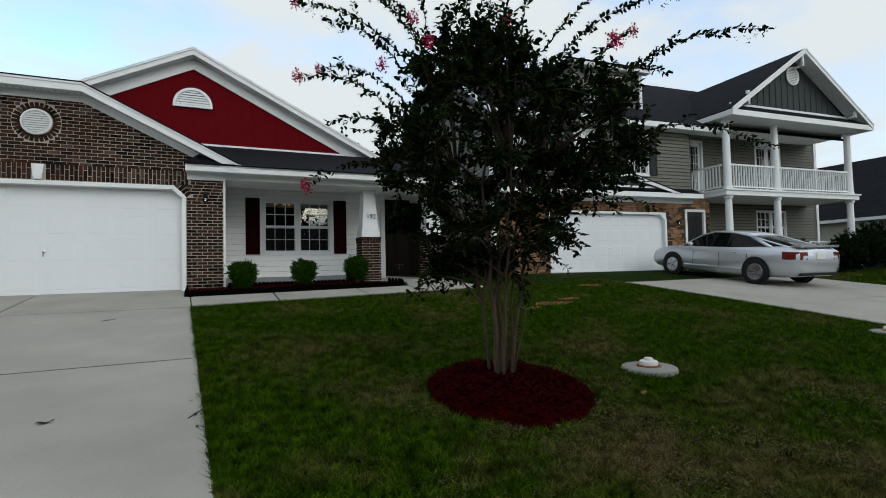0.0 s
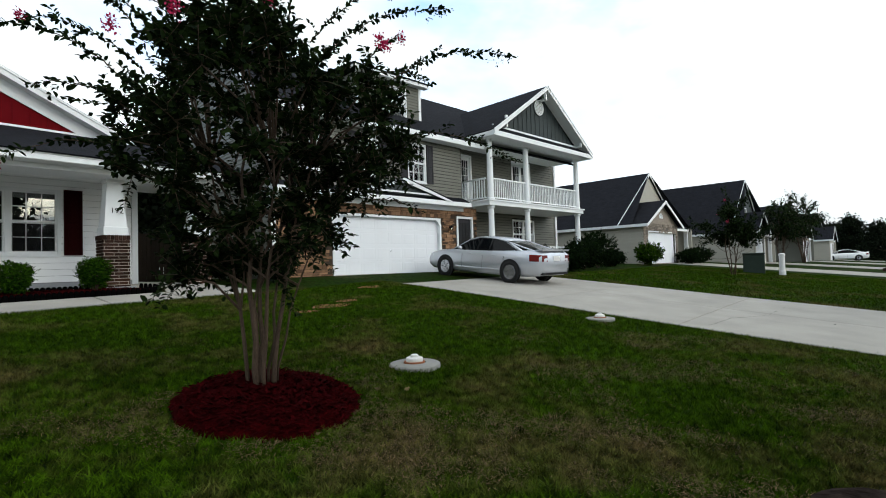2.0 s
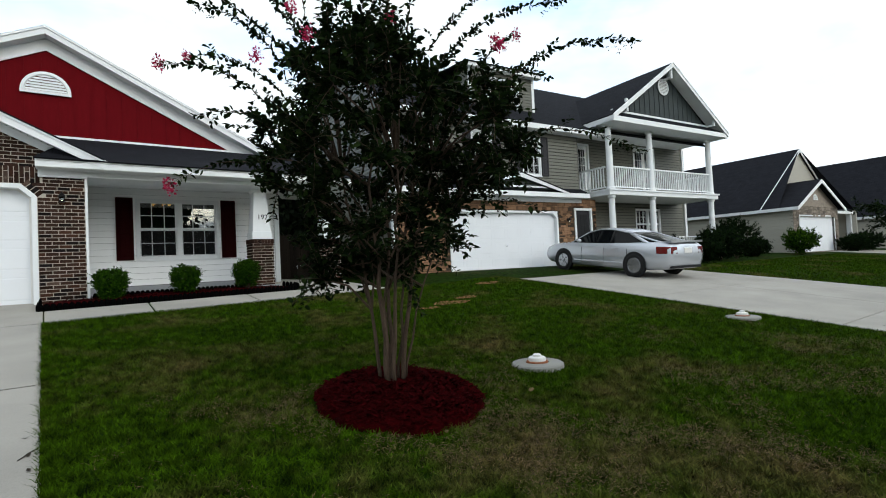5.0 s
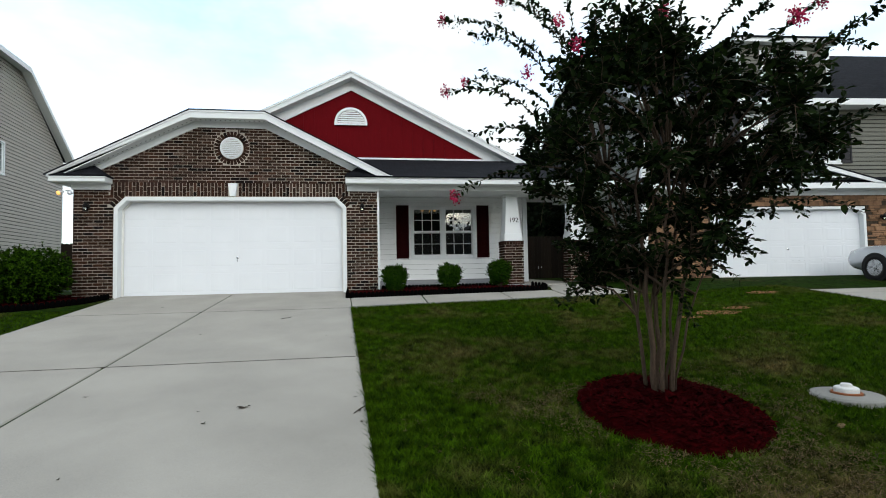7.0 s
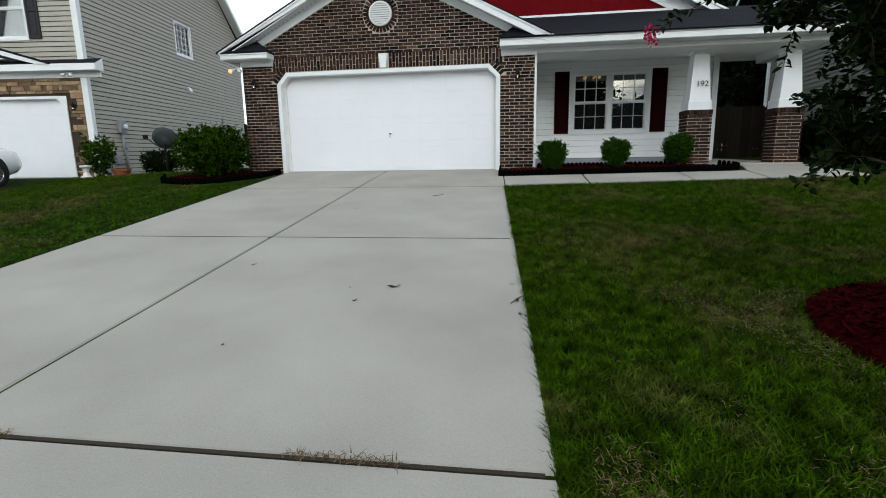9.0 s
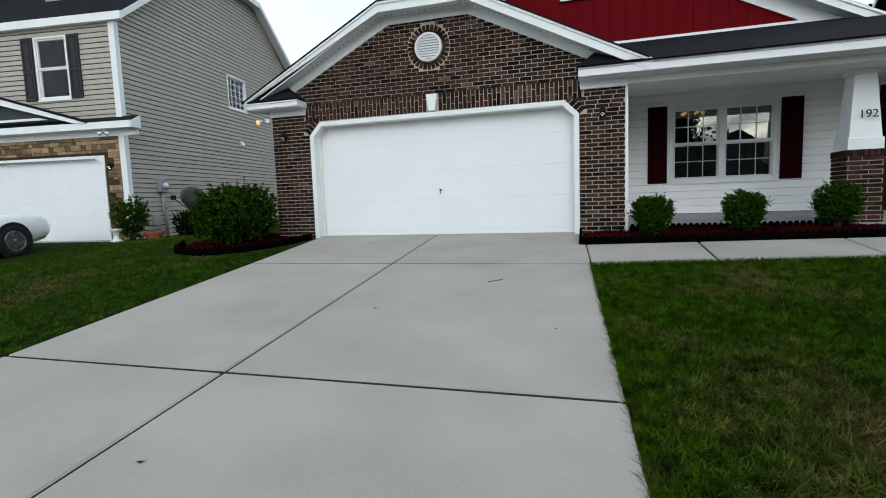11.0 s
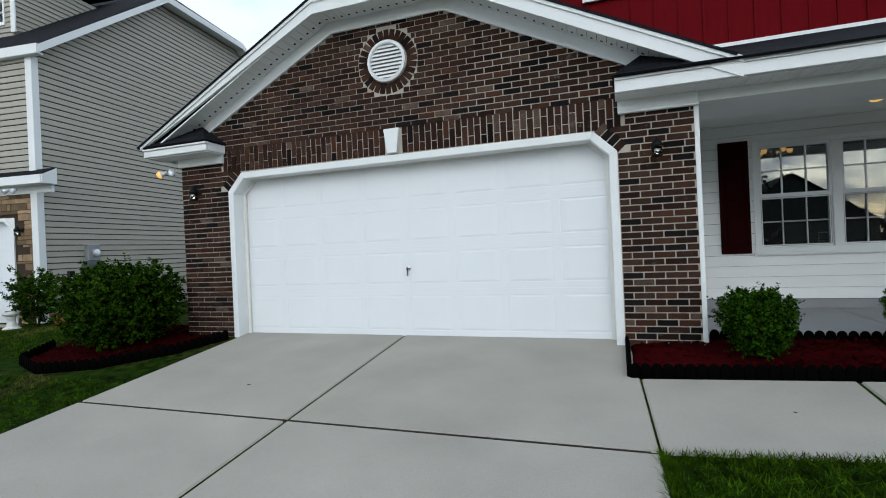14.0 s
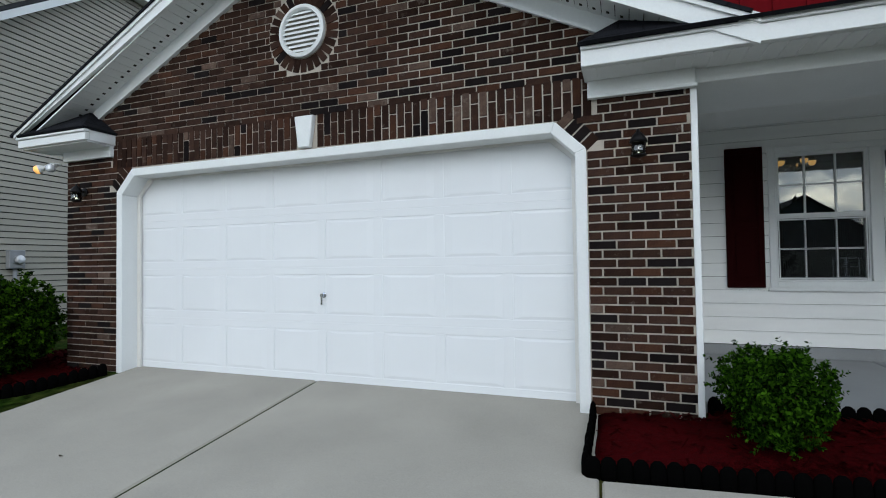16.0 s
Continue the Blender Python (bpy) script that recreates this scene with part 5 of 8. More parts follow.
        prism(bm, [(0.02, v0, z0 - 0.15), (0.02, v1, z1 - 0.15), (0.298, v1, z1 - 0.15), (0.298, v0, z0 - 0.15)], (0, 0, 0.02))
        part("rake_soffit", bm, "white", h)
    bm = bmesh.new()
    box(bm, -10.3, -ov - 0.035, ez - 0.48, 0.32, -ov, ez - 0.29)
    part("fascia", bm, "white", h)
    bm = bmesh.new()
    box(bm, -10.3, -ov + 0.002, ez - 0.48, 0.30, 0.0, ez - 0.45)
    part("soffit", bm, "white", h)
    dormer(h, -3.15, -2.0, 1.25, 6.62, 8.2, 2.6, "vinyl_tan")
    dormer(h, -7.5, -6.3, 1.25, 6.62, 8.2, 2.6, "vinyl_tan")
    # services on the side wall
    m = thing("electric_meter", "grey electric meter box with conduit, on the tan siding", "meter", (-6.04, 1.31, 0), 7.0)
    bm = bmesh.new()
    box(bm, 0.02, 0.95, 1.15, 0.13, 1.25, 1.52)
    part("meter_box", bm, "meter_grey", m, bevel=0.01)
    bm = bmesh.new()
    lathe(bm, [(0.0, 0.09), (0.07, 0.085), (0.085, 0.06), (0.085, 0.0)], 16, pose(0.13, 1.12, 1.33, 0, 90, 0))
    part("meter_dial", bm, "lamp_clear", m, "round glass meter dial", smooth=True)
    bm = bmesh.new()
    tube(bm, [(0.06, 1.1, 1.15), (0.06, 1.1, 0.7), (0.07, 1.16, 0.55), (0.07, 1.16, -0.1)], 0.035, 10)
    tube(bm, [(0.06, 1.22, 0.9), (0.06, 1.22, -0.1)], 0.02, 8)
    part("conduit", bm, "meter_grey", m, smooth=True)
    for (a, b, c, d) in ((0.68, 0.92, 0.25, 0.55), (1.14, 1.30, 0.72, 0.86)):
        bm = bmesh.new()
        box(bm, 0.02, a, c, 0.11, b, d)
        part("junction_box", bm, "meter_grey", m, bevel=0.01)
    v = thing("wall_vent", "small white vent hood on the tan siding", "vent", (-6.04, 1.31, 0), 7.0)
    bm = bmesh.new()
    prism(bm, [(0.02, 5.25, 2.83), (0.02, 5.25, 3.0), (0.10, 5.25, 2.90), (0.12, 5.25, 2.83)], (0, 0.17, 0))
    part("hood", bm, "white", v)
    q = Matrix.Rotation(radians(7), 4, "Z")
    p = Vector((-6.04, 1.31, 0)) + q @ Vector((-0.37, -0.05, 1.78))
    wall_lantern(p, 7.0, "black wall lantern, unlit, on the ledge-stone pier")
    p = Vector((-6.04, 1.31, 0)) + q @ Vector((-0.25, -0.25, 2.62))
    flood = thing("floodlight", "twin-bulb floodlight under the skirt roof", "floodlight", p, 7.0)
    for sx in (-0.08, 0.08):
        bm = bmesh.new()
        lathe(bm, [(0.0, -0.02), (0.03, -0.02), (0.035, 0.04), (0.055, 0.10), (0.0, 0.09)], 12, pose(sx, -0.05, 0, 120, 0, 20 if sx > 0 else -20))
        part("lamp_head", bm, "lamp_clear", flood, smooth=True)


def build_right_house():
    h = thing("house", "two-storey grey-green house with balcony porch and ledge-stone garage", "house", (20.53, 1.12, 0.08), -4.5)
    rng = random.Random(17)
    f = lambda u, z, d: Vector((u, -d, z))
    g = lambda u, z, d: Vector((u, 1.3 - d, z))
    garage = (-4.9, 0.05, -0.1, 2.12)
    entry = (0.95, 1.94, -0.1, 2.26)
    stone_wall(h, f, (-6.9, 2.18, -0.4, 2.62), [garage, entry], "stone", rng)
    bm = bmesh.new()
    o = [(-4.9, -0.05), (-4.9, 1.88), (-4.68, 2.12), (-0.17, 2.12), (0.05, 1.88), (0.05, -0.05)]
    i_ = [(-4.82, -0.05), (-4.82, 1.85), (-4.64, 2.04), (-0.21, 2.04), (-0.03, 1.85), (-0.03, -0.05)]
    for (a, b), (c, d) in zip(zip(o, o[1:]), zip(i_, i_[1:])):
        prism(bm, [(a[0], -0.04, a[1]), (b[0], -0.04, b[1]), (d[0], -0.04, d[1]), (c[0], -0.04, c[1])], (0, 0.2, 0))
    for sx in (-1, 1):
        cx = -2.425 + sx * 2.475
        prism(bm, [(cx, -0.012, 1.88), (cx - sx * 0.22, -0.012, 2.12), (cx, -0.012, 2.12)], (0, 0.1, 0))
    part("garage_trim", bm, "white", h)
    gd = garage_door(h, lambda u, z, d: f(u, z, d - 0.12), -4.88, 0.03, -0.03, 2.08)
    bm = bmesh.new()
    lathe(bm, [(0.03, 0), (0.03, 0.01), (0.012, 0.015), (0.012, 0.04), (0.0, 0.04)], 10, pose(-2.4, 0.12, 0.85, 90, 0, 0))
    part("door_handle", bm, "chrome", gd)
    pent_roof(h, -7.1, 1.4, 0.0, 2.78, 0.45, -2.15, 0.72, 2.5)
    wins = [(-1.58, -0.66, 3.45, 4.95), (-3.85, -2.95, 3.45, 4.95), (-6.2, -5.3, 3.45, 4.95)]
    up = wall_panel("upper_wall", (-6.9, 1.35, 2.62, 5.5), wins, f, 0.15, "gap_shade", h)
    siding(up, [(-6.85, 2.85), (1.3, 2.85), (1.3, 5.45), (-6.85, 5.45)], f, 0.13, "vinyl_grey", wins)
    for w in wins:
        window(h, f, *w, cols=3, rows=2, dress="curtain", frame_w=0.05)
        shutter(h, lambda u, z, d: f(u, z, d + 0.02), w[0] - 0.36, w[0] - 0.03, w[2], w[3], "black_shutter")
        shutter(h, lambda u, z, d: f(u, z, d + 0.02), w[1] + 0.03, w[1] + 0.36, w[2], w[3], "black_shutter")
    # recessed wall behind the porch
    lower = [(6.35, 8.2, 1.0, 2.48)]
    upper = [(2.6, 3.4, 3.0, 5.30), (6.4, 8.0, 3.0, 5.45)]
    rw = wall_panel("porch_wall", (1.35, 10.25, -0.4, 5.95), lower + upper, g, 0.15, "gap_shade", h)
    siding(rw, [(1.37, -0.2), (10.15, -0.2), (10.15, 5.95), (1.37, 5.95)], g, 0.13, "vinyl_grey", lower + upper)
    window(h, g, *lower[0], cols=3, rows=2, units=2, dress="curtain", frame_w=0.06)
    for k, w in enumerate((entry, upper[0], upper[1])):
        e = g if k else f
        d = new("door")
        d.parent = h
        bm = bmesh.new()
        for a, b, c, top in ((w[0], w[0] + 0.09, w[2], w[3]), (w[1] - 0.09, w[1], w[2], w[3]), (w[0] + 0.09, w[1] - 0.09, w[3] - 0.09, w[3])):
            bar(bm, e, a, b, c, top, -0.1, 0.035)
        part("door_frame", bm, "white", d)
        n = 2 if k == 2 else 1
        dw = (w[1] - w[0] - 0.18) / n
        for j in range(n):
            a = w[0] + 0.09 + dw * j
            bm = bmesh.new()
            bar(bm, e, a, a + dw, w[2], w[3] - 0.09, -0.08, -0.045)
            part("door_leaf", bm, "white" if k else "black_shutter", d)
            bm = bmesh.new()
            bar(bm, e, a + 0.12, a + dw - 0.12, w[2] + (0.3 if k else 1.0), w[3] - 0.25, -0.045, -0.04)
            part("pane", bm, "black_plastic" if not k else "car_glass", d)
            bars = []
            for q in (1, 2):
                uu = a + 0.12 + (dw - 0.24) * q / 3
                bars.append(bmesh.new())
                bar(bars[-1], e, uu - 0.01, uu + 0.01, w[2] + (0.3 if k else 1.0), w[3] - 0.25, -0.04, -0.03)
            for q in range(1, 5):
                zz = w[2] + (0.3 if k else 1.0) + (w[3] - 0.25 - w[2] - (0.3 if k else 1.0)) * q / 5
                bars.append(bmesh.new())
                bar(bars[-1], e, a + 0.12, a + dw - 0.12, zz - 0.01, zz + 0.01, -0.041, -0.031)
            for bm in bars:
                part("glazing_bar", bm, "white" if k else "black_plastic", d)
    bm = bmesh.new()
    box(bm, 1.33, 0.16, 2.62, 1.48, 1.3, 5.5)
    box(bm, 2.03, 0.16, -0.4, 2.17, 1.3, 2.72)
    box(bm, -6.9, 0.0, -0.4, -6.75, 7.05, 5.5)
    box(bm, -6.75, 6.90, -0.4, -4.5, 7.05, 5.5)
    box(bm, -4.65, 7.05, -0.4, -4.5, 11.0, 5.5)
    box(bm, 10.1, 1.3, -0.4, 10.25, 11.0, 5.9)
    box(bm, -4.5, 10.85, -0.4, 10.1, 11.0, 5.9)
    side = part("side_wall", bm, "vinyl_grey", h)
    s = lambda v, z, d: Vector((-6.9 - d, v, z))
    siding(side, [(0.0, -0.2), (7.05, -0.2), (7.05, 8.0), (3.8, 8.0), (0.0, 5.4)], s, 0.13, "vinyl_grey")
    bm = bmesh.new()
    prism(bm, [(-6.9, 0, 5.4), (-6.9, 7.05, 5.4), (-6.9, 7.05, 8.0), (-6.9, 3.8, 8.0)], (0.15, 0, 0))
    part("gable_wall", bm, "vinyl_grey", h)
    bm = bmesh.new()
    box(bm, 10.14, 1.22, -0.2, 10.30, 1.36, 5.9)
    part("corner_board", bm, "white", h)
    bm = bmesh.new()
    box(bm, -7.0, -0.05, -0.2, -6.86, 0.1, 5.4)
    part("corner_board", bm, "white", h)
    bm = bmesh.new()
    box(bm, -6.99, 6.98, -0.2, -6.86, 7.09, 7.9)
    part("corner_board", bm, "white", h)
    # main roof
    bm = bmesh.new()
    roof_plane(bm, [(-7.2, -0.45, 5.3), (9.9, -0.45, 5.3), (9.0, 5.5, 9.3), (-5.6, 5.5, 9.3), (-7.2, 3.7, 8.1)])
    roof_plane(bm, [(-7.2, 11.45, 5.3), (9.9, 11.45, 5.3), (9.0, 5.5, 9.3), (-5.6, 5.5, 9.3), (-7.2, 7.3, 8.1)])
    roof_plane(bm, [(-7.2, 3.7, 8.1), (-7.2, 7.3, 8.1), (-5.6, 5.5, 9.3)])
    part("roof", bm, "shingle", h, "charcoal shingle roof")
    bm = bmesh.new()
    box(bm, -7.2, -0.49, 5.11, 2.3, -0.45, 5.3)
    part("fascia", bm, "white", h)
    bm = bmesh.new()
    box(bm, -7.2, -0.448, 5.11, 2.3, 0.0, 5.14)
    part("soffit", bm, "white", h)
    for (v0, z0), (v1, z1) in (((-0.45, 5.28), (3.7, 8.08)), ((3.7, 8.08), (7.3, 8.08)), ((7.3, 8.08), (11.45, 5.28))):
        bm = bmesh.new()
        prism(bm, [(-7.22, v0, z0), (-7.22, v1, z1), (-7.22, v1, z1 - 0.18), (-7.22, v0, z0 - 0.18)], (0.035, 0, 0))
        part("rake_fascia", bm, "white", h)
    dormer(h, -3.15, 0.0, 0.95, 5.95, 7.55, 2.6, "vinyl_grey")
    # porch: floor, balcony, columns, rails, gable
    v0 = -0.85
    bm = bmesh.new()
    box(bm, 2.1, v0, 2.72, 9.6, 1.28, 2.95)
    part("balcony_floor", bm, "white", h, "white balcony edge band", bevel=0.01)
    bm = bmesh.new()
    box(bm, 2.05, v0 - 0.05, 2.90, 9.65, 1.3, 2.96)
    part("balcony_deck", bm, "white", h)
    bm = bmesh.new()
    box(bm, 2.1, v0, -0.3, 9.6, 1.3, 0.06)
    part("porch_slab", bm, "concrete", h)
    bm = bmesh.new()
    box(bm, 2.1, v0, 5.53, 9.7, 1.3, 5.58)
    part("balcony_ceiling", bm, "vinyl_white", h)
    for u in (2.42, 4.98, 9.32):
        for z0, z1 in ((0.06, 2.72), (2.96, 5.55)):
            bm = bmesh.new()
            hh = z1 - z0
            lathe(bm, [(0.0, 0), (0.17, 0), (0.17, 0.07), (0.145, 0.10), (0.135, hh * 0.35), (0.115, hh - 0.14), (0.15, hh - 0.10), (0.16, hh - 0.07), (0.16, hh), (0.0, hh)], 20, pose(u, v0 + 0.2, z0))
            part("round_column", bm, "white", h, "round white column", smooth=False)
    rails = [((2.42, v0 + 0.2), (4.98, v0 + 0.2), 2.96), ((4.98, v0 + 0.2), (9.32, v0 + 0.2), 2.96), ((2.3, v0 + 0.25), (2.3, 1.25), 2.96), ((9.4, v0 + 0.25), (9.4, 1.25), 2.96), ((6.2, v0 + 0.2), (9.32, v0 + 0.2), 0.06)]
    bal = None
    for (a, b, z) in rails:
        r = new("railing")
        r.parent = h
        A, B = Vector((*a, 0)), Vector((*b, 0))
        L = (B - A).length
        m = Matrix.Translation((A.x, A.y, z)) @ Matrix.Rotation(math.atan2(B.y - A.y, B.x - A.x), 4, "Z")
        for z0, z1, w in ((0.90, 0.96, 0.045), (0.09, 0.14, 0.03)):
            bm = bmesh.new()
            box(bm, 0.1, -w, z0, L - 0.1, w, z1, m)
            part("rail", bm, "white", r)
        if bal is None:
            bm = bmesh.new()
            box(bm, -0.018, -0.018, 0.13, 0.018, 0.018, 0.91)
            fix(bm)
            bal = bpy.data.meshes.new("baluster")
            bm.to_mesh(bal)
            bm.free()
            bal.materials.append(M["white"])
        n = int((L - 0.25) / 0.125)
        for k in range(n):
            piece("baluster", bal, r, m @ pose(0.18 + k * (L - 0.3) / max(1, n - 1), 0, 0))
    uc, pk, ez = 5.88, 8.42, 5.86
    e0, e1 = 1.92, 9.80
    bm = bmesh.new()
    roof_plane(bm, [(uc, v0 - 0.55, pk), (uc, 5.0, pk), (e0, 5.0, ez - 0.1), (e0, v0 - 0.55, ez - 0.1)])
    roof_plane(bm, [(uc, v0 - 0.55, pk), (uc, 5.0, pk), (e1, 5.0, ez - 0.1), (e1, v0 - 0.55, ez - 0.1)])
    roof_plane(bm, [(e0, v0 - 0.5, ez - 0.12), (e1, v0 - 0.5, ez - 0.12), (e1 - 0.5, v0 - 0.02, ez + 0.22), (e0 + 0.5, v0 - 0.02, ez + 0.22)], 0.04)
    part("porch_gable_roof", bm, "shingle", h)
    bm = bmesh.new()
    for sx, e in ((-1, e0), (1, e1)):
        for y, hh, dz in ((v0 - 0.55, 0.2, 0.0), (v0 - 0.57, 0.06, 0.015)):
            prism(bm, [(uc, y, pk + dz), (e, y, ez - 0.1 + dz), (e, y, ez - 0.1 + dz - hh), (uc, y, pk + dz - hh)], (0, 0.04, 0))
        prism(bm, [(uc, v0 - 0.5, pk - 0.17), (e, v0 - 0.5, ez - 0.27), (e, v0, ez - 0.27), (uc, v0, pk - 0.17)], (0, 0, 0.02))
    box(bm, e0, v0 - 0.52, ez - 0.34, e1, v0 - 0.47, ez - 0.14)
    box(bm, e0, v0 - 0.47, ez - 0.34, e1, v0 + 0.4, ez - 0.30)
    box(bm, e0, v0 - 0.47, ez - 0.34, e0 + 0.04, 1.3, ez - 0.14)
    box(bm, e1 - 0.04, v0 - 0.47, ez - 0.34, e1, 1.3, ez - 0.14)
    box(bm, e0 + 0.5, v0 - 0.06, ez + 0.2, e1 - 0.5, v0, ez + 0.28)
    for sx in (-1, 0, 1):
        x = uc + sx * 3.0
        z = pk - 0.25 if sx == 0 else ez + 0.55
        box(bm, x - 0.05, v0 - 0.45, z - 0.35, x + 0.05, v0 - 0.36, z + 0.1)
        box(bm, x - 0.05, v0 - 0.45, z - 0.4, x + 0.05, v0, z - 0.32)
    part("porch_gable_trim", bm, "white", h)
    bm = bmesh.new()
    prism(bm, [(e0 + 0.5, v0, ez - 0.1), (e1 - 0.5, v0, ez - 0.1), (uc, v0, pk - 0.12)], (0, 0.1, 0))
    gw = part("porch_gable", bm, "slate_board", h, "slate-green board and batten gable")
    x = e0 + 1.0
    while x < e1 - 0.9:
        bm = bmesh.new()
        box(bm, x - 0.02, v0 - 0.022, ez + 0.25, x + 0.02, v0 + 0.002, pk - 0.2 - abs(x - uc) * 0.66)
        part("batten", bm, "slate_board", gw)
        x += 0.33
    round_vent(h, lambda u, z, d: Vector((u, v0 - 0.03 - d, z)), uc - 0.05, 7.50, 0.36)
    q = pose(20.53, 1.12, 0.08, 0, 0, -4.5)
    wall_lantern(q @ Vector((0.55, -0.04, 1.75)), -4.5, "black wall lantern, unlit, on ledge stone")
    wall_lantern(q @ Vector((2.6, 1.27, 1.95)), -4.5, "black wall lantern beside the porch door")


def build_far_house(x, y, width, depth, eave, ridge, body, front, label, rz, gar=(0.6, 3.4), porch=True, steep=0.0, pitch=0.75):
    """A distant one-storey house: garage gable to the street, side wall, porch posts, roof."""
    h = thing("house", label, "house", (x, y, ground_z(x, y)), rz)
    f = lambda u, z, d: Vector((u, -d, z))
    gw = gar[1] - gar[0]
    gx1 = gar[1] + 0.6
    op = (gar[0], gar[1], 0.0, 2.15)
    if front == "grey_stone":
        stone_wall(h, f, (0.0, gx1, -0.3, eave), [op], "grey_stone", random.Random(int(x)))
    else:
        w = wall_panel("front_wall", (0.0, gx1, -0.3, eave), [op], f, 0.15, front, h)
    garage_door(h, lambda u, z, d: f(u, z, d - 0.1), op[0], op[1], 0.02, 2.13, 4, 6)
    bm = bmesh.new()
    bar(bm, f, op[0] - 0.08, op[0], 0, 2.23, -0.1, 0.03)
    bar(bm, f, op[1], op[1] + 0.08, 0, 2.23, -0.1, 0.03)
    bar(bm, f, op[0], op[1], 2.15, 2.23, -0.1, 0.03)
    part("garage_trim", bm, "white", h)
    gp = eave + gx1 * 0.5 * pitch
    bm = bmesh.new()
    prism(bm, [(0, 0, eave), (gx1, 0, eave), (gx1 / 2, 0, gp)], (0, 0.15, 0))
    part("front_gable", bm, front, h)
    round_vent(h, f, gx1 / 2, eave + 0.45, 0.3, half=True)
    bm = bmesh.new()
    roof_plane(bm, [(gx1 / 2, -0.4, gp + 0.1), (gx1 / 2, depth * 0.5, gp + 0.1), (-0.3, depth * 0.5, eave - 0.1), (-0.3, -0.4, eave - 0.1)])
    roof_plane(bm, [(gx1 / 2, -0.4, gp + 0.1), (gx1 / 2, depth * 0.5, gp + 0.1), (gx1 + 0.3, depth * 0.5, eave - 0.1), (gx1 + 0.3, -0.4, eave - 0.1)])
    part("garage_roof", bm, "shingle", h)
    bm = bmesh.new()
    for e in (-0.3, gx1 + 0.3):
        prism(bm, [(gx1 / 2, -0.42, gp + 0.08), (e, -0.42, eave - 0.12), (e, -0.42, eave - 0.32), (gx1 / 2, -0.42, gp - 0.14)], (0, 0.04, 0))
    box(bm, -0.32, -0.4, eave - 0.28, -0.28, depth, eave - 0.1)
    box(bm, gx1, 0.6, eave - 0.28, width + 0.3, 0.65, eave - 0.1)
    part("trim", bm, "white", h)
    s = lambda v, z, d: Vector((-d, v, z))
    sw = wall_panel("side_wall", (0.0, depth, -0.3, eave), (), s, 0.15, body, h)
    siding(sw, [(0.0, -0.1), (depth, -0.1), (depth, eave), (0.0, eave)], s, 0.19, body)
    bm = bmesh.new()
    box(bm, gx1, 2.2, -0.3, width, 2.35, eave)
    box(bm, width - 0.15, 0.5, -0.3, width, depth, eave)
    box(bm, 0.15, depth - 0.15, -0.3, width - 0.15, depth, eave)
    part("back_wall", bm, body, h)
    bm = bmesh.new()
    rx = width * 0.5
    roof_plane(bm, [(-0.3, 0.6, eave - 0.1), (-0.3, depth + 0.3, eave - 0.1), (rx, depth + 0.3, ridge), (rx, 1.6, ridge)])
    roof_plane(bm, [(width + 0.3, 0.6, eave - 0.1), (width + 0.3, depth + 0.3, eave - 0.1), (rx, depth + 0.3, ridge), (rx, 1.6, ridge)])
    roof_plane(bm, [(-0.3, 0.6, eave - 0.1), (width + 0.3, 0.6, eave - 0.1), (width * 0.72, 1.62, eave + 0.9), (width * 0.28, 1.62, eave + 0.9)], 0.04)
    part("roof", bm, "shingle", h, "charcoal shingle roof")
    bm = bmesh.new()
    prism(bm, [(0.2, 1.72, eave), (width - 0.2, 1.72, eave), (rx, 1.72, ridge - 0.1)], (0, 0.12, 0))
    part("main_gable", bm, body if steep == 0 else "slate_board", h)
    bm = bmesh.new()
    for e in (-0.3, width + 0.3):
        prism(bm, [(rx, 1.56, ridge + 0.02), (e, 1.56, eave - 0.06), (e, 1.56, eave - 0.28), (rx, 1.56, ridge - 0.2)], (0, 0.04, 0))
    part("rake_trim", bm, "white", h)
    if steep:
        window(h, lambda u, z, d: Vector((u, 1.72 - d, z)), rx - 0.4, rx + 0.4, eave + 1.0, eave + 2.3, cols=2, rows=2)
    for u in (gx1 + 1.2, width - 0.2):
        bm = bmesh.new()
        box(bm, u - 0.14, 0.75, -0.2, u + 0.14, 1.03, eave - 0.1)
        part("porch_post", bm, "white", h)


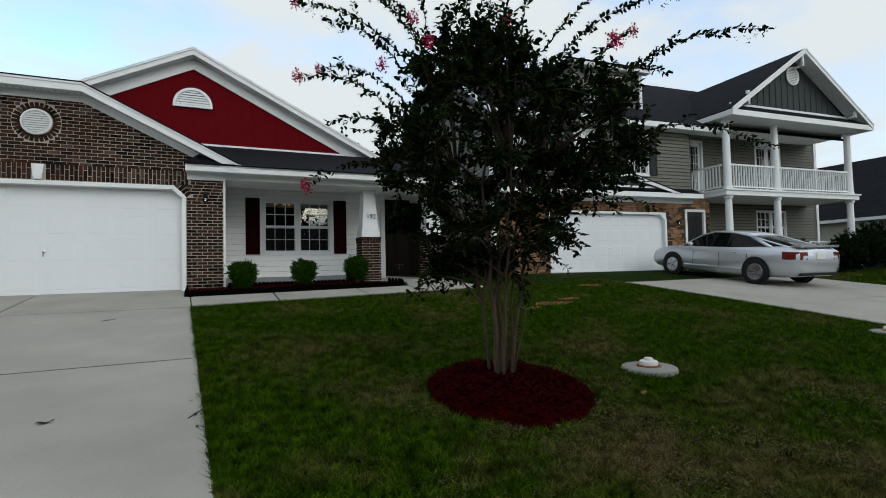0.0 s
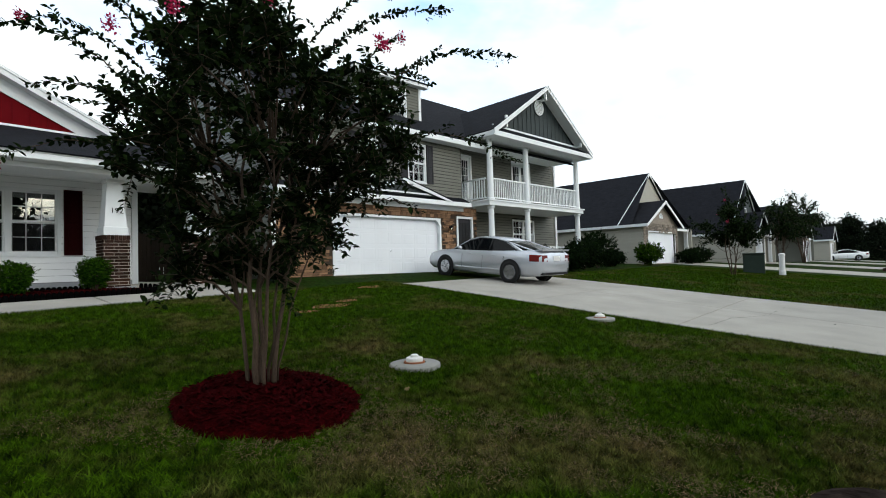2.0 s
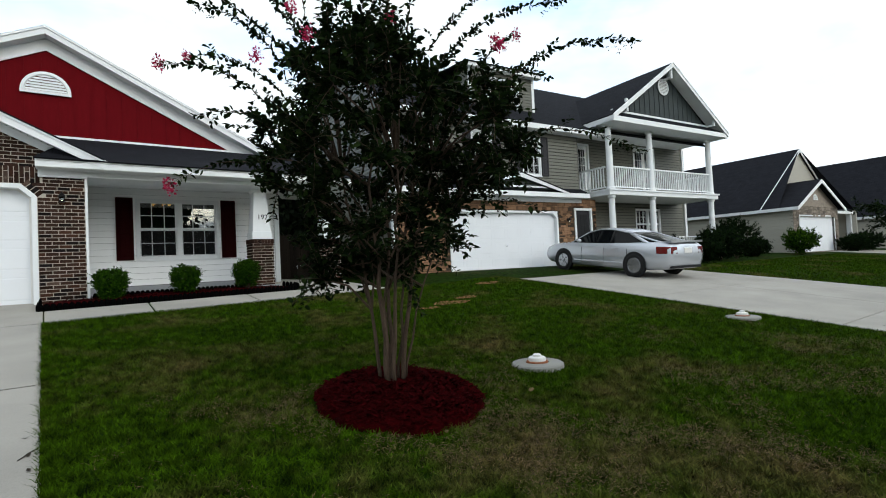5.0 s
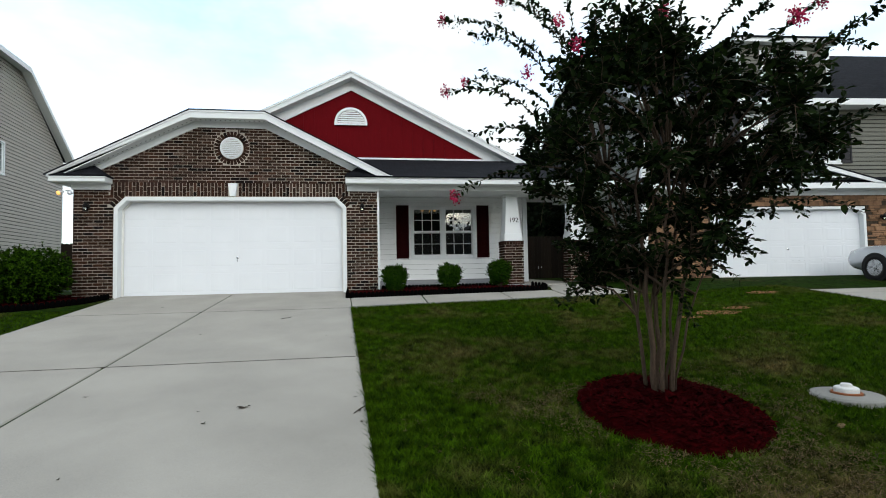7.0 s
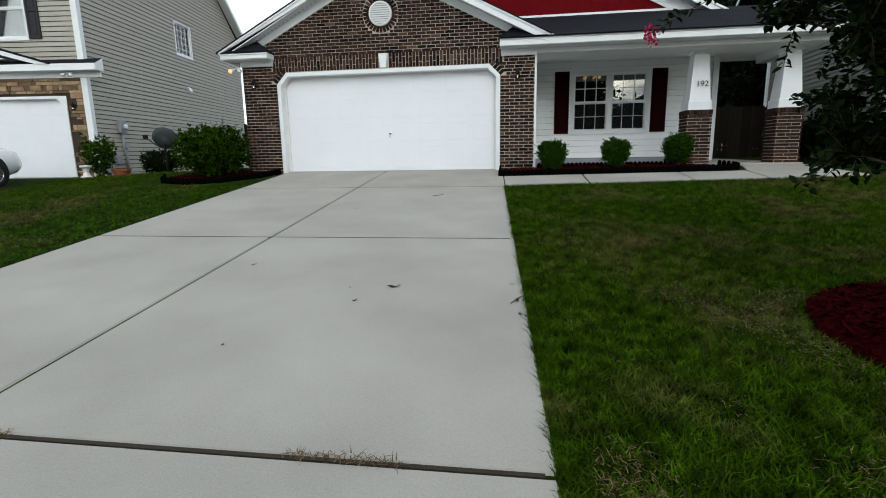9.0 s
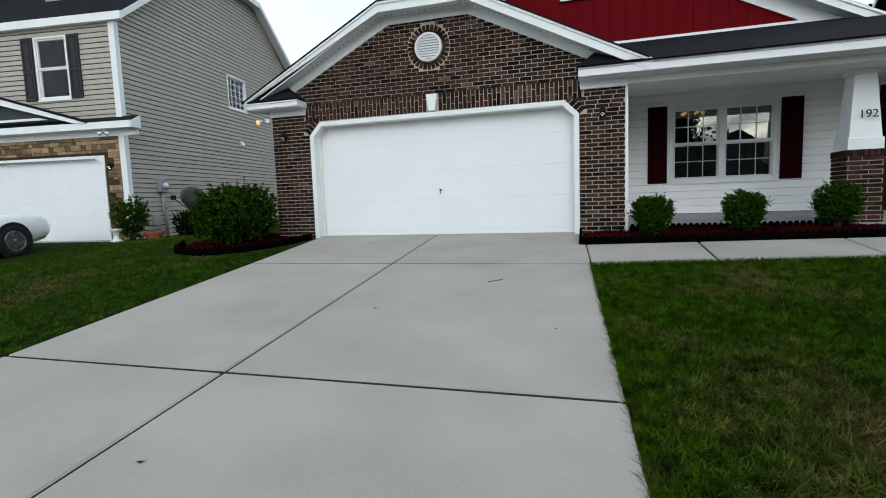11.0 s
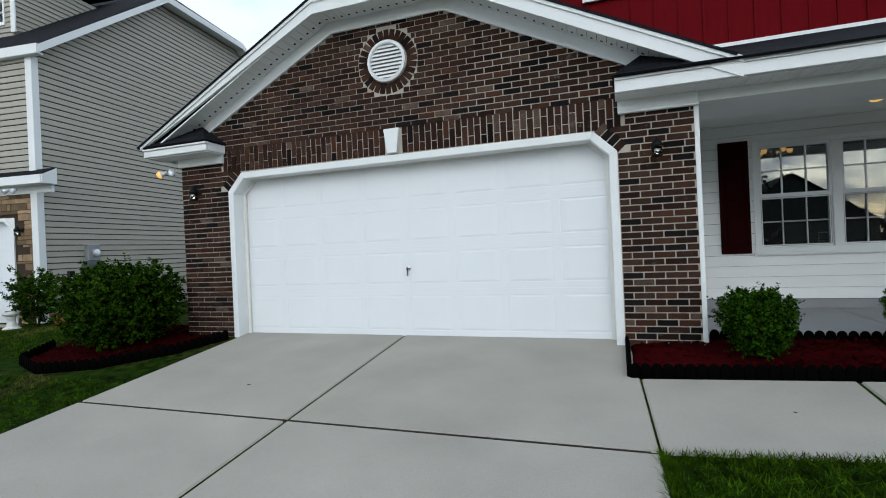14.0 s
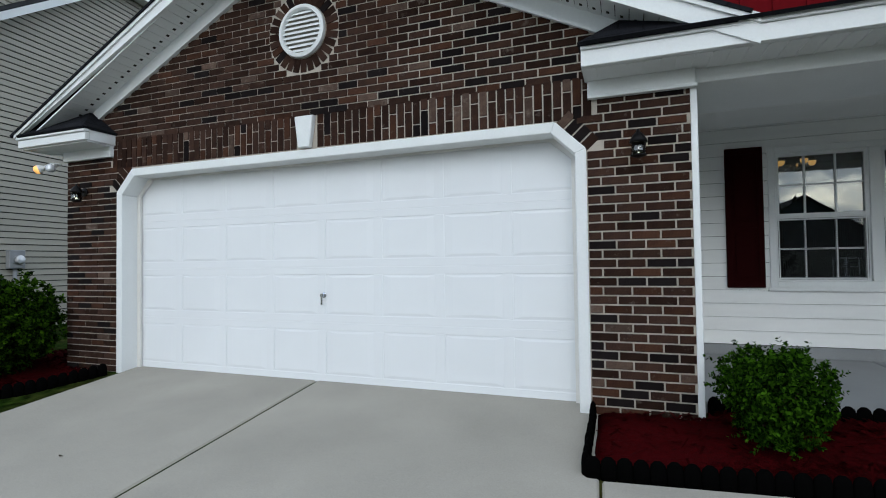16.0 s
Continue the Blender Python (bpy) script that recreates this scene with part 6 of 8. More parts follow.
# ---------------------------------------------------------------- vehicles
def car(label, category, at, rz, paint, kind="sedan", tilt=0.0):
    """Lofted body and cabin, wheels with tyres and rims, lamps, mirrors, handles. Nose towards +x."""
    c = thing("car", label, category, at, rz)
    c.matrix_world = pose(*at, 0, 0, rz) @ pose(0, 0, 0, 0, -tilt, 0)
    bw = .915 if kind == "sedan" else .893
    if kind == "sedan":
        st = [(-2.50, .46, .78, .66), (-2.46, .34, .94, .78), (-2.32, .26, 1.0, .85), (-2.0, .22, 1.02, .89), (-1.5, .20, 1.0, .91), (-.8, .19, .98, .915), (.2, .19, .965, .915), (1.0, .19, .945, .91), (1.6, .20, .91, .90), (2.05, .22, .85, .87), (2.30, .25, .77, .81), (2.44, .30, .68, .72), (2.50, .38, .58, .60)]
        gh = [(-2.1, 1.0, 1.03, .68, .62), (-1.6, .99, 1.15, .76, .60), (-1.05, .98, 1.29, .80, .60), (-.5, .96, 1.385, .82, .61), (.05, .95, 1.40, .83, .62), (.5, .93, 1.30, .83, .64), (1.25, .89, .92, .78, .74)]
        wheels, wr, ww = (-1.42, 1.40), 0.335, 0.22
    else:
        st = [(-2.42, .50, .94, .72), (-2.38, .40, 1.10, .82), (-2.2, .34, 1.13, .87), (-1.5, .32, 1.12, .89), (-.8, .31, 1.06, .895), (.2, .31, 1.04, .895), (.9, .31, 1.02, .89), (1.4, .32, 1.0, .88), (1.9, .34, .95, .85), (2.12, .38, .85, .78), (2.2, .46, .70, .68)]
        gh = [(-2.28, 1.09, 1.13, .76, .72), (-1.80, 1.09, 1.53, .79, .66), (-1.3, 1.08, 1.63, .82, .66), (-.4, 1.07, 1.65, .83, .67), (.2, 1.06, 1.61, .83, .67), (.55, 1.04, 1.42, .82, .68), (1.05, 1.0, 1.04, .78, .74)]
        wheels, wr, ww = (-1.22, 1.35), 0.355, 0.23
    bm = bmesh.new()
    rings = []
    for x, zb, zt, hw in st:
        half = [(0.0, zb), (hw * .82, zb), (hw * .97, zb + .10), (hw, zb + (zt - zb) * .5), (hw * .985, zt - .13), (hw * .93, zt - .04), (hw * .80, zt), (hw * .4, zt + .025), (0.0, zt + .03)]
        rings.append([(x, -y, z) for y, z in half] + [(x, y, z) for y, z in half[-2:0:-1]])
    loft(bm, rings)
    body = part("body", bm, paint, c, smooth=True)
    body.data.set_sharp_from_angle(angle=radians(50))
    bm = bmesh.new()
    rings = []
    for x, z0, z1, w0, w1 in gh:
        rings.append([(x, -w0, z0 - .03), (x, -w1, z1 - .02), (x, -w1 * .6, z1 + .005), (x, w1 * .6, z1 + .005), (x, w1, z1 - .02), (x, w0, z0 - .03)])
    loft(bm, rings)
    cab = part("cabin_glass", bm, "car_window", c, "dark tinted windows", smooth=True)
    cab.data.set_sharp_from_angle(angle=radians(30))
    bm = bmesh.new()
    mid = [s for s in gh if s[2] > gh[0][2] + .25]
    loft(bm, [[(x, -w1 - .01, z1 - .03), (x, -w1 * .6, z1 + .016), (x, 0, z1 + .024), (x, w1 * .6, z1 + .016), (x, w1 + .01, z1 - .03), (x, 0, z1 - .02)] for x, z0, z1, w0, w1 in mid])
    part("roof_panel", bm, paint, c, smooth=True)
    for s in (-1, 1):
        bm = bmesh.new()
        tube(bm, [(x, s * (w1 + .004), z1 - .025) for x, z0, z1, w0, w1 in gh], 0.026, 6)
        part("roof_rail", bm, paint, c, smooth=True)
        k = gh[len(gh) // 2]
        bm = bmesh.new()
        tube(bm, [(k[0] + .02, s * (k[3] - .005), k[1] - .02), (k[0] + .02, s * (k[4] + .006), k[2] - .05)], 0.028, 6)
        part("pillar", bm, "black_plastic", c, smooth=True)
        a, b = (gh[1], gh[2]) if kind == "sedan" else (gh[2], gh[2])
        bm = bmesh.new()
        tube(bm, [(a[0] - .12, s * (a[3] - .012), a[1]), (b[0] - .02, s * (b[4] - .004), b[2] - .05)], 0.05, 6)
        part("pillar", bm, paint, c, smooth=True)
        bm = bmesh.new()
        lathe(bm, [(0, -.09), (.06, -.08), (.075, 0), (.06, .07), (0, .08)], 10, pose(gh[-2][0] + (.22 if kind == "sedan" else .85), s * (gh[-2][3] + .09), gh[-2][1] + .07, 0, 90, 0) @ Matrix.Diagonal((.85, 1.1, .7, 1)))
        part("mirror", bm, paint if kind == "sedan" else "black_plastic", c, smooth=True)
        for hx in ((-.75, .25) if kind == "sedan" else (-.95, .1)):
            bm = bmesh.new()
            zz = .82 if kind == "sedan" else .93
            tube(bm, [(hx - .1, s * (bw - .01), zz), (hx - .08, s * (bw + .02), zz), (hx + .08, s * (bw + .02), zz), (hx + .1, s * (bw - .01), zz)], 0.012, 6)
            part("door_handle", bm, paint if kind == "sedan" else "black_plastic", c)
        for sx in ((.62, -.28, -1.15) if kind == "sedan" else (.55, -.45, -1.3)):
            bm = bmesh.new()
            box(bm, sx - .005, s * (bw - .012) - .012, .36, sx + .005, s * (bw - .012) + .012, .80)
            part("door_seam", bm, "black_plastic", c)
        bm = bmesh.new()
        zt = .34 if kind == "sedan" else .50
        box(bm, -.98, s * .895 - .022, zt, .95, s * .895 + .022, zt + .06)
        part("side_trim", bm, paint, c, bevel=.015)
        if kind != "sedan":
            for wx in wheels:
                bm = bmesh.new()
                arc = [(wx + .46 * math.cos(q), s * .895, wr + .46 * math.sin(q)) for q in [math.pi * j / 14 for j in range(15)]]
                tube(bm, arc, .035, 8)
                part("wheel_flare", bm, paint, c, smooth=True)
        # lamps
        bm = bmesh.new()
        xr = st[1][0]
        w = st[1][3]
        if kind == "suv":
            xr, w = xr + .02, w - .10
        plan = [(xr - .045, s * (w - .30)), (xr - .03, s * (w - .06)), (xr + .06, s * (w + .03)), (xr + .16, s * (w + .085)), (xr + .34, s * (w + .115)), (xr + .34, s * (w - .05)), (xr + .05, s * (w - .30))]
        prism(bm, [(x, y, .70 if kind == "sedan" else .80) for x, y in plan], (.015, 0, .20))
        part("tail_lamp", bm, "tail_red", c, "dark red tail lamp", bevel=.01)
        bm = bmesh.new()
        xf = st[-2][0]
        prism(bm, [(xf - .03, s * .42, .56), (xf - .05, s * .44, .68), (xf - .30, s * .80, .74), (xf - .42, s * .86, .68), (xf - .16, s * .74, .56)], (0.05, 0, .02))
        part("headlight", bm, "lamp_clear", c, "clear headlight")
    bm = bmesh.new()
    box(bm, st[0][0] - .012, -.17, .72, st[0][0] + .02, .17, .87)
    part("licence_plate", bm, "pvc", c, bevel=.005)
    bm = bmesh.new()
    box(bm, st[1][0] - .03, -.68, .30, st[1][0] + .1, .68, .37)
    part("bumper_strip", bm, "black_plastic", c, bevel=.01)
    if kind == "sedan":
        bm = bmesh.new()
        loft(bm, [[(-2.46, y, 1.015), (-2.20, y, 1.03), (-2.22, y, 1.055), (-2.48, y, 1.075)] for y in (-.72, 0, .72)])
        part("spoiler", bm, paint, c)
    for wx in wheels:
        for s in (-1, 1):
            bm = bmesh.new()
            lathe(bm, [(0.0, 0), (wr + .055, 0), (wr + .055, .02), (0.0, .02)], 24, pose(wx, s * .915, wr + .01, 90 * s, 0, 0) @ pose(0, 0, -.012))
            part("wheel_arch", bm, "black_plastic", c)
            w = new("wheel")
            w.parent = c
            m = pose(wx, s * .90, wr, -90 * s, 0, 0)
            bm = bmesh.new()
            lathe(bm, [(wr * .66, -.16), (wr * .9, -.18), (wr, -.12), (wr, .0), (wr * .95, .04), (wr * .70, .045), (wr * .66, .02)], 28, m)
            part("tyre", bm, "rubber", w, smooth=True)
            bm = bmesh.new()
            lathe(bm, [(wr * .70, .03), (wr * .66, .04), (wr * .62, .01), (wr * .60, -.02)], 24, m)
            for k in range(5):
                a = 2 * math.pi * k / 5
                box(bm, wr * .08, -.026, .0, wr * .66, .026, .03, m @ Matrix.Rotation(a, 4, "Z"))
            lathe(bm, [(0.0, .045), (wr * .15, .04), (wr * .17, .0), (0, -.02)], 12, m)
            part("rim", bm, "alloy", w)
            bm = bmesh.new()
            lathe(bm, [(0.0, -.05), (wr * .64, -.05), (wr * .64, -.03), (0.0, -.03)], 20, m)
            part("hub_disc", bm, "black_plastic", w)
    return c


# ---------------------------------------------------------------- plants
def leaf_quads(pos, dirs, ups, length, width):
    """Folded diamond leaves as an array of quads."""
    side = unit(np.cross(dirs, ups))
    nrm = np.cross(side, dirs)
    L, W = length[:, None], width[:, None]
    v = np.stack([pos, pos + dirs * L * .5 + side * W * .5 + nrm * W * .12, pos + dirs * L, pos + dirs * L * .5 - side * W * .5 + nrm * W * .12], axis=1)
    n = len(pos)
    return v.reshape(-1, 3), np.arange(n * 4).reshape(n, 4)


def oval_leaves(pos, dirs, ups, length, width):
    """Oval leaves: two halves folded along the midrib, with a slight droop at the tip."""
    side = unit(np.cross(dirs, ups))
    nrm = np.cross(side, dirs)
    L, W = length[:, None], width[:, None]
    c = lambda along, out, lift: pos + dirs * L * along + side * W * out + nrm * W * lift
    v = np.stack([c(0, 0, 0), c(.28, .46, .14), c(.68, .40, .12), c(1, 0, -.12), c(.68, -.40, .12), c(.28, -.46, .14)], axis=1)
    n = len(pos)
    return v.reshape(-1, 3), (np.arange(n)[:, None] * 6 + np.array([[0, 1, 2, 3], [0, 3, 4, 5]]).reshape(1, 8)).reshape(-1, 4)


def unit(a):
    return a / (np.linalg.norm(a, axis=-1, keepdims=True) + 1e-9)


def bush(name, label, at, r, n, leaf, material, seed, group="", boxy=0.0, stems=6, rag=0.16, foot=0.75):
    """A shrub of leafy sprigs: each sprig is a short shoot with leaves in pairs, longer shoots break the outline."""
    rng = np.random.RandomState(seed)
    t = thing(name, label, "shrub", at, rng.uniform(0, 360), group)
    per = 14
    m = max(40, n // per)
    d = unit(rng.normal(size=(m, 3)))
    if boxy:
        k = np.max(np.abs(d), axis=1, keepdims=True)
        d = d * (1 - boxy) + (d / k) * boxy * 0.85
    lobes = unit(rng.normal(size=(26, 3)))
    bump = np.max(unit(d) @ lobes.T, axis=1)
    rad = rng.uniform(0.12, 1.0, m) ** 0.42 * (0.74 + 0.30 * (bump - 0.7) / 0.3) * (1 + rng.normal(size=m) * rag * 0.5)
    base = d * rad[:, None] * np.array(r) * 0.90
    waist = foot + (1 - foot) * np.clip((base[:, 2] / r[2] + 1.0) / 1.1, 0, 1)
    base[:, :2] *= waist[:, None]
    base[:, 2] += r[2] * 1.02
    out = unit(d * np.array([1, 1, 0.8]) + rng.normal(size=(m, 3)) * 0.55 + np.array([0, 0, 0.55]))
    shoot = leaf * rng.uniform(1.4, 2.6, m) * np.where(rng.uniform(size=m) < 0.10, 1.9, 1.0)
    s = (np.arange(per) // 2 + 0.5) / (per / 2)
    flip = np.where(np.arange(per) % 2, -1.0, 1.0)
    cross = unit(np.cross(out, rng.normal(size=(m, 3))))
    cross2 = np.cross(out, cross)
    turn = (np.arange(per) // 2 % 2)[None, :, None]
    side = (cross[:, None, :] * (1 - turn) + cross2[:, None, :] * turn) * flip[None, :, None]
    pos = base[:, None, :] + out[:, None, :] * (s[None, :, None] * shoot[:, None, None])
    dirs = unit(side + out[:, None, :] * 0.7 + rng.normal(size=(m, per, 3)) * 0.3)
    ups = unit(out[:, None, :] + rng.normal(size=(m, per, 3)) * 0.35)
    size = leaf * rng.uniform(.7, 1.25, (m, per)) * (1.1 - .45 * s[None, :])
    pos = pos.reshape(-1, 3)
    pos[:, 2] = np.maximum(pos[:, 2], 0.02)
    size = size.reshape(-1)
    v, f = oval_leaves(pos, dirs.reshape(-1, 3), ups.reshape(-1, 3), size, size * .58)
    arrays("foliage", v, f, material, t)
    bm = bmesh.new()
    for k in range(stems):
        a = rng.uniform(0, 6.28)
        e = Vector((math.cos(a) * r[0] * .6, math.sin(a) * r[1] * .6, r[2] * 1.3))
        tube(bm, [(math.cos(a) * .03, math.sin(a) * .03, -.03), e * .5 + Vector((0, 0, .02)), e], [.014, .010, .004], 5)
    part("woody_base", bm, "bark", t)
    return t


def myrtle(at, label, seed, yaw):
    """The crape myrtle in the front lawn: a vase of bare stems, limbs to leafy clumps with gaps between, long arching shoots, blooms.
    Places below are (across, depth, height) in metres about its foot; yaw turns them into the world."""
    rng = np.random.RandomState(seed)
    t = thing("tree", label, "tree", at, yaw)
    V3 = lambda p: Vector(p)
    stems = [(-.115, .02, -.42, .10, .85), (-.045, -.05, -.14, .0, 1.3), (.0, -.02, .0, .22, 1.1), (.025, -.05, .14, -.15, .9), (.095, .0, .46, .05, 1.05), (.115, .05, .74, .30, .5), (-.01, .08, -.30, .45, .6), (.055, .03, .26, .35, .7)]
    tips, axes = [], []
    for x, y, ex, ey, w in stems:
        bm = bmesh.new()
        top = rng.uniform(1.75, 2.15)
        path, rad = [], []
        for k in range(9):
            q = k / 8
            bend = q ** 1.6
            path.append(V3((x + (ex - x) * bend + rng.normal() * .012, y + (ey - y) * bend + rng.normal() * .012, -.06 + (top + .06) * q)))
            rad.append(.024 * w * (1 - .62 * q))
        tube(bm, path, rad, 8)
        part("stem", bm, "bark", t, "smooth peeling grey-brown stem", smooth=True)
        axes.append(path)
    # leafy clumps: a rounded crown, fuller to one side, thin below
    centres = []
    profile = [(.98, .42, -.25), (1.25, .72, -.05), (1.6, .95, .05), (2.0, 1.12, .08), (2.4, 1.22, .08), (2.75, .96, -.02), (3.05, .62, -.12), (3.36, .32, -.15)]
    tries = 0
    while len(centres) < 112 and tries < 4000:
        tries += 1
        z = rng.uniform(1.0, 3.36)
        R = np.interp(z, [p[0] for p in profile], [p[1] for p in profile])
        mx = np.interp(z, [p[0] for p in profile], [p[2] for p in profile])
        a, q = rng.uniform(0, 6.28), R * rng.uniform(0, 1) ** .55
        c = np.array((mx + q * math.cos(a) * 1.05, q * math.sin(a) * .9, z))
        if z < 1.35 and rng.uniform() < .45:
            continue
        if all(np.linalg.norm(c - o) > .19 for o in centres):
            centres.append(c)
    twigs = []
    bm = bmesh.new()
    for c in centres:
        best = min(((abs((p - V3(c)).length - .55) + (0 if p.z < c[2] - .15 else 1.5), i, j) for i, path in enumerate(axes) for j, p in enumerate(path[3:], 3)), key=lambda q: q[0])
        p = axes[best[1]][best[2]]
        e = V3(c)
        mid = p.lerp(e, .5) + V3((0, 0, .06)) + V3(rng.normal(size=3) * .03)
        tube(bm, [p, p.lerp(mid, .6), mid, mid.lerp(e, .55), e], [.013, .011, .009, .007, .005], 5)
        grow = (e - mid).normalized()
        for k in range(rng.randint(10, 15)):
            d = (V3(unit(rng.normal(size=3))) + grow * .55 + V3((0, 0, .22))).normalized()
            o = e - grow * rng.uniform(0, .12)
            L = rng.uniform(.16, .36)
            pts = [o]
            for s in range(5):
                d = (d + V3(rng.normal(size=3) * .10) + V3((0, 0, -.05))).normalized()
                pts.append(pts[-1] + d * (L / 5))
            twigs.append((pts, .062))
            tube(bm, [pts[0], pts[2], pts[5]], [.004, .003, .0015], 3)
        tips.append(e)
    part("limb", bm, "bark", t, "thin bare limbs inside the crown")["kind"] = "stuff"
    # long shoots: start and end about the foot
    shoots = [((-.85, .1, 3.1), (-2.10, .2, 3.92)), ((-1.0, -.2, 2.6), (-1.95, -.1, 2.98)), ((-.95, .2, 2.8), (-1.92, .4, 3.28)), ((-.7, .0, 3.2), (-1.40, .2, 4.0)), ((-.85, -.1, 2.95), (-1.7, .0, 3.6)),
              ((-.6, -.2, 3.2), (-.75, -.3, 3.95)), ((-.3, .2, 3.3), (-.22, .3, 4.05)), ((-.05, .0, 3.3), (.02, -.1, 3.85)), ((.25, .1, 3.1), (.38, .1, 3.95)), ((.45, -.1, 3.05), (1.35, -.2, 3.66)),
              ((.55, .1, 3.0), (1.85, .1, 3.62)), ((.9, .1, 2.85), (1.35, .2, 3.35)), ((1.1, -.1, 2.7), (2.45, -.1, 3.12)), ((1.15, .0, 2.2), (2.4, -.2, 2.04)), ((.85, -.2, 1.6), (1.42, -.3, 1.5)),
              ((1.0, .2, 2.9), (1.75, .4, 2.95)), ((-.95, -.3, 2.0), (-1.72, -.45, 1.85)), ((-.7, .2, 3.25), (-1.15, .3, 4.0)), ((-1.0, -.2, 2.4), (-1.55, -.4, 2.42)), ((.1, -.5, 3.0), (.2, -1.0, 3.6)), ((.0, .6, 3.0), (-.1, 1.1, 3.6)),
              ((-.45, -.1, 1.1), (-.75, -.2, .92)), ((.35, -.1, 1.15), (.62, -.25, 1.02)), ((.15, .0, .95), (.30, -.1, .62))]
    ends = []
    for a, b in shoots:
        bm = bmesh.new()
        A, B = V3(a), V3(b)
        L = (B - A).length
        n = max(6, int(L / .045))
        pts = [A.lerp(B, k / n) + V3((0, 0, .13 * L * math.sin(math.pi * (k / n) ** .9))) + V3(rng.normal(size=3) * .006) for k in range(n + 1)]
        tube(bm, pts, [.006 * (1 - .75 * k / n) for k in range(n + 1)], 4)
        part("shoot", bm, "bark", t)
        twigs.append((pts, .056))
        ends.append(pts[-1])
        for k in range(int(L / .28)):
            o = pts[rng.randint(1, max(2, int(n * .75)))]
            d = ((B - A).normalized() + V3(rng.normal(size=3) * .6)).normalized()
            twigs.append(([o + d * (.04 * s) for s in range(5)], .05))
        if a[2] > 2.9 or b[0] > 2:
            for k in range(10):
                d = ((B - A).normalized() * .7 + V3(rng.normal(size=3) * .6)).normalized()
                twigs.append(([pts[-1] - (B - A) * (.03 * k / L) + d * (.03 * s) for s in range(3)], .022))
    P, D, U, S = [], [], [], []
    for pts, leaf in twigs:
        total = sum((q - p).length for p, q in zip(pts, pts[1:]))
        count = max(2, int(total / .025))
        for k in range(count):
            s = (k + .4) / count * (len(pts) - 1)
            i = min(int(s), len(pts) - 2)
            p = pts[i].lerp(pts[i + 1], s - i)
            d = (pts[i + 1] - pts[i]).normalized()
            w = d.cross(V3((0, 0, 1)) + V3(rng.normal(size=3) * .45)).normalized()
            for side in (-1, 1):
                if rng.uniform() < .10:
                    continue
                P.append(p + w * side * .004)
                D.append(w * side + d * .55 + V3(rng.normal(size=3) * .28))
                U.append(V3((0, 0, 1)) + V3(rng.normal(size=3) * .5))
                S.append(leaf * rng.uniform(.7, 1.25))
    P, D, U, S = np.array(P), unit(np.array(D)), unit(np.array(U)), np.array(S)
    v, f = oval_leaves(P, D, U, S, S * rng.uniform(.52, .66, len(S)))
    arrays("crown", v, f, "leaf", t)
    places = [ends[k] for k in (0, 1, 2, 3, 7, 11, 16)] + [V3(p) for p in ((-1.02, -.35, 2.95), (-.55, -.5, 3.05), (.12, -.45, 3.2), (1.05, -.3, 3.05), (-.75, -.2, 3.45), (1.15, -.1, 3.1))]
    for p in places:
        m = 90
        q = np.array(p) + rng.normal(size=(m, 3)) * np.array([.020, .020, .026])
        o = unit(q - np.array(p) + rng.normal(size=(m, 3)) * .02)
        v, f = leaf_quads(q, o, unit(rng.normal(size=(m, 3))), rng.uniform(.015, .03, m), rng.uniform(.015, .026, m))
        arrays("bloom", v, f, "flower", t)["kind"] = "stuff"
    return t


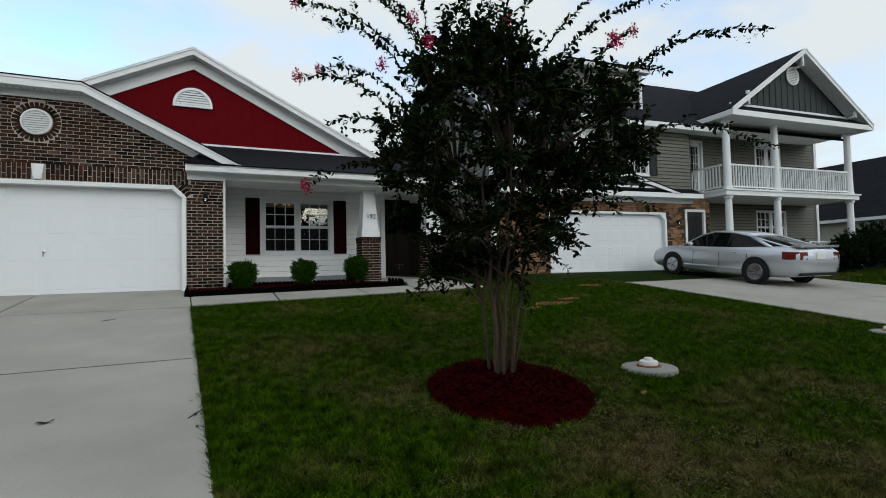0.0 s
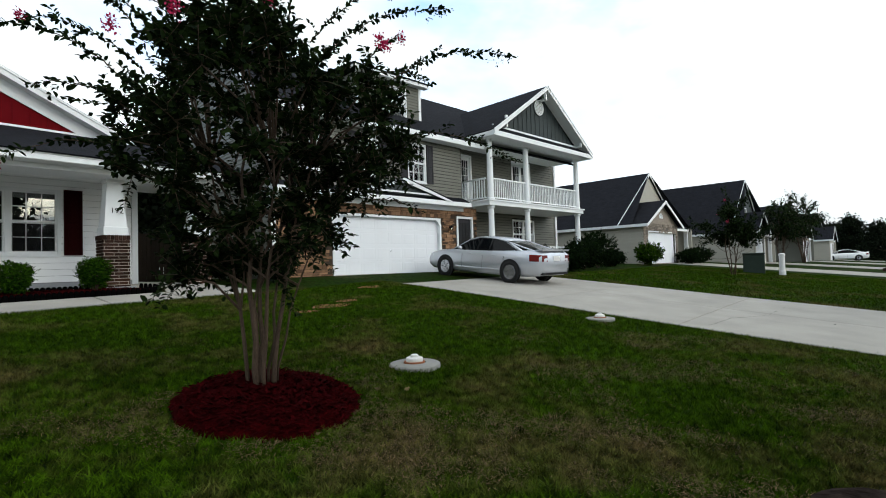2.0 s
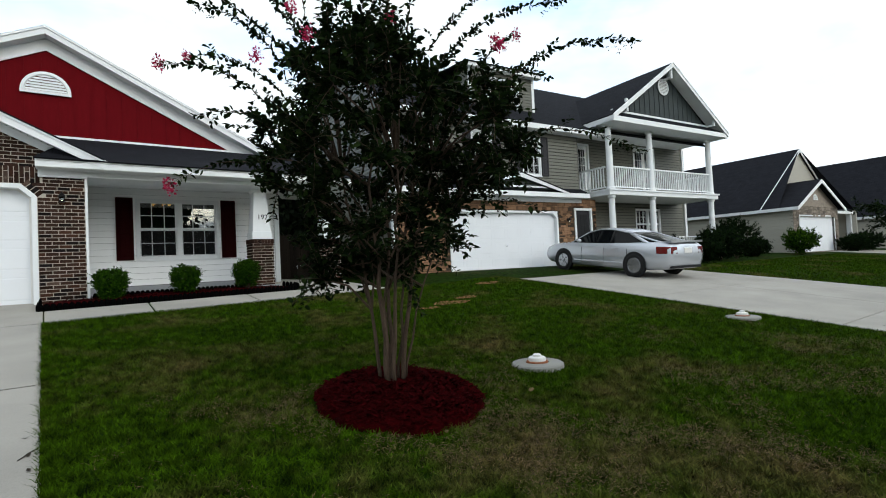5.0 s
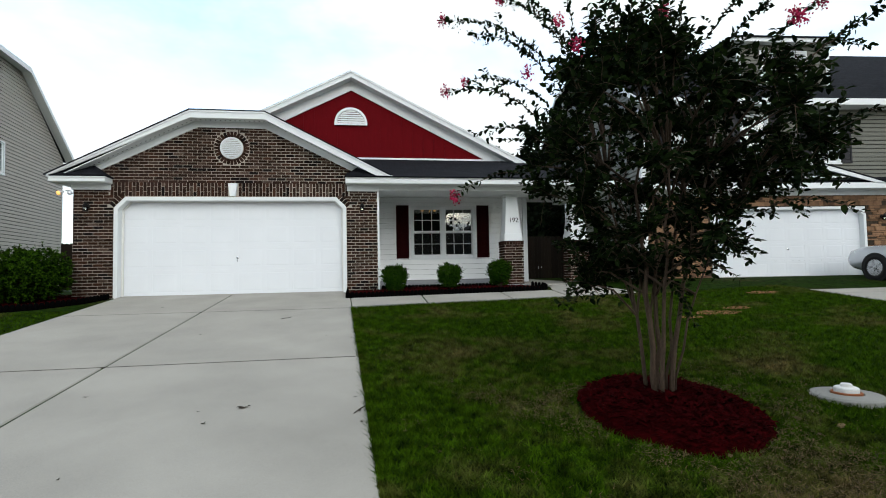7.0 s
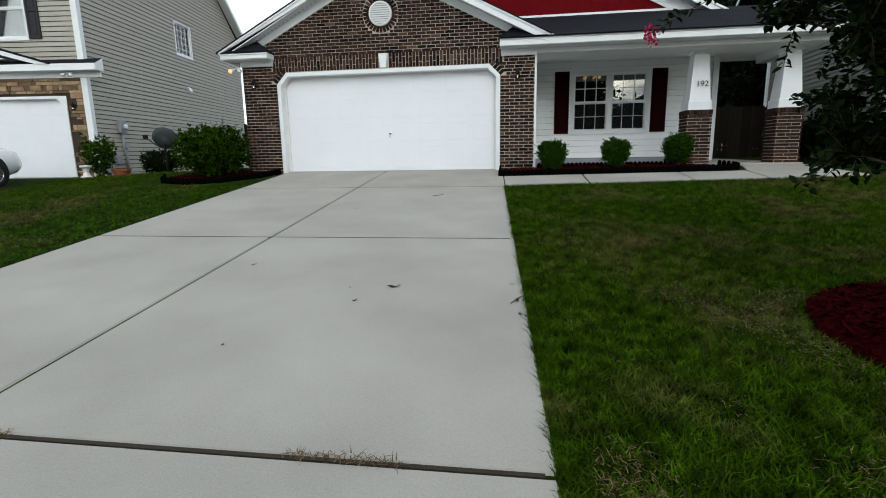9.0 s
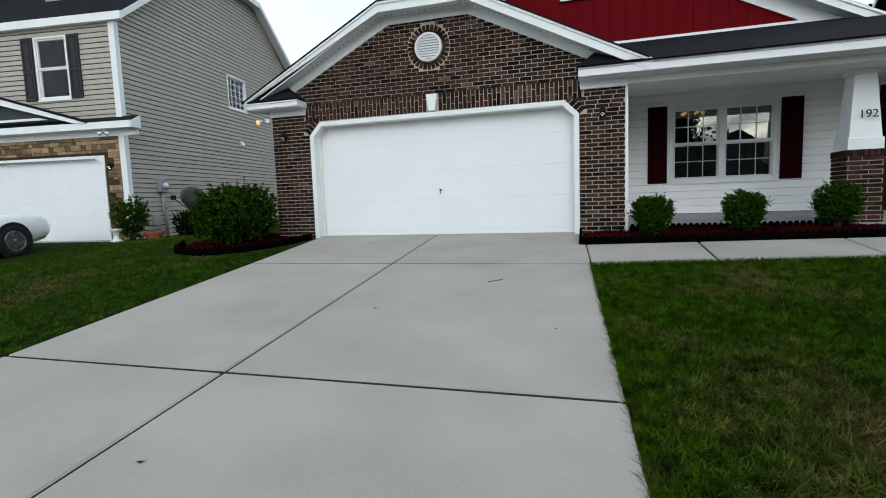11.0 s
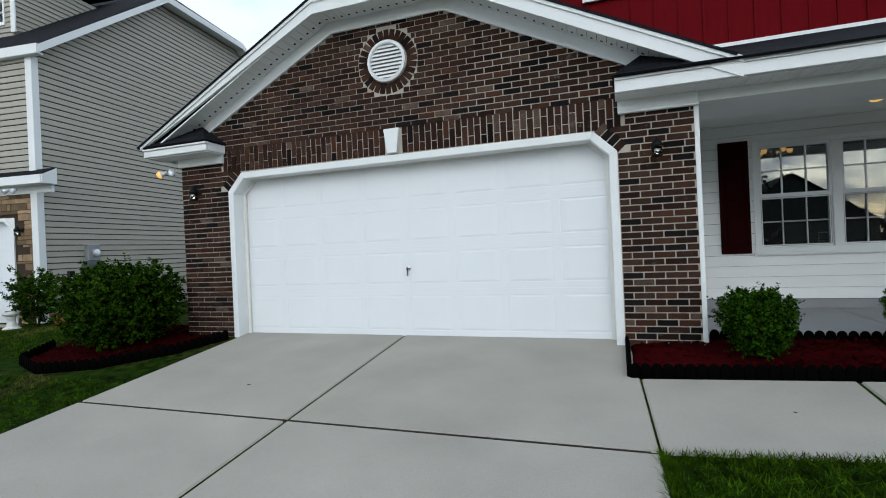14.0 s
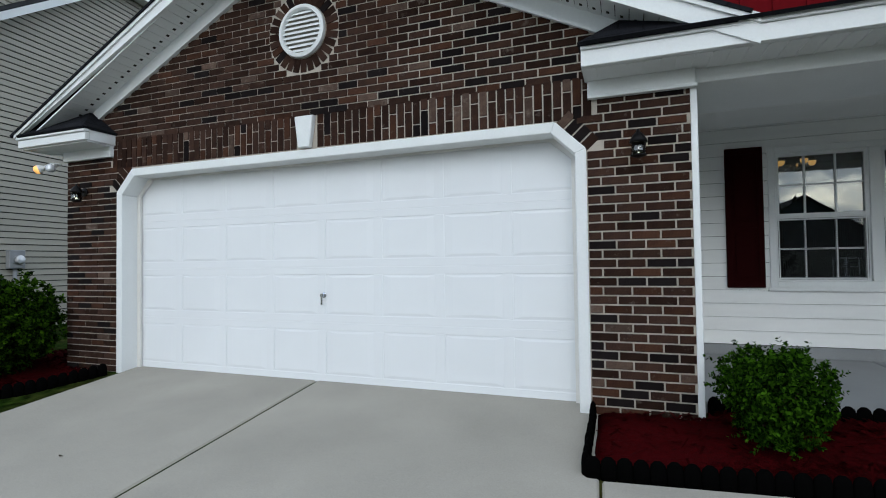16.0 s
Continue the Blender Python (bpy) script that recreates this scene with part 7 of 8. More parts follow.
def crown_tree(at, label, height, spread, seed, leaves, leaf, base_r, material="leaf", flowers=0, low=0.28, stems=6, sprays=0, group=""):
    """A many-stemmed flowering tree: tapered leaning stems, limbs, twigs, leaves in pairs along the twigs, bloom heads."""
    rng = np.random.RandomState(seed)
    t = thing("tree", label, "tree", at, 0, group)
    bm = bmesh.new()
    twigs = []
    tips = []

    def limb(p, d, length, r, level):
        pts, rad = [Vector(p)], [r]
        q, dd = Vector(p), Vector(d).normalized()
        n = 5
        for k in range(n):
            dd = (dd + Vector(rng.normal(size=3) * (.10 + .05 * level)) + Vector((0, 0, .04 if level < 2 else -.03))).normalized()
            q = q + dd * (length / n)
            pts.append(q.copy())
            rad.append(r * (1 - .62 * (k + 1) / n))
        tube(bm, pts, rad, 7 if level == 0 else 5 if level == 1 else 4)
        if level == 2:
            twigs.append(pts)
            tips.append((pts[-1], dd.copy()))
            return
        kids = 9 if level == 0 else 6
        for k in range(kids):
            s = rng.uniform(low if level == 0 else .2, 1.0)
            i = min(int(s * n), n - 1)
            b = pts[i].lerp(pts[i + 1], s * n - i)
            out = Vector((b.x, b.y, 0)) * .5
            w = (dd + Vector(unit(rng.normal(size=3))) * (.95 if level == 0 else .9) + out * .35).normalized()
            if b.z < height * .40 and level > 0:
                continue
            w.z = max(w.z, .05 if b.z < height * .5 else -.15)
            limb(b, w, length * (.45 if level == 0 else .5) * rng.uniform(.7, 1.2), rad[i] * .5, level + 1)

    for k in range(stems):
        a = 2 * math.pi * k / stems + rng.uniform(-.3, .3)
        lean = rng.uniform(.02, .15) * spread
        d = Vector((math.cos(a) * lean, math.sin(a) * lean, 1.0))
        limb((math.cos(a) * base_r, math.sin(a) * base_r, -.05), d, height * rng.uniform(.62, .86), .036 * height / 3.5 * rng.uniform(.6, 1.15), 0)
    if sprays:
        # open arching limbs that reach past the dense crown
        for p, d, L in (((-.1, .05, 1.5), (-.75, .36, 1.0), 2.1), ((-.05, .0, 1.4), (-.45, .3, 1.2), 2.2), ((.1, .0, 1.6), (.75, -.35, .85), 2.3), ((.0, .1, 1.7), (.2, .5, 1.1), 1.9)):
            limb(p, d, L, .016, 1)
    part("trunk", bm, "bark", t, "smooth grey-brown leaning stems", smooth=True)
    # long arching sprays beyond the crown
    long_twigs = []
    upper = [q for q in tips if q[0].z > height * .5]
    for k in range(sprays):
        p, d = upper[rng.randint(len(upper))]
        out = Vector((p.x, p.y, 0)).normalized()
        d = (out * .8 + Vector((0, 0, .75)) + Vector(rng.normal(size=3) * .35)).normalized()
        pts = [p.copy()]
        q = p.copy()
        L = rng.uniform(.45, 1.1)
        for s in range(10):
            d = (d + Vector((0, 0, -.07))).normalized()
            q = q + d * (L / 10)
            pts.append(q.copy())
        long_twigs.append(pts)
    if long_twigs:
        bm = bmesh.new()
        for pts in long_twigs:
            tube(bm, pts, [.005 * (1 - .06 * i) for i in range(len(pts))], 4)
        part("spray", bm, "bark", t)["kind"] = "stuff"
    P, D = [], []
    per = max(4, int(leaves * .90 / max(1, len(twigs))))
    for pts in twigs:
        for k in range(per):
            s = rng.uniform(.05, 1.0) * (len(pts) - 1)
            i = min(int(s), len(pts) - 2)
            b = pts[i].lerp(pts[i + 1], s - i)
            P.append(np.array(b) + rng.normal(size=3) * .055)
            D.append(np.array((pts[i + 1] - pts[i]).normalized()) * .5 + unit(rng.normal(size=3)))
    for pts in long_twigs:
        for i in range(1, len(pts)):
            for side in (-1, 1):
                dd = (pts[i] - pts[i - 1]).normalized()
                w = dd.cross(Vector((0, 0, 1))).normalized() * side
                P.append(np.array(pts[i]) + rng.normal(size=3) * .006)
                D.append(np.array(dd * .55 + w + Vector((0, 0, .25))))
    P, D = np.array(P), unit(np.array(D))
    n = len(P)
    v, f = leaf_quads(P, D, unit(rng.normal(size=(n, 3)) * .7 + np.array([0, 0, 1.0])), rng.uniform(.65, 1.3, n) * leaf, rng.uniform(.7, 1.2, n) * leaf * .55)
    arrays("crown", v, f, material, t)
    tall = [q for q in long_twigs if q[-1].z > height * .85]
    high = [q for q in tips if q[0].z > height * .6]
    for k in range(flowers):
        p, d = high[rng.randint(len(high))] if not long_twigs or k % 3 else (tall[rng.randint(len(tall))][-1], Vector((0, 0, 1)))
        m = 70
        q = np.array(p) + rng.normal(size=(m, 3)) * np.array([.028, .028, .035])
        o = unit(q - np.array(p) + rng.normal(size=(m, 3)) * .02)
        v, f = leaf_quads(q, o, unit(rng.normal(size=(m, 3))), rng.uniform(.015, .03, m), rng.uniform(.015, .025, m))
        arrays("bloom", v, f, "flower", t)["kind"] = "stuff"
    return t


def far_tree(at, height, spread, seed, dead=False):
    """A distant broad tree: trunk, limbs and a crown of leaf clumps with gaps."""
    rng = np.random.RandomState(seed)
    t = thing("tree", "distant dark green tree on the far side of the road", "tree", at, rng.uniform(0, 360), "distant trees")
    bm = bmesh.new()
    ends = []
    tube(bm, [(0, 0, -.2), (0.1, 0, height * .35), (0, .1, height * .8)], [height * .025, height * .018, height * .005], 6)
    for k in range(20):
        z = rng.uniform(.06, .9) * height
        a = rng.uniform(0, 6.28)
        L = spread * rng.uniform(.5, 1.0) * (1.15 - z / height)
        e = Vector((math.cos(a) * L, math.sin(a) * L, z + L * rng.uniform(.2, .6)))
        tube(bm, [(0, 0, z), (e * .5 + Vector((0, 0, z * .5))), e], [height * .009, height * .006, height * .002], 4)
        ends.append(np.array(e))
    part("trunk", bm, "bark", t)
    ends = np.array(ends + [np.array((0, 0, height * .92))])
    n = 5200
    c = ends[rng.randint(len(ends), size=n)]
    p = c + rng.normal(size=(n, 3)) * spread * np.array([.22, .22, .16])
    v, f = leaf_quads(p, unit(rng.normal(size=(n, 3))), unit(rng.normal(size=(n, 3))), rng.uniform(.3, .7, n) * height / 10, rng.uniform(.2, .5, n) * height / 10)
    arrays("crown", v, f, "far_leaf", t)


M["car_window"] = mat("dark_car_window", (0.004, 0.005, 0.006), 0.04, var=0.2, scale=2, fine=60, bump=0.0, spec=0.14)
build_left_house()
build_right_house()
build_far_house(38.9, -0.4, 11.0, 12.0, 2.75, 6.85, "vinyl_tan", "grey_stone", "tan vinyl ranch house with a grey stone garage front", -3.0, gar=(0.8, 5.6), pitch=0.5)
build_far_house(52.5, -4.4, 10.5, 12.0, 2.75, 7.6, "vinyl_tan", "vinyl_tan", "distant house with a steep dark gable and porch", -3.0, steep=1.0)
build_far_house(67.0, -6.2, 11.0, 12.0, 2.75, 6.4, "vinyl_grey", "grey_stone", "distant grey ranch house with a stone gable", -3.0)
build_far_house(84.0, -7.4, 11.0, 12.0, 2.75, 6.4, "vinyl_tan", "vinyl_tan", "distant tan ranch house", -3.0)


def build_opposite():
    """Houses and trees across the street, which the front windows mirror."""
    for x in (2.0, 16.5, 31.0, -13.0):
        h = thing("house", "dark-roofed gabled house across the street", "house", (x, -31.0, -1.1), 180.0, "houses across the street")
        bm = bmesh.new()
        box(bm, -5, 0, -.3, 5, 9, 2.8)
        part("wall", bm, "vinyl_grey", h)
        bm = bmesh.new()
        roof_plane(bm, [(0, -.4, 6.4), (0, 9.4, 6.4), (-5.4, 9.4, 2.6), (-5.4, -.4, 2.6)])
        roof_plane(bm, [(0, -.4, 6.4), (0, 9.4, 6.4), (5.4, 9.4, 2.6), (5.4, -.4, 2.6)])
        part("roof", bm, "shingle", h)
        bm = bmesh.new()
        prism(bm, [(-5, 0, 2.8), (5, 0, 2.8), (0, 0, 6.3)], (0, .1, 0))
        part("gable", bm, "slate_board", h)
        for u in (-3.0, 1.5):
            window(h, lambda a, z, d: Vector((a, -d, z)), u, u + 1.5, 0.9, 2.2, units=2)
    far_tree((9.5, -22.0, -1.1), 8.0, 3.2, 77)
    far_tree((23.5, -22.0, -1.1), 8.5, 3.2, 79)
    far_tree((-6.0, -23.0, -1.1), 7.0, 3.0, 78)


build_opposite()


# ---------------------------------------------------------------- lights on the house
wall_lantern((5.40, -0.012, 1.97), 0.0, "small black wall lantern, lit, on the brick pier")
wall_lantern((-0.52, -0.012, 1.97), 0.0, "small black wall lantern, lit, on dark brick")


def build_flood():
    t = thing("floodlight", "twin white floodlight, one bulb lit, under the eave box", "floodlight", (-0.86, -0.12, 2.36))
    bm = bmesh.new()
    lathe(bm, [(0, 0), (.05, 0), (.05, -.015), (.02, -.03), (0, -.03)], 14)
    part("mount", bm, "white", t)
    for x, on in ((-.09, True), (.07, False)):
        m = pose(x, -.06, -.05, 115, 0, -35 if on else 30)
        bm = bmesh.new()
        lathe(bm, [(0.0, -.04), (.022, -.04), (.025, .0), (.05, .05), (.052, .06)], 14, m)
        part("socket", bm, "white", t, smooth=True)
        bm = bmesh.new()
        lathe(bm, [(.05, .055), (.046, .08), (.03, .098), (0, .104)], 14, m)
        part("bulb", bm, "bulb_warm" if on else "lamp_clear", t, smooth=True)


def build_lamps():
    t = thing("ceiling_lamp", "small lit dome lamp on the porch ceiling", "ceiling lamp", (7.80, 1.45, 2.60))
    bm = bmesh.new()
    lathe(bm, [(0, 0), (.09, 0), (.09, -.02), (.08, -.03), (0, -.03)], 20)
    part("rim", bm, "chrome", t)
    bm = bmesh.new()
    lathe(bm, [(.08, -.025), (.07, -.05), (.04, -.07), (0, -.078)], 20)
    part("shade", bm, "bulb_porch", t, "glowing amber glass dome", smooth=True)
    t = thing("chandelier", "brass dining chandelier with lit amber shades behind the window", "chandelier", (7.5, 4.2, 2.42))
    bm = bmesh.new()
    tube(bm, [(0, 0, .45), (0, 0, .05)], .008, 6)
    lathe(bm, [(0, .1), (.03, .06), (.04, 0), (.02, -.06), (0, -.08)], 12)
    part("stem", bm, "chrome", t)
    for k in range(5):
        a = 2 * math.pi * k / 5
        c, s = math.cos(a), math.sin(a)
        arm = new("arm")
        arm.parent = t
        bm = bmesh.new()
        tube(bm, [(c * .03, s * .03, 0), (c * .12, s * .12, -.05), (c * .22, s * .22, .0)], .008, 6)
        part("arm_tube", bm, "chrome", arm)
        bm = bmesh.new()
        lathe(bm, [(.02, .0), (.04, .02), (.05, .065), (.046, .065), (.036, .025), (0, .01)], 14, pose(c * .22, s * .22, 0))
        part("shade", bm, "bulb_warm", arm, "glowing amber glass shade", smooth=True)


build_flood()
build_lamps()


# ---------------------------------------------------------------- planting beds
def mulch_bed(name, label, outline, lift, seed, chips):
    """A mounded bed of bark with loose chips on it."""
    t = thing(name, label, "planting bed")
    rng = random.Random(seed)
    cx = sum(p[0] for p in outline) / len(outline)
    cy = sum(p[1] for p in outline) / len(outline)
    bm = bmesh.new()
    rings = []
    for s, hgt in ((1.0, -0.03), (0.97, 0.35), (0.88, 0.7), (0.7, 0.9), (0.45, 1.0), (0.2, 1.0)):
        ring = []
        for i, (x, y) in enumerate(outline):
            px, py = cx + (x - cx) * s, cy + (y - cy) * s
            ring.append((px, py, ground_z(px, py) + lift * hgt + (rng.uniform(-.012, .012) if s < 1 else 0)))
        rings.append(ring)
    loft(bm, rings)
    part("mulch", bm, "mulch", t, smooth=True)
    nr = np.random.RandomState(seed)
    V, F = [], []
    k = 0
    while k < chips:
        i = nr.randint(len(outline))
        a, b = outline[i], outline[(i + 1) % len(outline)]
        s, w = math.sqrt(nr.uniform(0, 1.0)) * .98, nr.uniform()
        px = cx + (a[0] + (b[0] - a[0]) * w - cx) * s
        py = cy + (a[1] + (b[1] - a[1]) * w - cy) * s
        hgt = np.interp(s, [0, .45, .7, .88, .97, 1], [1, 1, .9, .7, .35, 0])
        z = ground_z(px, py) + lift * hgt + .004
        L, W, ang = nr.uniform(.015, .045), nr.uniform(.004, .011), nr.uniform(0, 6.28)
        tl = nr.uniform(-.5, .5)
        d = np.array([math.cos(ang), math.sin(ang), tl]) * L
        e = np.array([-math.sin(ang), math.cos(ang), nr.uniform(-.5, .5)]) * W
        o = np.array([px, py, z + abs(tl) * L])
        V += [o - d - e, o + d - e, o + d + e, o - d + e]
        F.append([4 * k, 4 * k + 1, 4 * k + 2, 4 * k + 3])
        k += 1
    ob = arrays("loose_bark", np.array(V), np.array(F), "mulch", t)
    ob["kind"] = "stuff"
    return t


def edging(path, label, step=0.085, height=0.13):
    """Scalloped black edging: a row of half-log pickets."""
    t = thing("bed_edging", label, "edging")
    bm = bmesh.new()
    lathe(bm, [(0.0, -.08), (.046, -.08), (.046, .6 * height), (.038, .85 * height), (.018, height), (0, height * 1.02)], 10)
    for v in bm.verts:
        v.co.y *= .5
    fix(bm, smooth=True)
    me = bpy.data.meshes.new("picket")
    bm.to_mesh(me)
    bm.free()
    me.materials.append(M["edging"])
    for (a, b) in zip(path, path[1:]):
        A, B = Vector((*a, 0)), Vector((*b, 0))
        n = max(1, int((B - A).length / step))
        ang = math.degrees(math.atan2(B.y - A.y, B.x - A.x))
        for k in range(n):
            p = A.lerp(B, (k + .5) / n)
            piece("picket", me, t, pose(p.x, p.y, ground_z(p.x, p.y), random.uniform(-3, 3), 0, ang))


def ring(cx, cy, rx, ry, n=28, rag=0.06, seed=3):
    r = random.Random(seed)
    return [(cx + rx * math.cos(2 * math.pi * i / n) * (1 + r.uniform(-rag, rag)), cy + ry * math.sin(2 * math.pi * i / n) * (1 + r.uniform(-rag, rag))) for i in range(n)]


def dense(pts, step=0.25):
    out = []
    for a, b in zip(pts, pts[1:] + pts[:1]):
        n = max(1, int(math.dist(a, b) / step))
        out += [(a[0] + (b[0] - a[0]) * k / n, a[1] + (b[1] - a[1]) * k / n) for k in range(n)]
    return out


front = [(5.06, -0.93), (6.7, -0.80), (8.4, -0.62), (9.55, -0.48), (9.80, -0.30), (9.85, 0.0), (9.6, 0.30), (8.5, 0.22), (7.0, 0.18), (5.85, 0.18), (5.80, -0.03), (5.06, -0.03)]
mulch_bed("flower_bed", "dark red mulch bed along the front walk", dense(front), 0.07, 4, 3500)
edging([(5.05, -0.05), (5.05, -0.94), (6.7, -0.81), (8.4, -0.63), (9.56, -0.49), (9.82, -0.30), (9.87, 0.02), (9.62, 0.31)], "scalloped black plastic edging round the front bed")
edging([(9.0, 0.24), (8.5, 0.23), (7.0, 0.19), (5.84, 0.19)], "scalloped black plastic edging against the porch slab")
left_bed = [(-0.04, -0.12), (-0.25, -0.75), (-0.75, -1.35), (-1.4, -1.6), (-2.1, -1.35), (-2.5, -0.7), (-2.4, 0.1), (-1.8, 0.6), (-0.9, 0.5), (-0.88, -0.05)]
mulch_bed("flower_bed", "dark red mulch bed under the large bush", dense(left_bed), 0.06, 8, 1800)
edging([(-0.03, -0.10), (-0.24, -0.77), (-0.75, -1.38), (-1.4, -1.63), (-2.13, -1.37), (-2.53, -0.7)], "scalloped black plastic edging round the bush bed")
mulch_bed("tree_mulch", "round mound of dark red mulch at the tree foot", ring(7.98, -7.98, 0.72, 0.80, 36), 0.13, 6, 3800)
bush("shrub", "clipped round boxwood shrub in the mulch bed", (6.12, -0.42, 0.0), (0.32, 0.32, 0.31), 15000, 0.033, "box_leaf", 21, "boxwoods along the walk", 0.5, 8, 0.10, 0.68)
bush("shrub", "clipped round boxwood shrub in the mulch bed", (7.43, -0.22, 0.02), (0.31, 0.31, 0.32), 13000, 0.033, "box_leaf", 22, "boxwoods along the walk", 0.5, 8, 0.10, 0.68)
bush("shrub", "clipped boxwood shrub beside the brick column", (8.72, 0.02, 0.04), (0.31, 0.31, 0.34), 13000, 0.033, "box_leaf", 23, "boxwoods along the walk", 0.5, 8, 0.10, 0.68)
bush("bush", "large leafy bush with small white blooms by the garage corner", (-1.38, -0.56, -0.10), (0.84, 0.76, 0.60), 30000, 0.052, "bush_leaf", 24, "", 0.35, 14, 0.18, 0.86)
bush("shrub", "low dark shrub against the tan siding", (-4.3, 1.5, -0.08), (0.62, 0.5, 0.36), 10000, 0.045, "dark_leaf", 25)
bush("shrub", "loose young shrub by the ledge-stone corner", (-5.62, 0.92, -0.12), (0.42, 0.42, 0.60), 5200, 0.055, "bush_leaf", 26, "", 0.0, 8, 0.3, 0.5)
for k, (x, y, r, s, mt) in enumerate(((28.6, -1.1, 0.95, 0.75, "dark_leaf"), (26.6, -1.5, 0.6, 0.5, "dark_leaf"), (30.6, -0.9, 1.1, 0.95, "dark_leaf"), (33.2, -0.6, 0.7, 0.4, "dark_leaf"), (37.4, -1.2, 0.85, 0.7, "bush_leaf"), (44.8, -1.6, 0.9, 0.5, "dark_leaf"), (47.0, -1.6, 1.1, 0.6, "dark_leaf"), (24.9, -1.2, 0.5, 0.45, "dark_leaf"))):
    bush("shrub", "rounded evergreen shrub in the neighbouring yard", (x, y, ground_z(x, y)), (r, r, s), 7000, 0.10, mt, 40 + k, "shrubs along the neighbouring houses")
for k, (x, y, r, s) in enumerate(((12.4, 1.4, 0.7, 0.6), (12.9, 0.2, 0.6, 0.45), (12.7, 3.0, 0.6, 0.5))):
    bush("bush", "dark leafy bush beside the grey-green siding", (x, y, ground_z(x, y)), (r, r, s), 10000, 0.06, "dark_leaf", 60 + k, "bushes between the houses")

# ---------------------------------------------------------------- the flowering tree
myrtle((8.01, -7.82, ground_z(8.01, -7.82) + 0.08), "many-stemmed crape myrtle with dark leaves and pink blooms", 14, -32.0)
crown_tree((33.6, -6.5, ground_z(33.6, -6.5)), "young crape myrtle with pink blooms in the far lawn", 3.6, 0.8, 15, 9000, 0.13, 0.08, flowers=5, stems=4)
crown_tree((54.0, -6.0, ground_z(54, -6)), "young dark crape myrtle in a far lawn", 5.0, 1.1, 16, 5000, 0.2, 0.1, stems=5)
crown_tree((66.0, -6.4, ground_z(66, -6)), "young dark tree in a far lawn", 6.0, 1.1, 18, 4500, 0.24, 0.1, stems=5)

rs = np.random.RandomState(9)
for k in range(46):
    a = k / 45
    x = 104 + rs.uniform(-8, 22)
    y = 12 - 64 * a + rs.uniform(-2, 2)
    if -24.0 < y < -17.5 and x < 120:
        x += 30
    far_tree((x, y, -1.4), rs.uniform(4.0, 8.6), rs.uniform(2.2, 4.2), 100 + k)
for k in range(6):
    far_tree((10.2 + k * 1.15 + rs.uniform(-.3, .3), 12.6 + rs.uniform(0, 1.5), 0), rs.uniform(5.0, 7.0), rs.uniform(1.8, 2.4), 300 + k)
for k in range(10):
    far_tree((9 + k * 1.6 + rs.uniform(-.5, .5), 17 + rs.uniform(0, 6), 0), rs.uniform(6.5, 9.5), rs.uniform(2.6, 3.6), 200 + k)

# ---------------------------------------------------------------- vehicles
car("silver four-door sedan parked nose-in on the concrete driveway", "car", (19.72, -1.95, ground_z(19.72, -1.95) + 0.012), 85.5, "silver", tilt=5.0)
car("white four-door sedan parked on the far driveway", "car", (-7.25, -2.62, ground_z(-7.25, -2.62) + 0.02), 97.0, "car_white", tilt=5.0)
car("sage-silver sport utility vehicle parked at the kerb", "car", (10.12, -13.33, ground_z(10, -12.2) - 0.055), 179.0, "suv_paint", "suv")
car("white sedan parked far down the street lots", "car", (88.0, -8.5, ground_z(88, -8.5) + 0.02), 100.0, "car_white")


# ---------------------------------------------------------------- yard objects
def mailbox(at, rz, label):
    t = thing("mailbox", label, "mailbox", at, rz)
    bm = bmesh.new()
    box(bm, -.095, -.095, -.3, .095, .095, 1.42)
    part("post", bm, "fence_wood", t, bevel=.008)
    bm = bmesh.new()
    box(bm, -.05, -.55, .98, .05, .16, 1.06)
    part("arm", bm, "old_wood", t, bevel=.006)
    bm = bmesh.new()
    rings = []
    for y in (-.66, -.10):
        r = [(-.085, y, 1.065), (-.085, y, 1.21)]
        r += [(-.085 * math.cos(a), y, 1.21 + .085 * math.sin(a)) for a in (.5, 1.0, 1.57, 2.1, 2.6)]
        r += [(.085, y, 1.21), (.085, y, 1.065)]
        rings.append(r)
    loft(bm, rings)
    part("box", bm, "black_metal", t, "black metal letter box")
    bm = bmesh.new()
    box(bm, .088, -.35, 1.15, .094, -.33, 1.27)
    part("flag", bm, "tail_red", t)


mailbox((23.1, -12.13, ground_z(23.1, -12.13)), -3.0, "dark wooden mailbox post with a black letter box by the kerb")
mailbox((46.0, -13.6, ground_z(46, -13.5)), -3.0, "dark wooden mailbox post with a black letter box by the kerb")




def round_post(at, r, hgt, label):
    """A weathered log post with a worn domed top."""
    t = thing("wooden_post", label, "post", at)
    bm = bmesh.new()
    rr = random.Random(8)
    lathe(bm, [(0, -.2), (r, -.2), (r, hgt - .10), (r * .97, hgt - .05), (r * .86, hgt - .018), (r * .55, hgt - .004), (0, hgt)], 22)
    for v in bm.verts:
        s = 1 + rr.uniform(-.035, .035)
        v.co.x, v.co.y = v.co.x * s, v.co.y * s
    part("log", bm, "log_wood", t, smooth=True)


round_post((6.75, -11.90, ground_z(6.75, -11.90)), 0.118, 1.142, "thick weathered brown wooden post near the kerb")


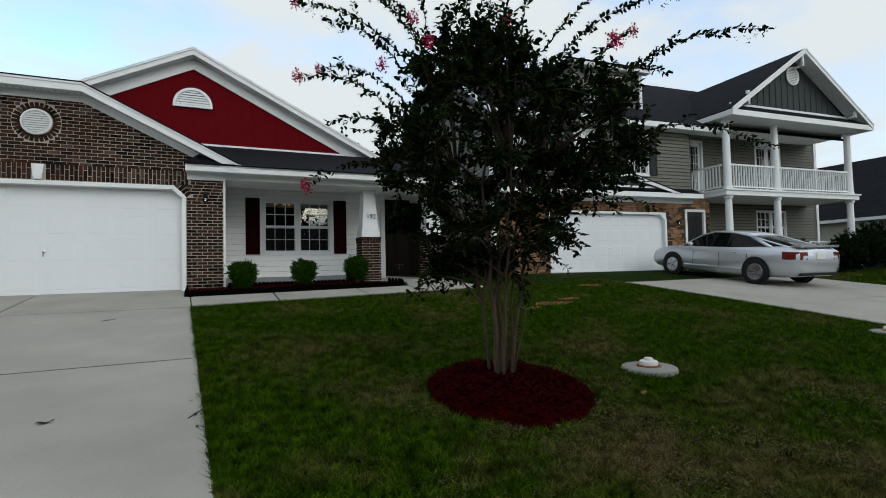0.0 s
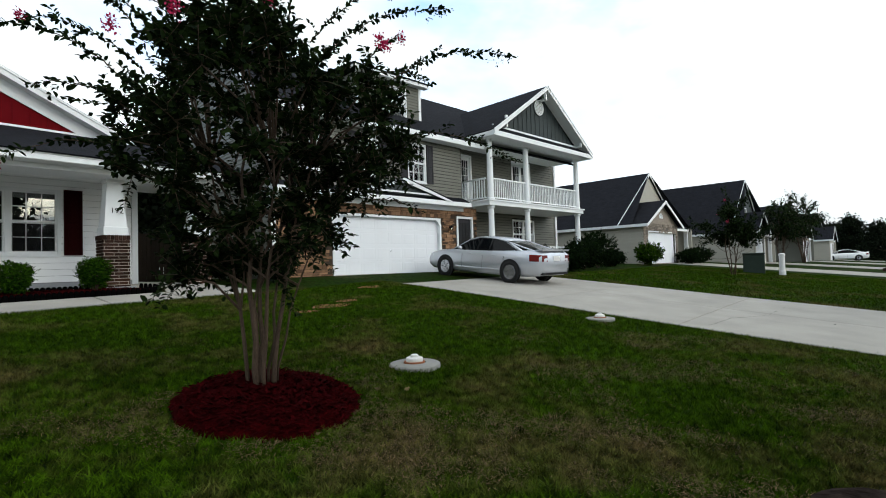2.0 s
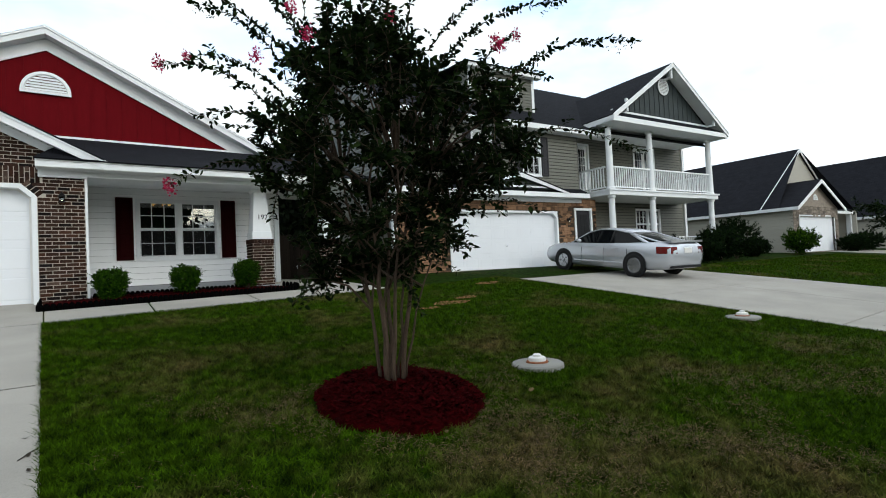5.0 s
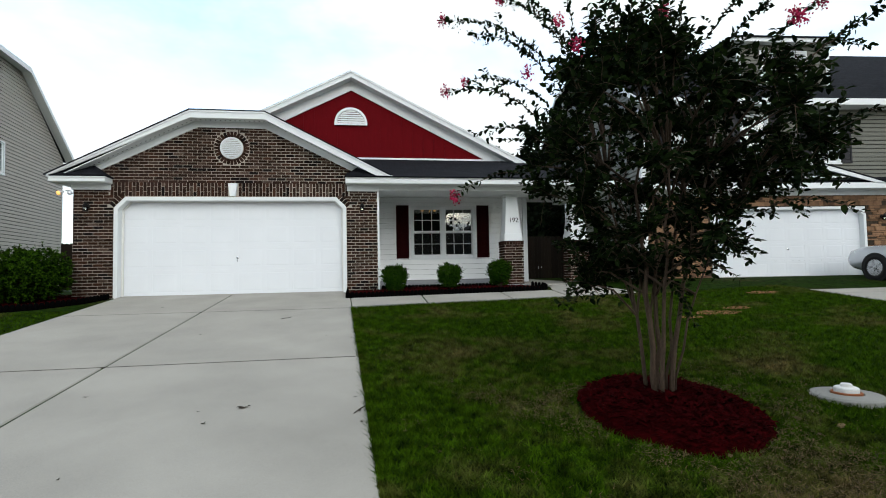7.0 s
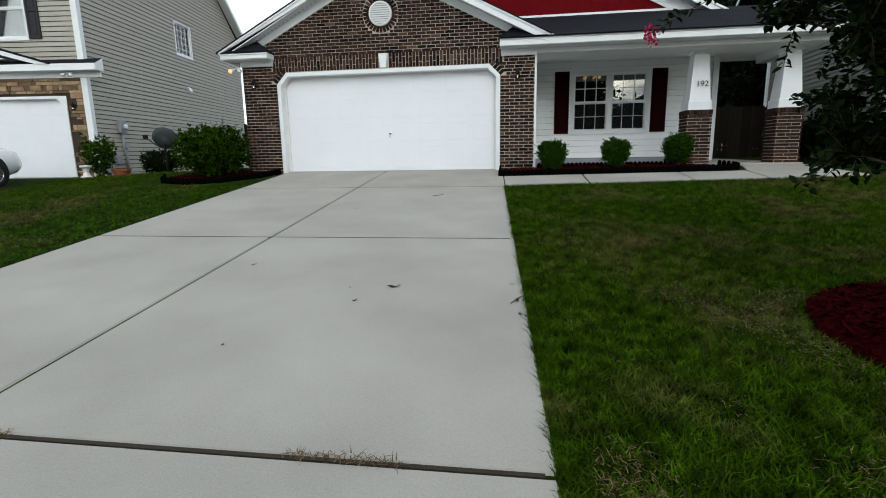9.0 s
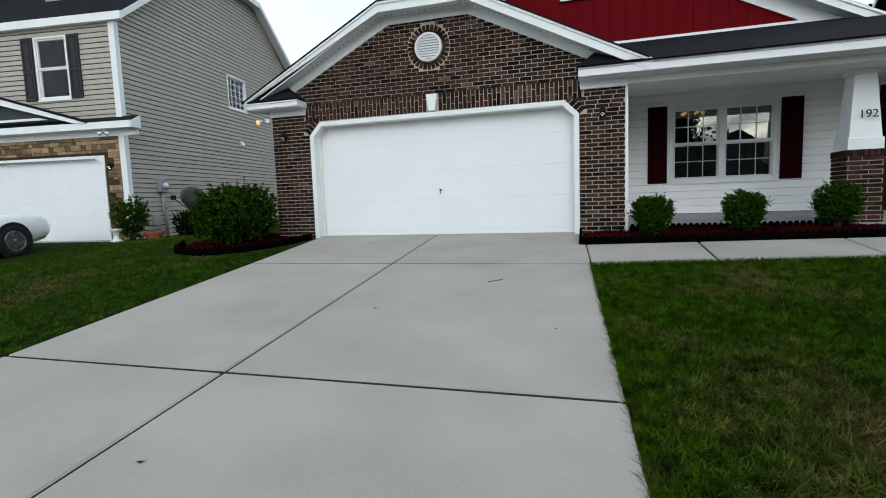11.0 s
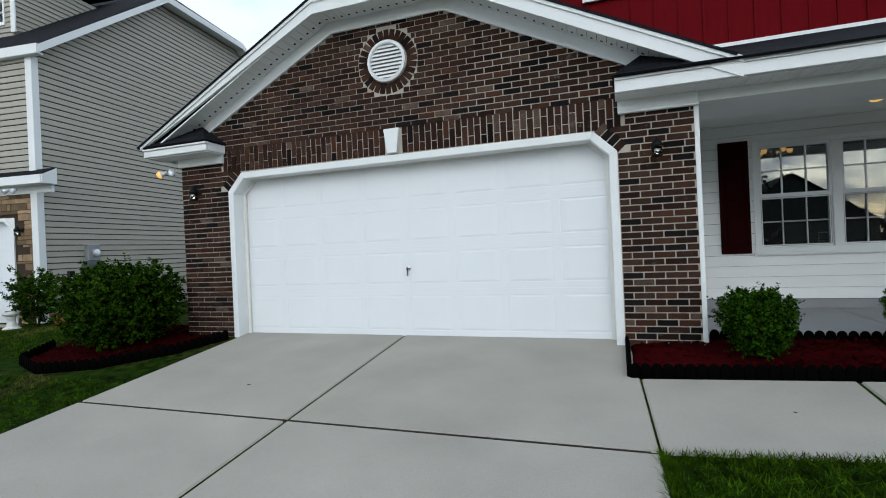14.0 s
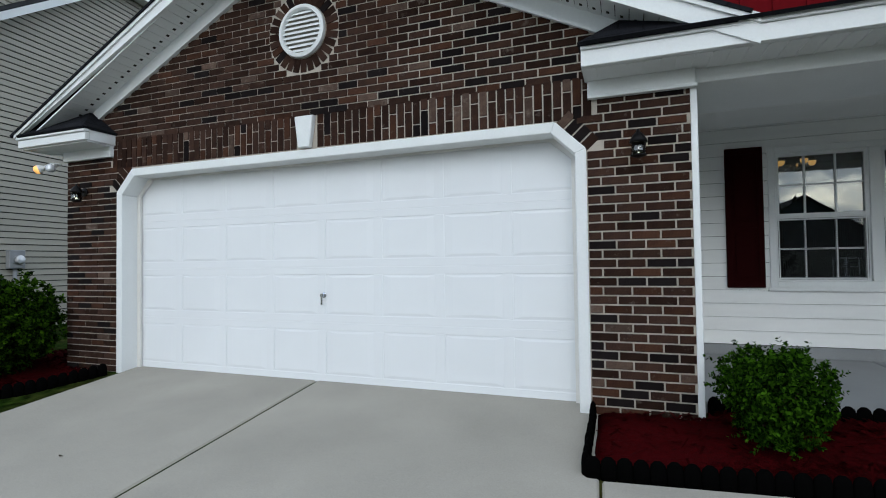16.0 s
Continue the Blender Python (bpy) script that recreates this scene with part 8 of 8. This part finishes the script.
def cleanout(at, r):
    t = thing("cleanout", "white plastic cleanout cap in a round concrete collar", "cleanout", at, 0, "cleanouts in the lawn")
    bm = bmesh.new()
    lathe(bm, [(0, -.05), (r, -.05), (r, .02), (r * .93, .035), (r * .45, .04), (r * .42, .01), (0, .01)], 28)
    part("collar", bm, "concrete_dark", t, "worn concrete collar", bevel=.004)
    bm = bmesh.new()
    lathe(bm, [(r * .41, .012), (r * .41, .05), (r * .36, .055), (r * .34, .02)], 24)
    part("ring", bm, "terracotta", t, "rust-red ring")
    bm = bmesh.new()
    lathe(bm, [(0, .0), (r * .33, .0), (r * .33, .085), (r * .30, .095), (r * .16, .097), (r * .15, .125), (0, .128)], 20)
    part("cap", bm, "pvc", t, "white plastic cap", bevel=.003)


cleanout((9.80, -7.91, ground_z(9.80, -7.91)), 0.292)
cleanout((14.72, -7.93, ground_z(14.72, -7.93)), 0.27)


def build_yard():
    t = thing("utility_box", "dark green electrical cabinet on the far lawn", "utility box", (37.6, -6.75, ground_z(37.6, -6.75)), 8)
    bm = bmesh.new()
    box(bm, -.75, -.5, -.1, .75, .5, 1.0)
    part("cabinet", bm, "utility_green", t, bevel=.04)
    bm = bmesh.new()
    box(bm, -.78, -.53, 1.0, .78, .53, 1.08)
    part("lid", bm, "utility_green", t, bevel=.03)
    t = thing("pedestal", "short white utility pedestal in the far lawn", "utility post", (37.0, -8.1, ground_z(37, -8.1)))
    bm = bmesh.new()
    lathe(bm, [(0, -.1), (.16, -.1), (.16, .2), (.13, .25), (.13, 1.0), (.15, 1.02), (.15, 1.12), (0, 1.16)], 14)
    part("tube", bm, "pvc", t)
    t = thing("satellite_dish", "grey satellite dish on a short post by the side lawn", "satellite dish", (-3.35, 0.5, 0.0))
    bm = bmesh.new()
    tube(bm, [(0, 0, -.2), (0, 0, .75)], .025, 8)
    part("post", bm, "black_metal", t)
    bm = bmesh.new()
    lathe(bm, [(0, 0), (.12, .01), (.22, .04), (.30, .09), (.29, .10), (.20, .05), (0, .015)], 24, pose(0, 0, .85, -62, 0, 20))
    part("dish", bm, "slate_board", t, "dark grey dish, seen from behind", smooth=True)
    bm = bmesh.new()
    tube(bm, [(0, 0, .62), (-.2, -.05, .72), (-.42, -.12, .92)], .012, 6)
    box(bm, -.46, -.16, .88, -.38, -.08, .98)
    part("feed_arm", bm, "black_metal", t)
    t = thing("garden_ornament", "small white pedestal ornament by the stone pier", "garden ornament", (-5.80, 0.62, -0.12))
    bm = bmesh.new()
    lathe(bm, [(0, 0), (.15, 0), (.15, .06), (.09, .10), (.06, .2), (.08, .28), (.14, .33), (.14, .37), (0, .38)], 16)
    part("pedestal", bm, "pvc", t)
    t = thing("flower_pot", "low terracotta planter beside the meter", "planter", (-5.35, 1.3, -0.10))
    bm = bmesh.new()
    lathe(bm, [(0, 0), (.17, 0), (.22, .18), (.24, .18), (.24, .24), (.20, .24), (.18, .19), (0, .19)], 18)
    part("pot", bm, "terracotta", t)
    # The shade between the houses is in the picket colour.
    f = thing("fence", "tall weathered wooden privacy fence between the houses", "fence", (10.4, 8.0, 0))
    for k in range(33):
        bm = bmesh.new()
        x = k * .145
        prism(bm, [(x, 0, 0.02), (x + .135, 0, 0.02), (x + .135, 0, 1.78), (x + .10, 0, 1.84), (x + .035, 0, 1.84), (x, 0, 1.78)], (0, .02, 0))
        part("picket", bm, "fence_wood", f)
    for z in (.4, 1.4):
        bm = bmesh.new()
        box(bm, 0, .022, z, 4.8, .06, z + .09)
        part("rail", bm, "fence_wood", f)
    f = thing("fence", "wooden privacy fence beside the tan house", "fence", (-6.3, 9.6, 0))
    for k in range(38):
        bm = bmesh.new()
        x = k * .145
        prism(bm, [(x, 0, 0.02), (x + .135, 0, 0.02), (x + .135, 0, 1.78), (x + .10, 0, 1.84), (x + .035, 0, 1.84), (x, 0, 1.78)], (0, .02, 0))
        part("picket", bm, "fence_wood", f)
    p = thing("antenna_mast", "thin dark mast behind the roofs", "mast", (-2.6, 16.0, 0))
    bm = bmesh.new()
    tube(bm, [(0, 0, 0), (0, 0, 6.3)], .05, 6)
    part("pole", bm, "black_metal", p)
    # bare soil patch in the lawn
    bm = bmesh.new()
    for (cx, cy, r) in ((11.6, -3.9, .42), (12.3, -3.5, .3), (10.9, -4.2, .22), (14.2, -2.0, .4)):
        pts = ring(cx, cy, r, r * .5, 18, .25, int(cx * 10))
        bm.faces.new([bm.verts.new((x, y, ground_z(x, y) + .012)) for x, y in pts])
    ob = part("bare_soil", bm, "clay")
    tagged(ob, "bare orange clay patches in the turf", "soil", kind="stuff")
    # fallen leaves and debris
    shapes = []
    for k in range(4):
        bm = bmesh.new()
        n = 7
        a = [bm.verts.new((.05 * (i / n - .5) * 2, .016 * math.sin(math.pi * i / n) * (1 + .2 * k), .004 + .006 * math.sin(i + k))) for i in range(n + 1)]
        b = [bm.verts.new((.05 * (i / n - .5) * 2, -.016 * math.sin(math.pi * i / n), .004 + .008 * math.cos(i + k))) for i in range(1, n)]
        b = [a[0]] + b + [a[-1]]
        for i in range(n):
            vs = [a[i], a[i + 1], b[i + 1], b[i]]
            vs = list(dict.fromkeys(vs))
            bm.faces.new(vs)
        fix(bm)
        me = bpy.data.meshes.new("dry_leaf")
        bm.to_mesh(me)
        bm.free()
        me.materials.append(M["dirt"] if k < 2 else M["straw"])
        shapes.append(me)
    spots = [(18.2, -11.2, 1, .8, 20), (4.40, -7.31, 0, 1.3, 20), (4.17, -7.62, 1, .6, 60), (4.05, -7.35, 1, .35, 0), (3.55, -8.4, 0, .4, 90), (5.40, -7.55, 1, .8, 75), (5.36, -7.2, 0, .5, 30), (5.42, -7.8, 1, .6, 110), (2.9, -6.8, 0, .6, 45), (3.1, -4.2, 1, .5, 10), (4.9, -4.6, 0, .5, 70), (1.6, -1.6, 0, .5, 0), (6.1, -1.5, 1, .4, 0), (7.6, -8.75, 2, .7, 0), (7.9, -8.8, 3, .8, 50), (8.3, -8.75, 2, .6, 10), (8.9, -8.3, 3, 1.2, 80), (9.1, -8.5, 2, 1.4, 30), (8.8, -8.6, 3, .9, 120), (6.4, -10.2, 3, .9, 40), (7.2, -10.6, 2, .8, 100), (5.2, -3.4, 0, .5, 30), (4.2, -3.0, 1, .4, 80)]
    for x, y, k, sc, rz in spots:
        ob = new("fallen_leaf", shapes[k])
        ob.matrix_world = pose(x, y, ground_z(x, y) + .018, 0, 0, rz) @ Matrix.Diagonal((sc, sc, sc, 1))
        tagged(ob, "small dry fallen leaf on the ground", "leaf", "fallen leaves")
    # cracks in the concrete
    cr = random.Random(2)
    runs = [([(15.82, -9.51), (16.5, -9.56), (17.24, -9.59), (18.0, -9.9), (18.66, -10.05), (20.69, -10.12)], .006),
            ([(15.4, kerb_y(15.4) + .01), (18.6, kerb_y(18.6) + .02), (22.0, kerb_y(22.0) + .01)], .012),
            ([(8.0, kerb_y(8) - .64), (18.5, kerb_y(18.5) - .64), (40.0, kerb_y(40) - .64)], .012)]
    for pts, r in runs:
        bm = bmesh.new()
        path = []
        for a, b in zip(pts, pts[1:]):
            n = int(math.dist(a, b) / .16) + 1
            for k in range(n):
                x, y = a[0] + (b[0] - a[0]) * k / n, a[1] + (b[1] - a[1]) * k / n + cr.uniform(-.012, .012)
                path.append((x, y, (ground_z(x, y) + .013) if y > kerb_y(x) - .3 else ground_z(x, y) - .062))
        tube(bm, path, [r * cr.uniform(.5, 1.3) for _ in path], 5)
        ob = part("crack", bm, "dirt")
        tagged(ob, "dark jagged crack along the concrete", "crack", "cracks", "structure")
    for (x, y, dx, dy, n) in ((4.05, -3.16, .03, .03, 6), (5.35, -7.6, .03, .05, 5)):
        bm = bmesh.new()
        pts = []
        for k in range(n):
            pts.append((x, y, ground_z(x, y) + .016))
            x, y = x + dx * cr.uniform(.3, 1.4), y + dy * cr.uniform(.5, 1.2)
        tube(bm, pts, .004, 4)
        ob = part("crack", bm, "dirt")
        tagged(ob, "thin dark crack in the concrete", "crack", "cracks", "structure")


build_yard()


# ---------------------------------------------------------------- grass
def ground_np(x, y):
    k = -12.2 - 0.055 * np.maximum(0, x - 13)
    t = np.clip(y, k, 3.0)
    s01 = lambda q: np.clip(q, 0, 1) ** 2 * (3 - 2 * np.clip(q, 0, 1))
    z = 0.097 * np.minimum(t, 0.3) * (-12.2 / k)
    z = z + np.where(t > 0, 0.04 * s01(t / 2) * s01((x - 5.6) / 0.5), 0)
    return z + 0.05 * s01((x - 11.5) / 4) * s01((y + 11) / 8) - 0.10 * s01((-3.5 - x) / 2)


def grass(name, n, x0, x1, y0, y1, keep, hmin, hmax, seed, wide=.0045):
    rng = np.random.RandomState(seed)
    x = rng.uniform(x0, x1, n)
    y = rng.uniform(y0, y1, n)
    m = keep(x, y, rng)
    x, y = x[m], y[m]
    k = len(x)
    z = ground_np(x, y)
    a = rng.uniform(0, 6.28, k)
    h = rng.uniform(hmin, hmax, k)
    w = rng.uniform(.6, 1.3, k) * wide
    lean = rng.normal(size=(k, 2)) * h[:, None] * .75
    p = np.stack([x, y, z], 1)
    d = np.stack([np.cos(a) * w, np.sin(a) * w, np.zeros(k)], 1)
    tip = p + np.stack([lean[:, 0], lean[:, 1], h], 1)
    v = np.stack([p - d, p + d, tip], 1).reshape(-1, 3)
    ob = arrays(name, v, np.arange(k * 3).reshape(k, 3), "blade")
    tagged(ob, "short green grass blades with dry straw among them", "grass", kind="stuff")


def right_lawn(x, y, rng):
    ok = (x > 5.12 + .051 * -y) & (y < -2.245 + (x - 5.15) * .118 - .02) & (y > -12.18 - .055 * np.maximum(0, x - 13))
    ok &= x < 15.3 + .02 * (y + 12)
    ok &= ((x - 7.98) ** 2 + (y + 7.98) ** 2 > .74 ** 2) & ((x - 9.80) ** 2 + (y + 7.91) ** 2 > .28 ** 2) & ((x - 14.72) ** 2 + (y + 7.93) ** 2 > .27 ** 2)
    d = np.hypot(x - 5.6, y + 11.5)
    return ok & (rng.uniform(size=len(x)) < np.clip(4.0 / d, .25, 1.0))


def left_lawn(x, y, rng):
    ok = (x < .06 + .035 * -y) & (y < 1.0) & (x > -6.0 - .10 * y) & ~((x > -2.6) & (y > -1.7))
    return ok


grass("grass", 640000, 5.1, 15.6, -12.4, -0.8, right_lawn, .02, .058, 1, .0055)
grass("grass", 90000, -8.0, .5, -10.0, 1.0, left_lawn, .02, .05, 2, .006)
grass("grass", 75000, 22.2, 40.0, -13.6, -2.0, lambda x, y, r: y > -12.18 - .055 * (x - 13), .03, .07, 3, .012)


def edge_tufts():
    """Longer blades leaning over the concrete edges, and weeds in a joint."""
    rng = np.random.RandomState(4)
    n = 9000
    y = rng.uniform(-12.0, -2.2, n)
    x = 5.08 + .051 * -y + rng.uniform(-.015, .06, n)
    xb = rng.uniform(5.3, 11.2, n // 2)
    yb = -2.225 + (xb - 5.15) * .118 - rng.uniform(-.02, .05, n // 2)
    xw = rng.uniform(.5, 5.4, 900)
    yw = -9.35 + rng.normal(size=900) * .012
    keep = (np.sin(xw * 7) + np.sin(xw * 3.1)) > .5
    x = np.concatenate([x, xb])
    y = np.concatenate([y, yb])
    k = len(x)
    z = ground_np(x, y)
    h = rng.uniform(.02, .06, k)
    a = rng.uniform(0, 6.28, k)
    d = np.stack([np.cos(a) * .004, np.sin(a) * .004, np.zeros(k)], 1)
    p = np.stack([x, y, z], 1)
    tip = p + np.stack([rng.normal(size=k) * .03, rng.normal(size=k) * .03, h], 1)
    ob = arrays("edge_grass", np.stack([p - d, p + d, tip], 1).reshape(-1, 3), np.arange(k * 3).reshape(k, 3), "blade")
    tagged(ob, "ragged grass along the edges of the concrete", "grass", kind="stuff")


edge_tufts()


def dry_grass():
    """Loose straw among the turf near the street, and dry weeds in a driveway joint."""
    rng = np.random.RandomState(12)
    n = 260000
    x, y = rng.uniform(5.7, 14.5, n), rng.uniform(-12.0, -5.5, n)
    f = np.sin(x * 2.3 + 1.7 * np.sin(y * 1.9)) + np.sin(y * 3.1 + 1.3 * np.sin(x * 2.7)) + .9 * np.sin(x * 6.1 + y * 4.3) + .7 * np.sin(y * 9.0 - x * 7.0)
    near = np.exp(-((y + 10.2) / 1.9) ** 2) * np.clip((x - 5.9) / 1.2, .25, 1) + .9 * np.exp(-(np.hypot(x - 7.98, y + 7.98) - .95) ** 2 / .10)
    ok = right_lawn(x, y, rng) & (.8 * f + 1.6 * near - 2.15 > rng.normal(size=n) * .7)
    xw = rng.uniform(.5, 5.4, 1500)
    yw = -9.35 + rng.normal(size=1500) * .014
    kw = (np.sin(xw * 7) + np.sin(xw * 3.1)) > .4
    x, y = np.concatenate([x[ok], xw[kw]]), np.concatenate([y[ok], yw[kw]])
    k = len(x)
    a = rng.uniform(0, 6.28, k)
    L = rng.uniform(.02, .06, k)
    p = np.stack([x, y, ground_np(x, y) + rng.uniform(.005, .035, k)], 1)
    tip = p + np.stack([np.cos(a) * L, np.sin(a) * L, rng.uniform(-.008, .02, k)], 1)
    d = np.stack([-np.sin(a) * .003, np.cos(a) * .003, np.zeros(k)], 1)
    ob = arrays("dry_grass", np.stack([p - d, p + d, tip], 1).reshape(-1, 3), np.arange(k * 3).reshape(k, 3), "straw")
    tagged(ob, "pale dry straw lying among the turf", "grass", kind="stuff")


dry_grass()
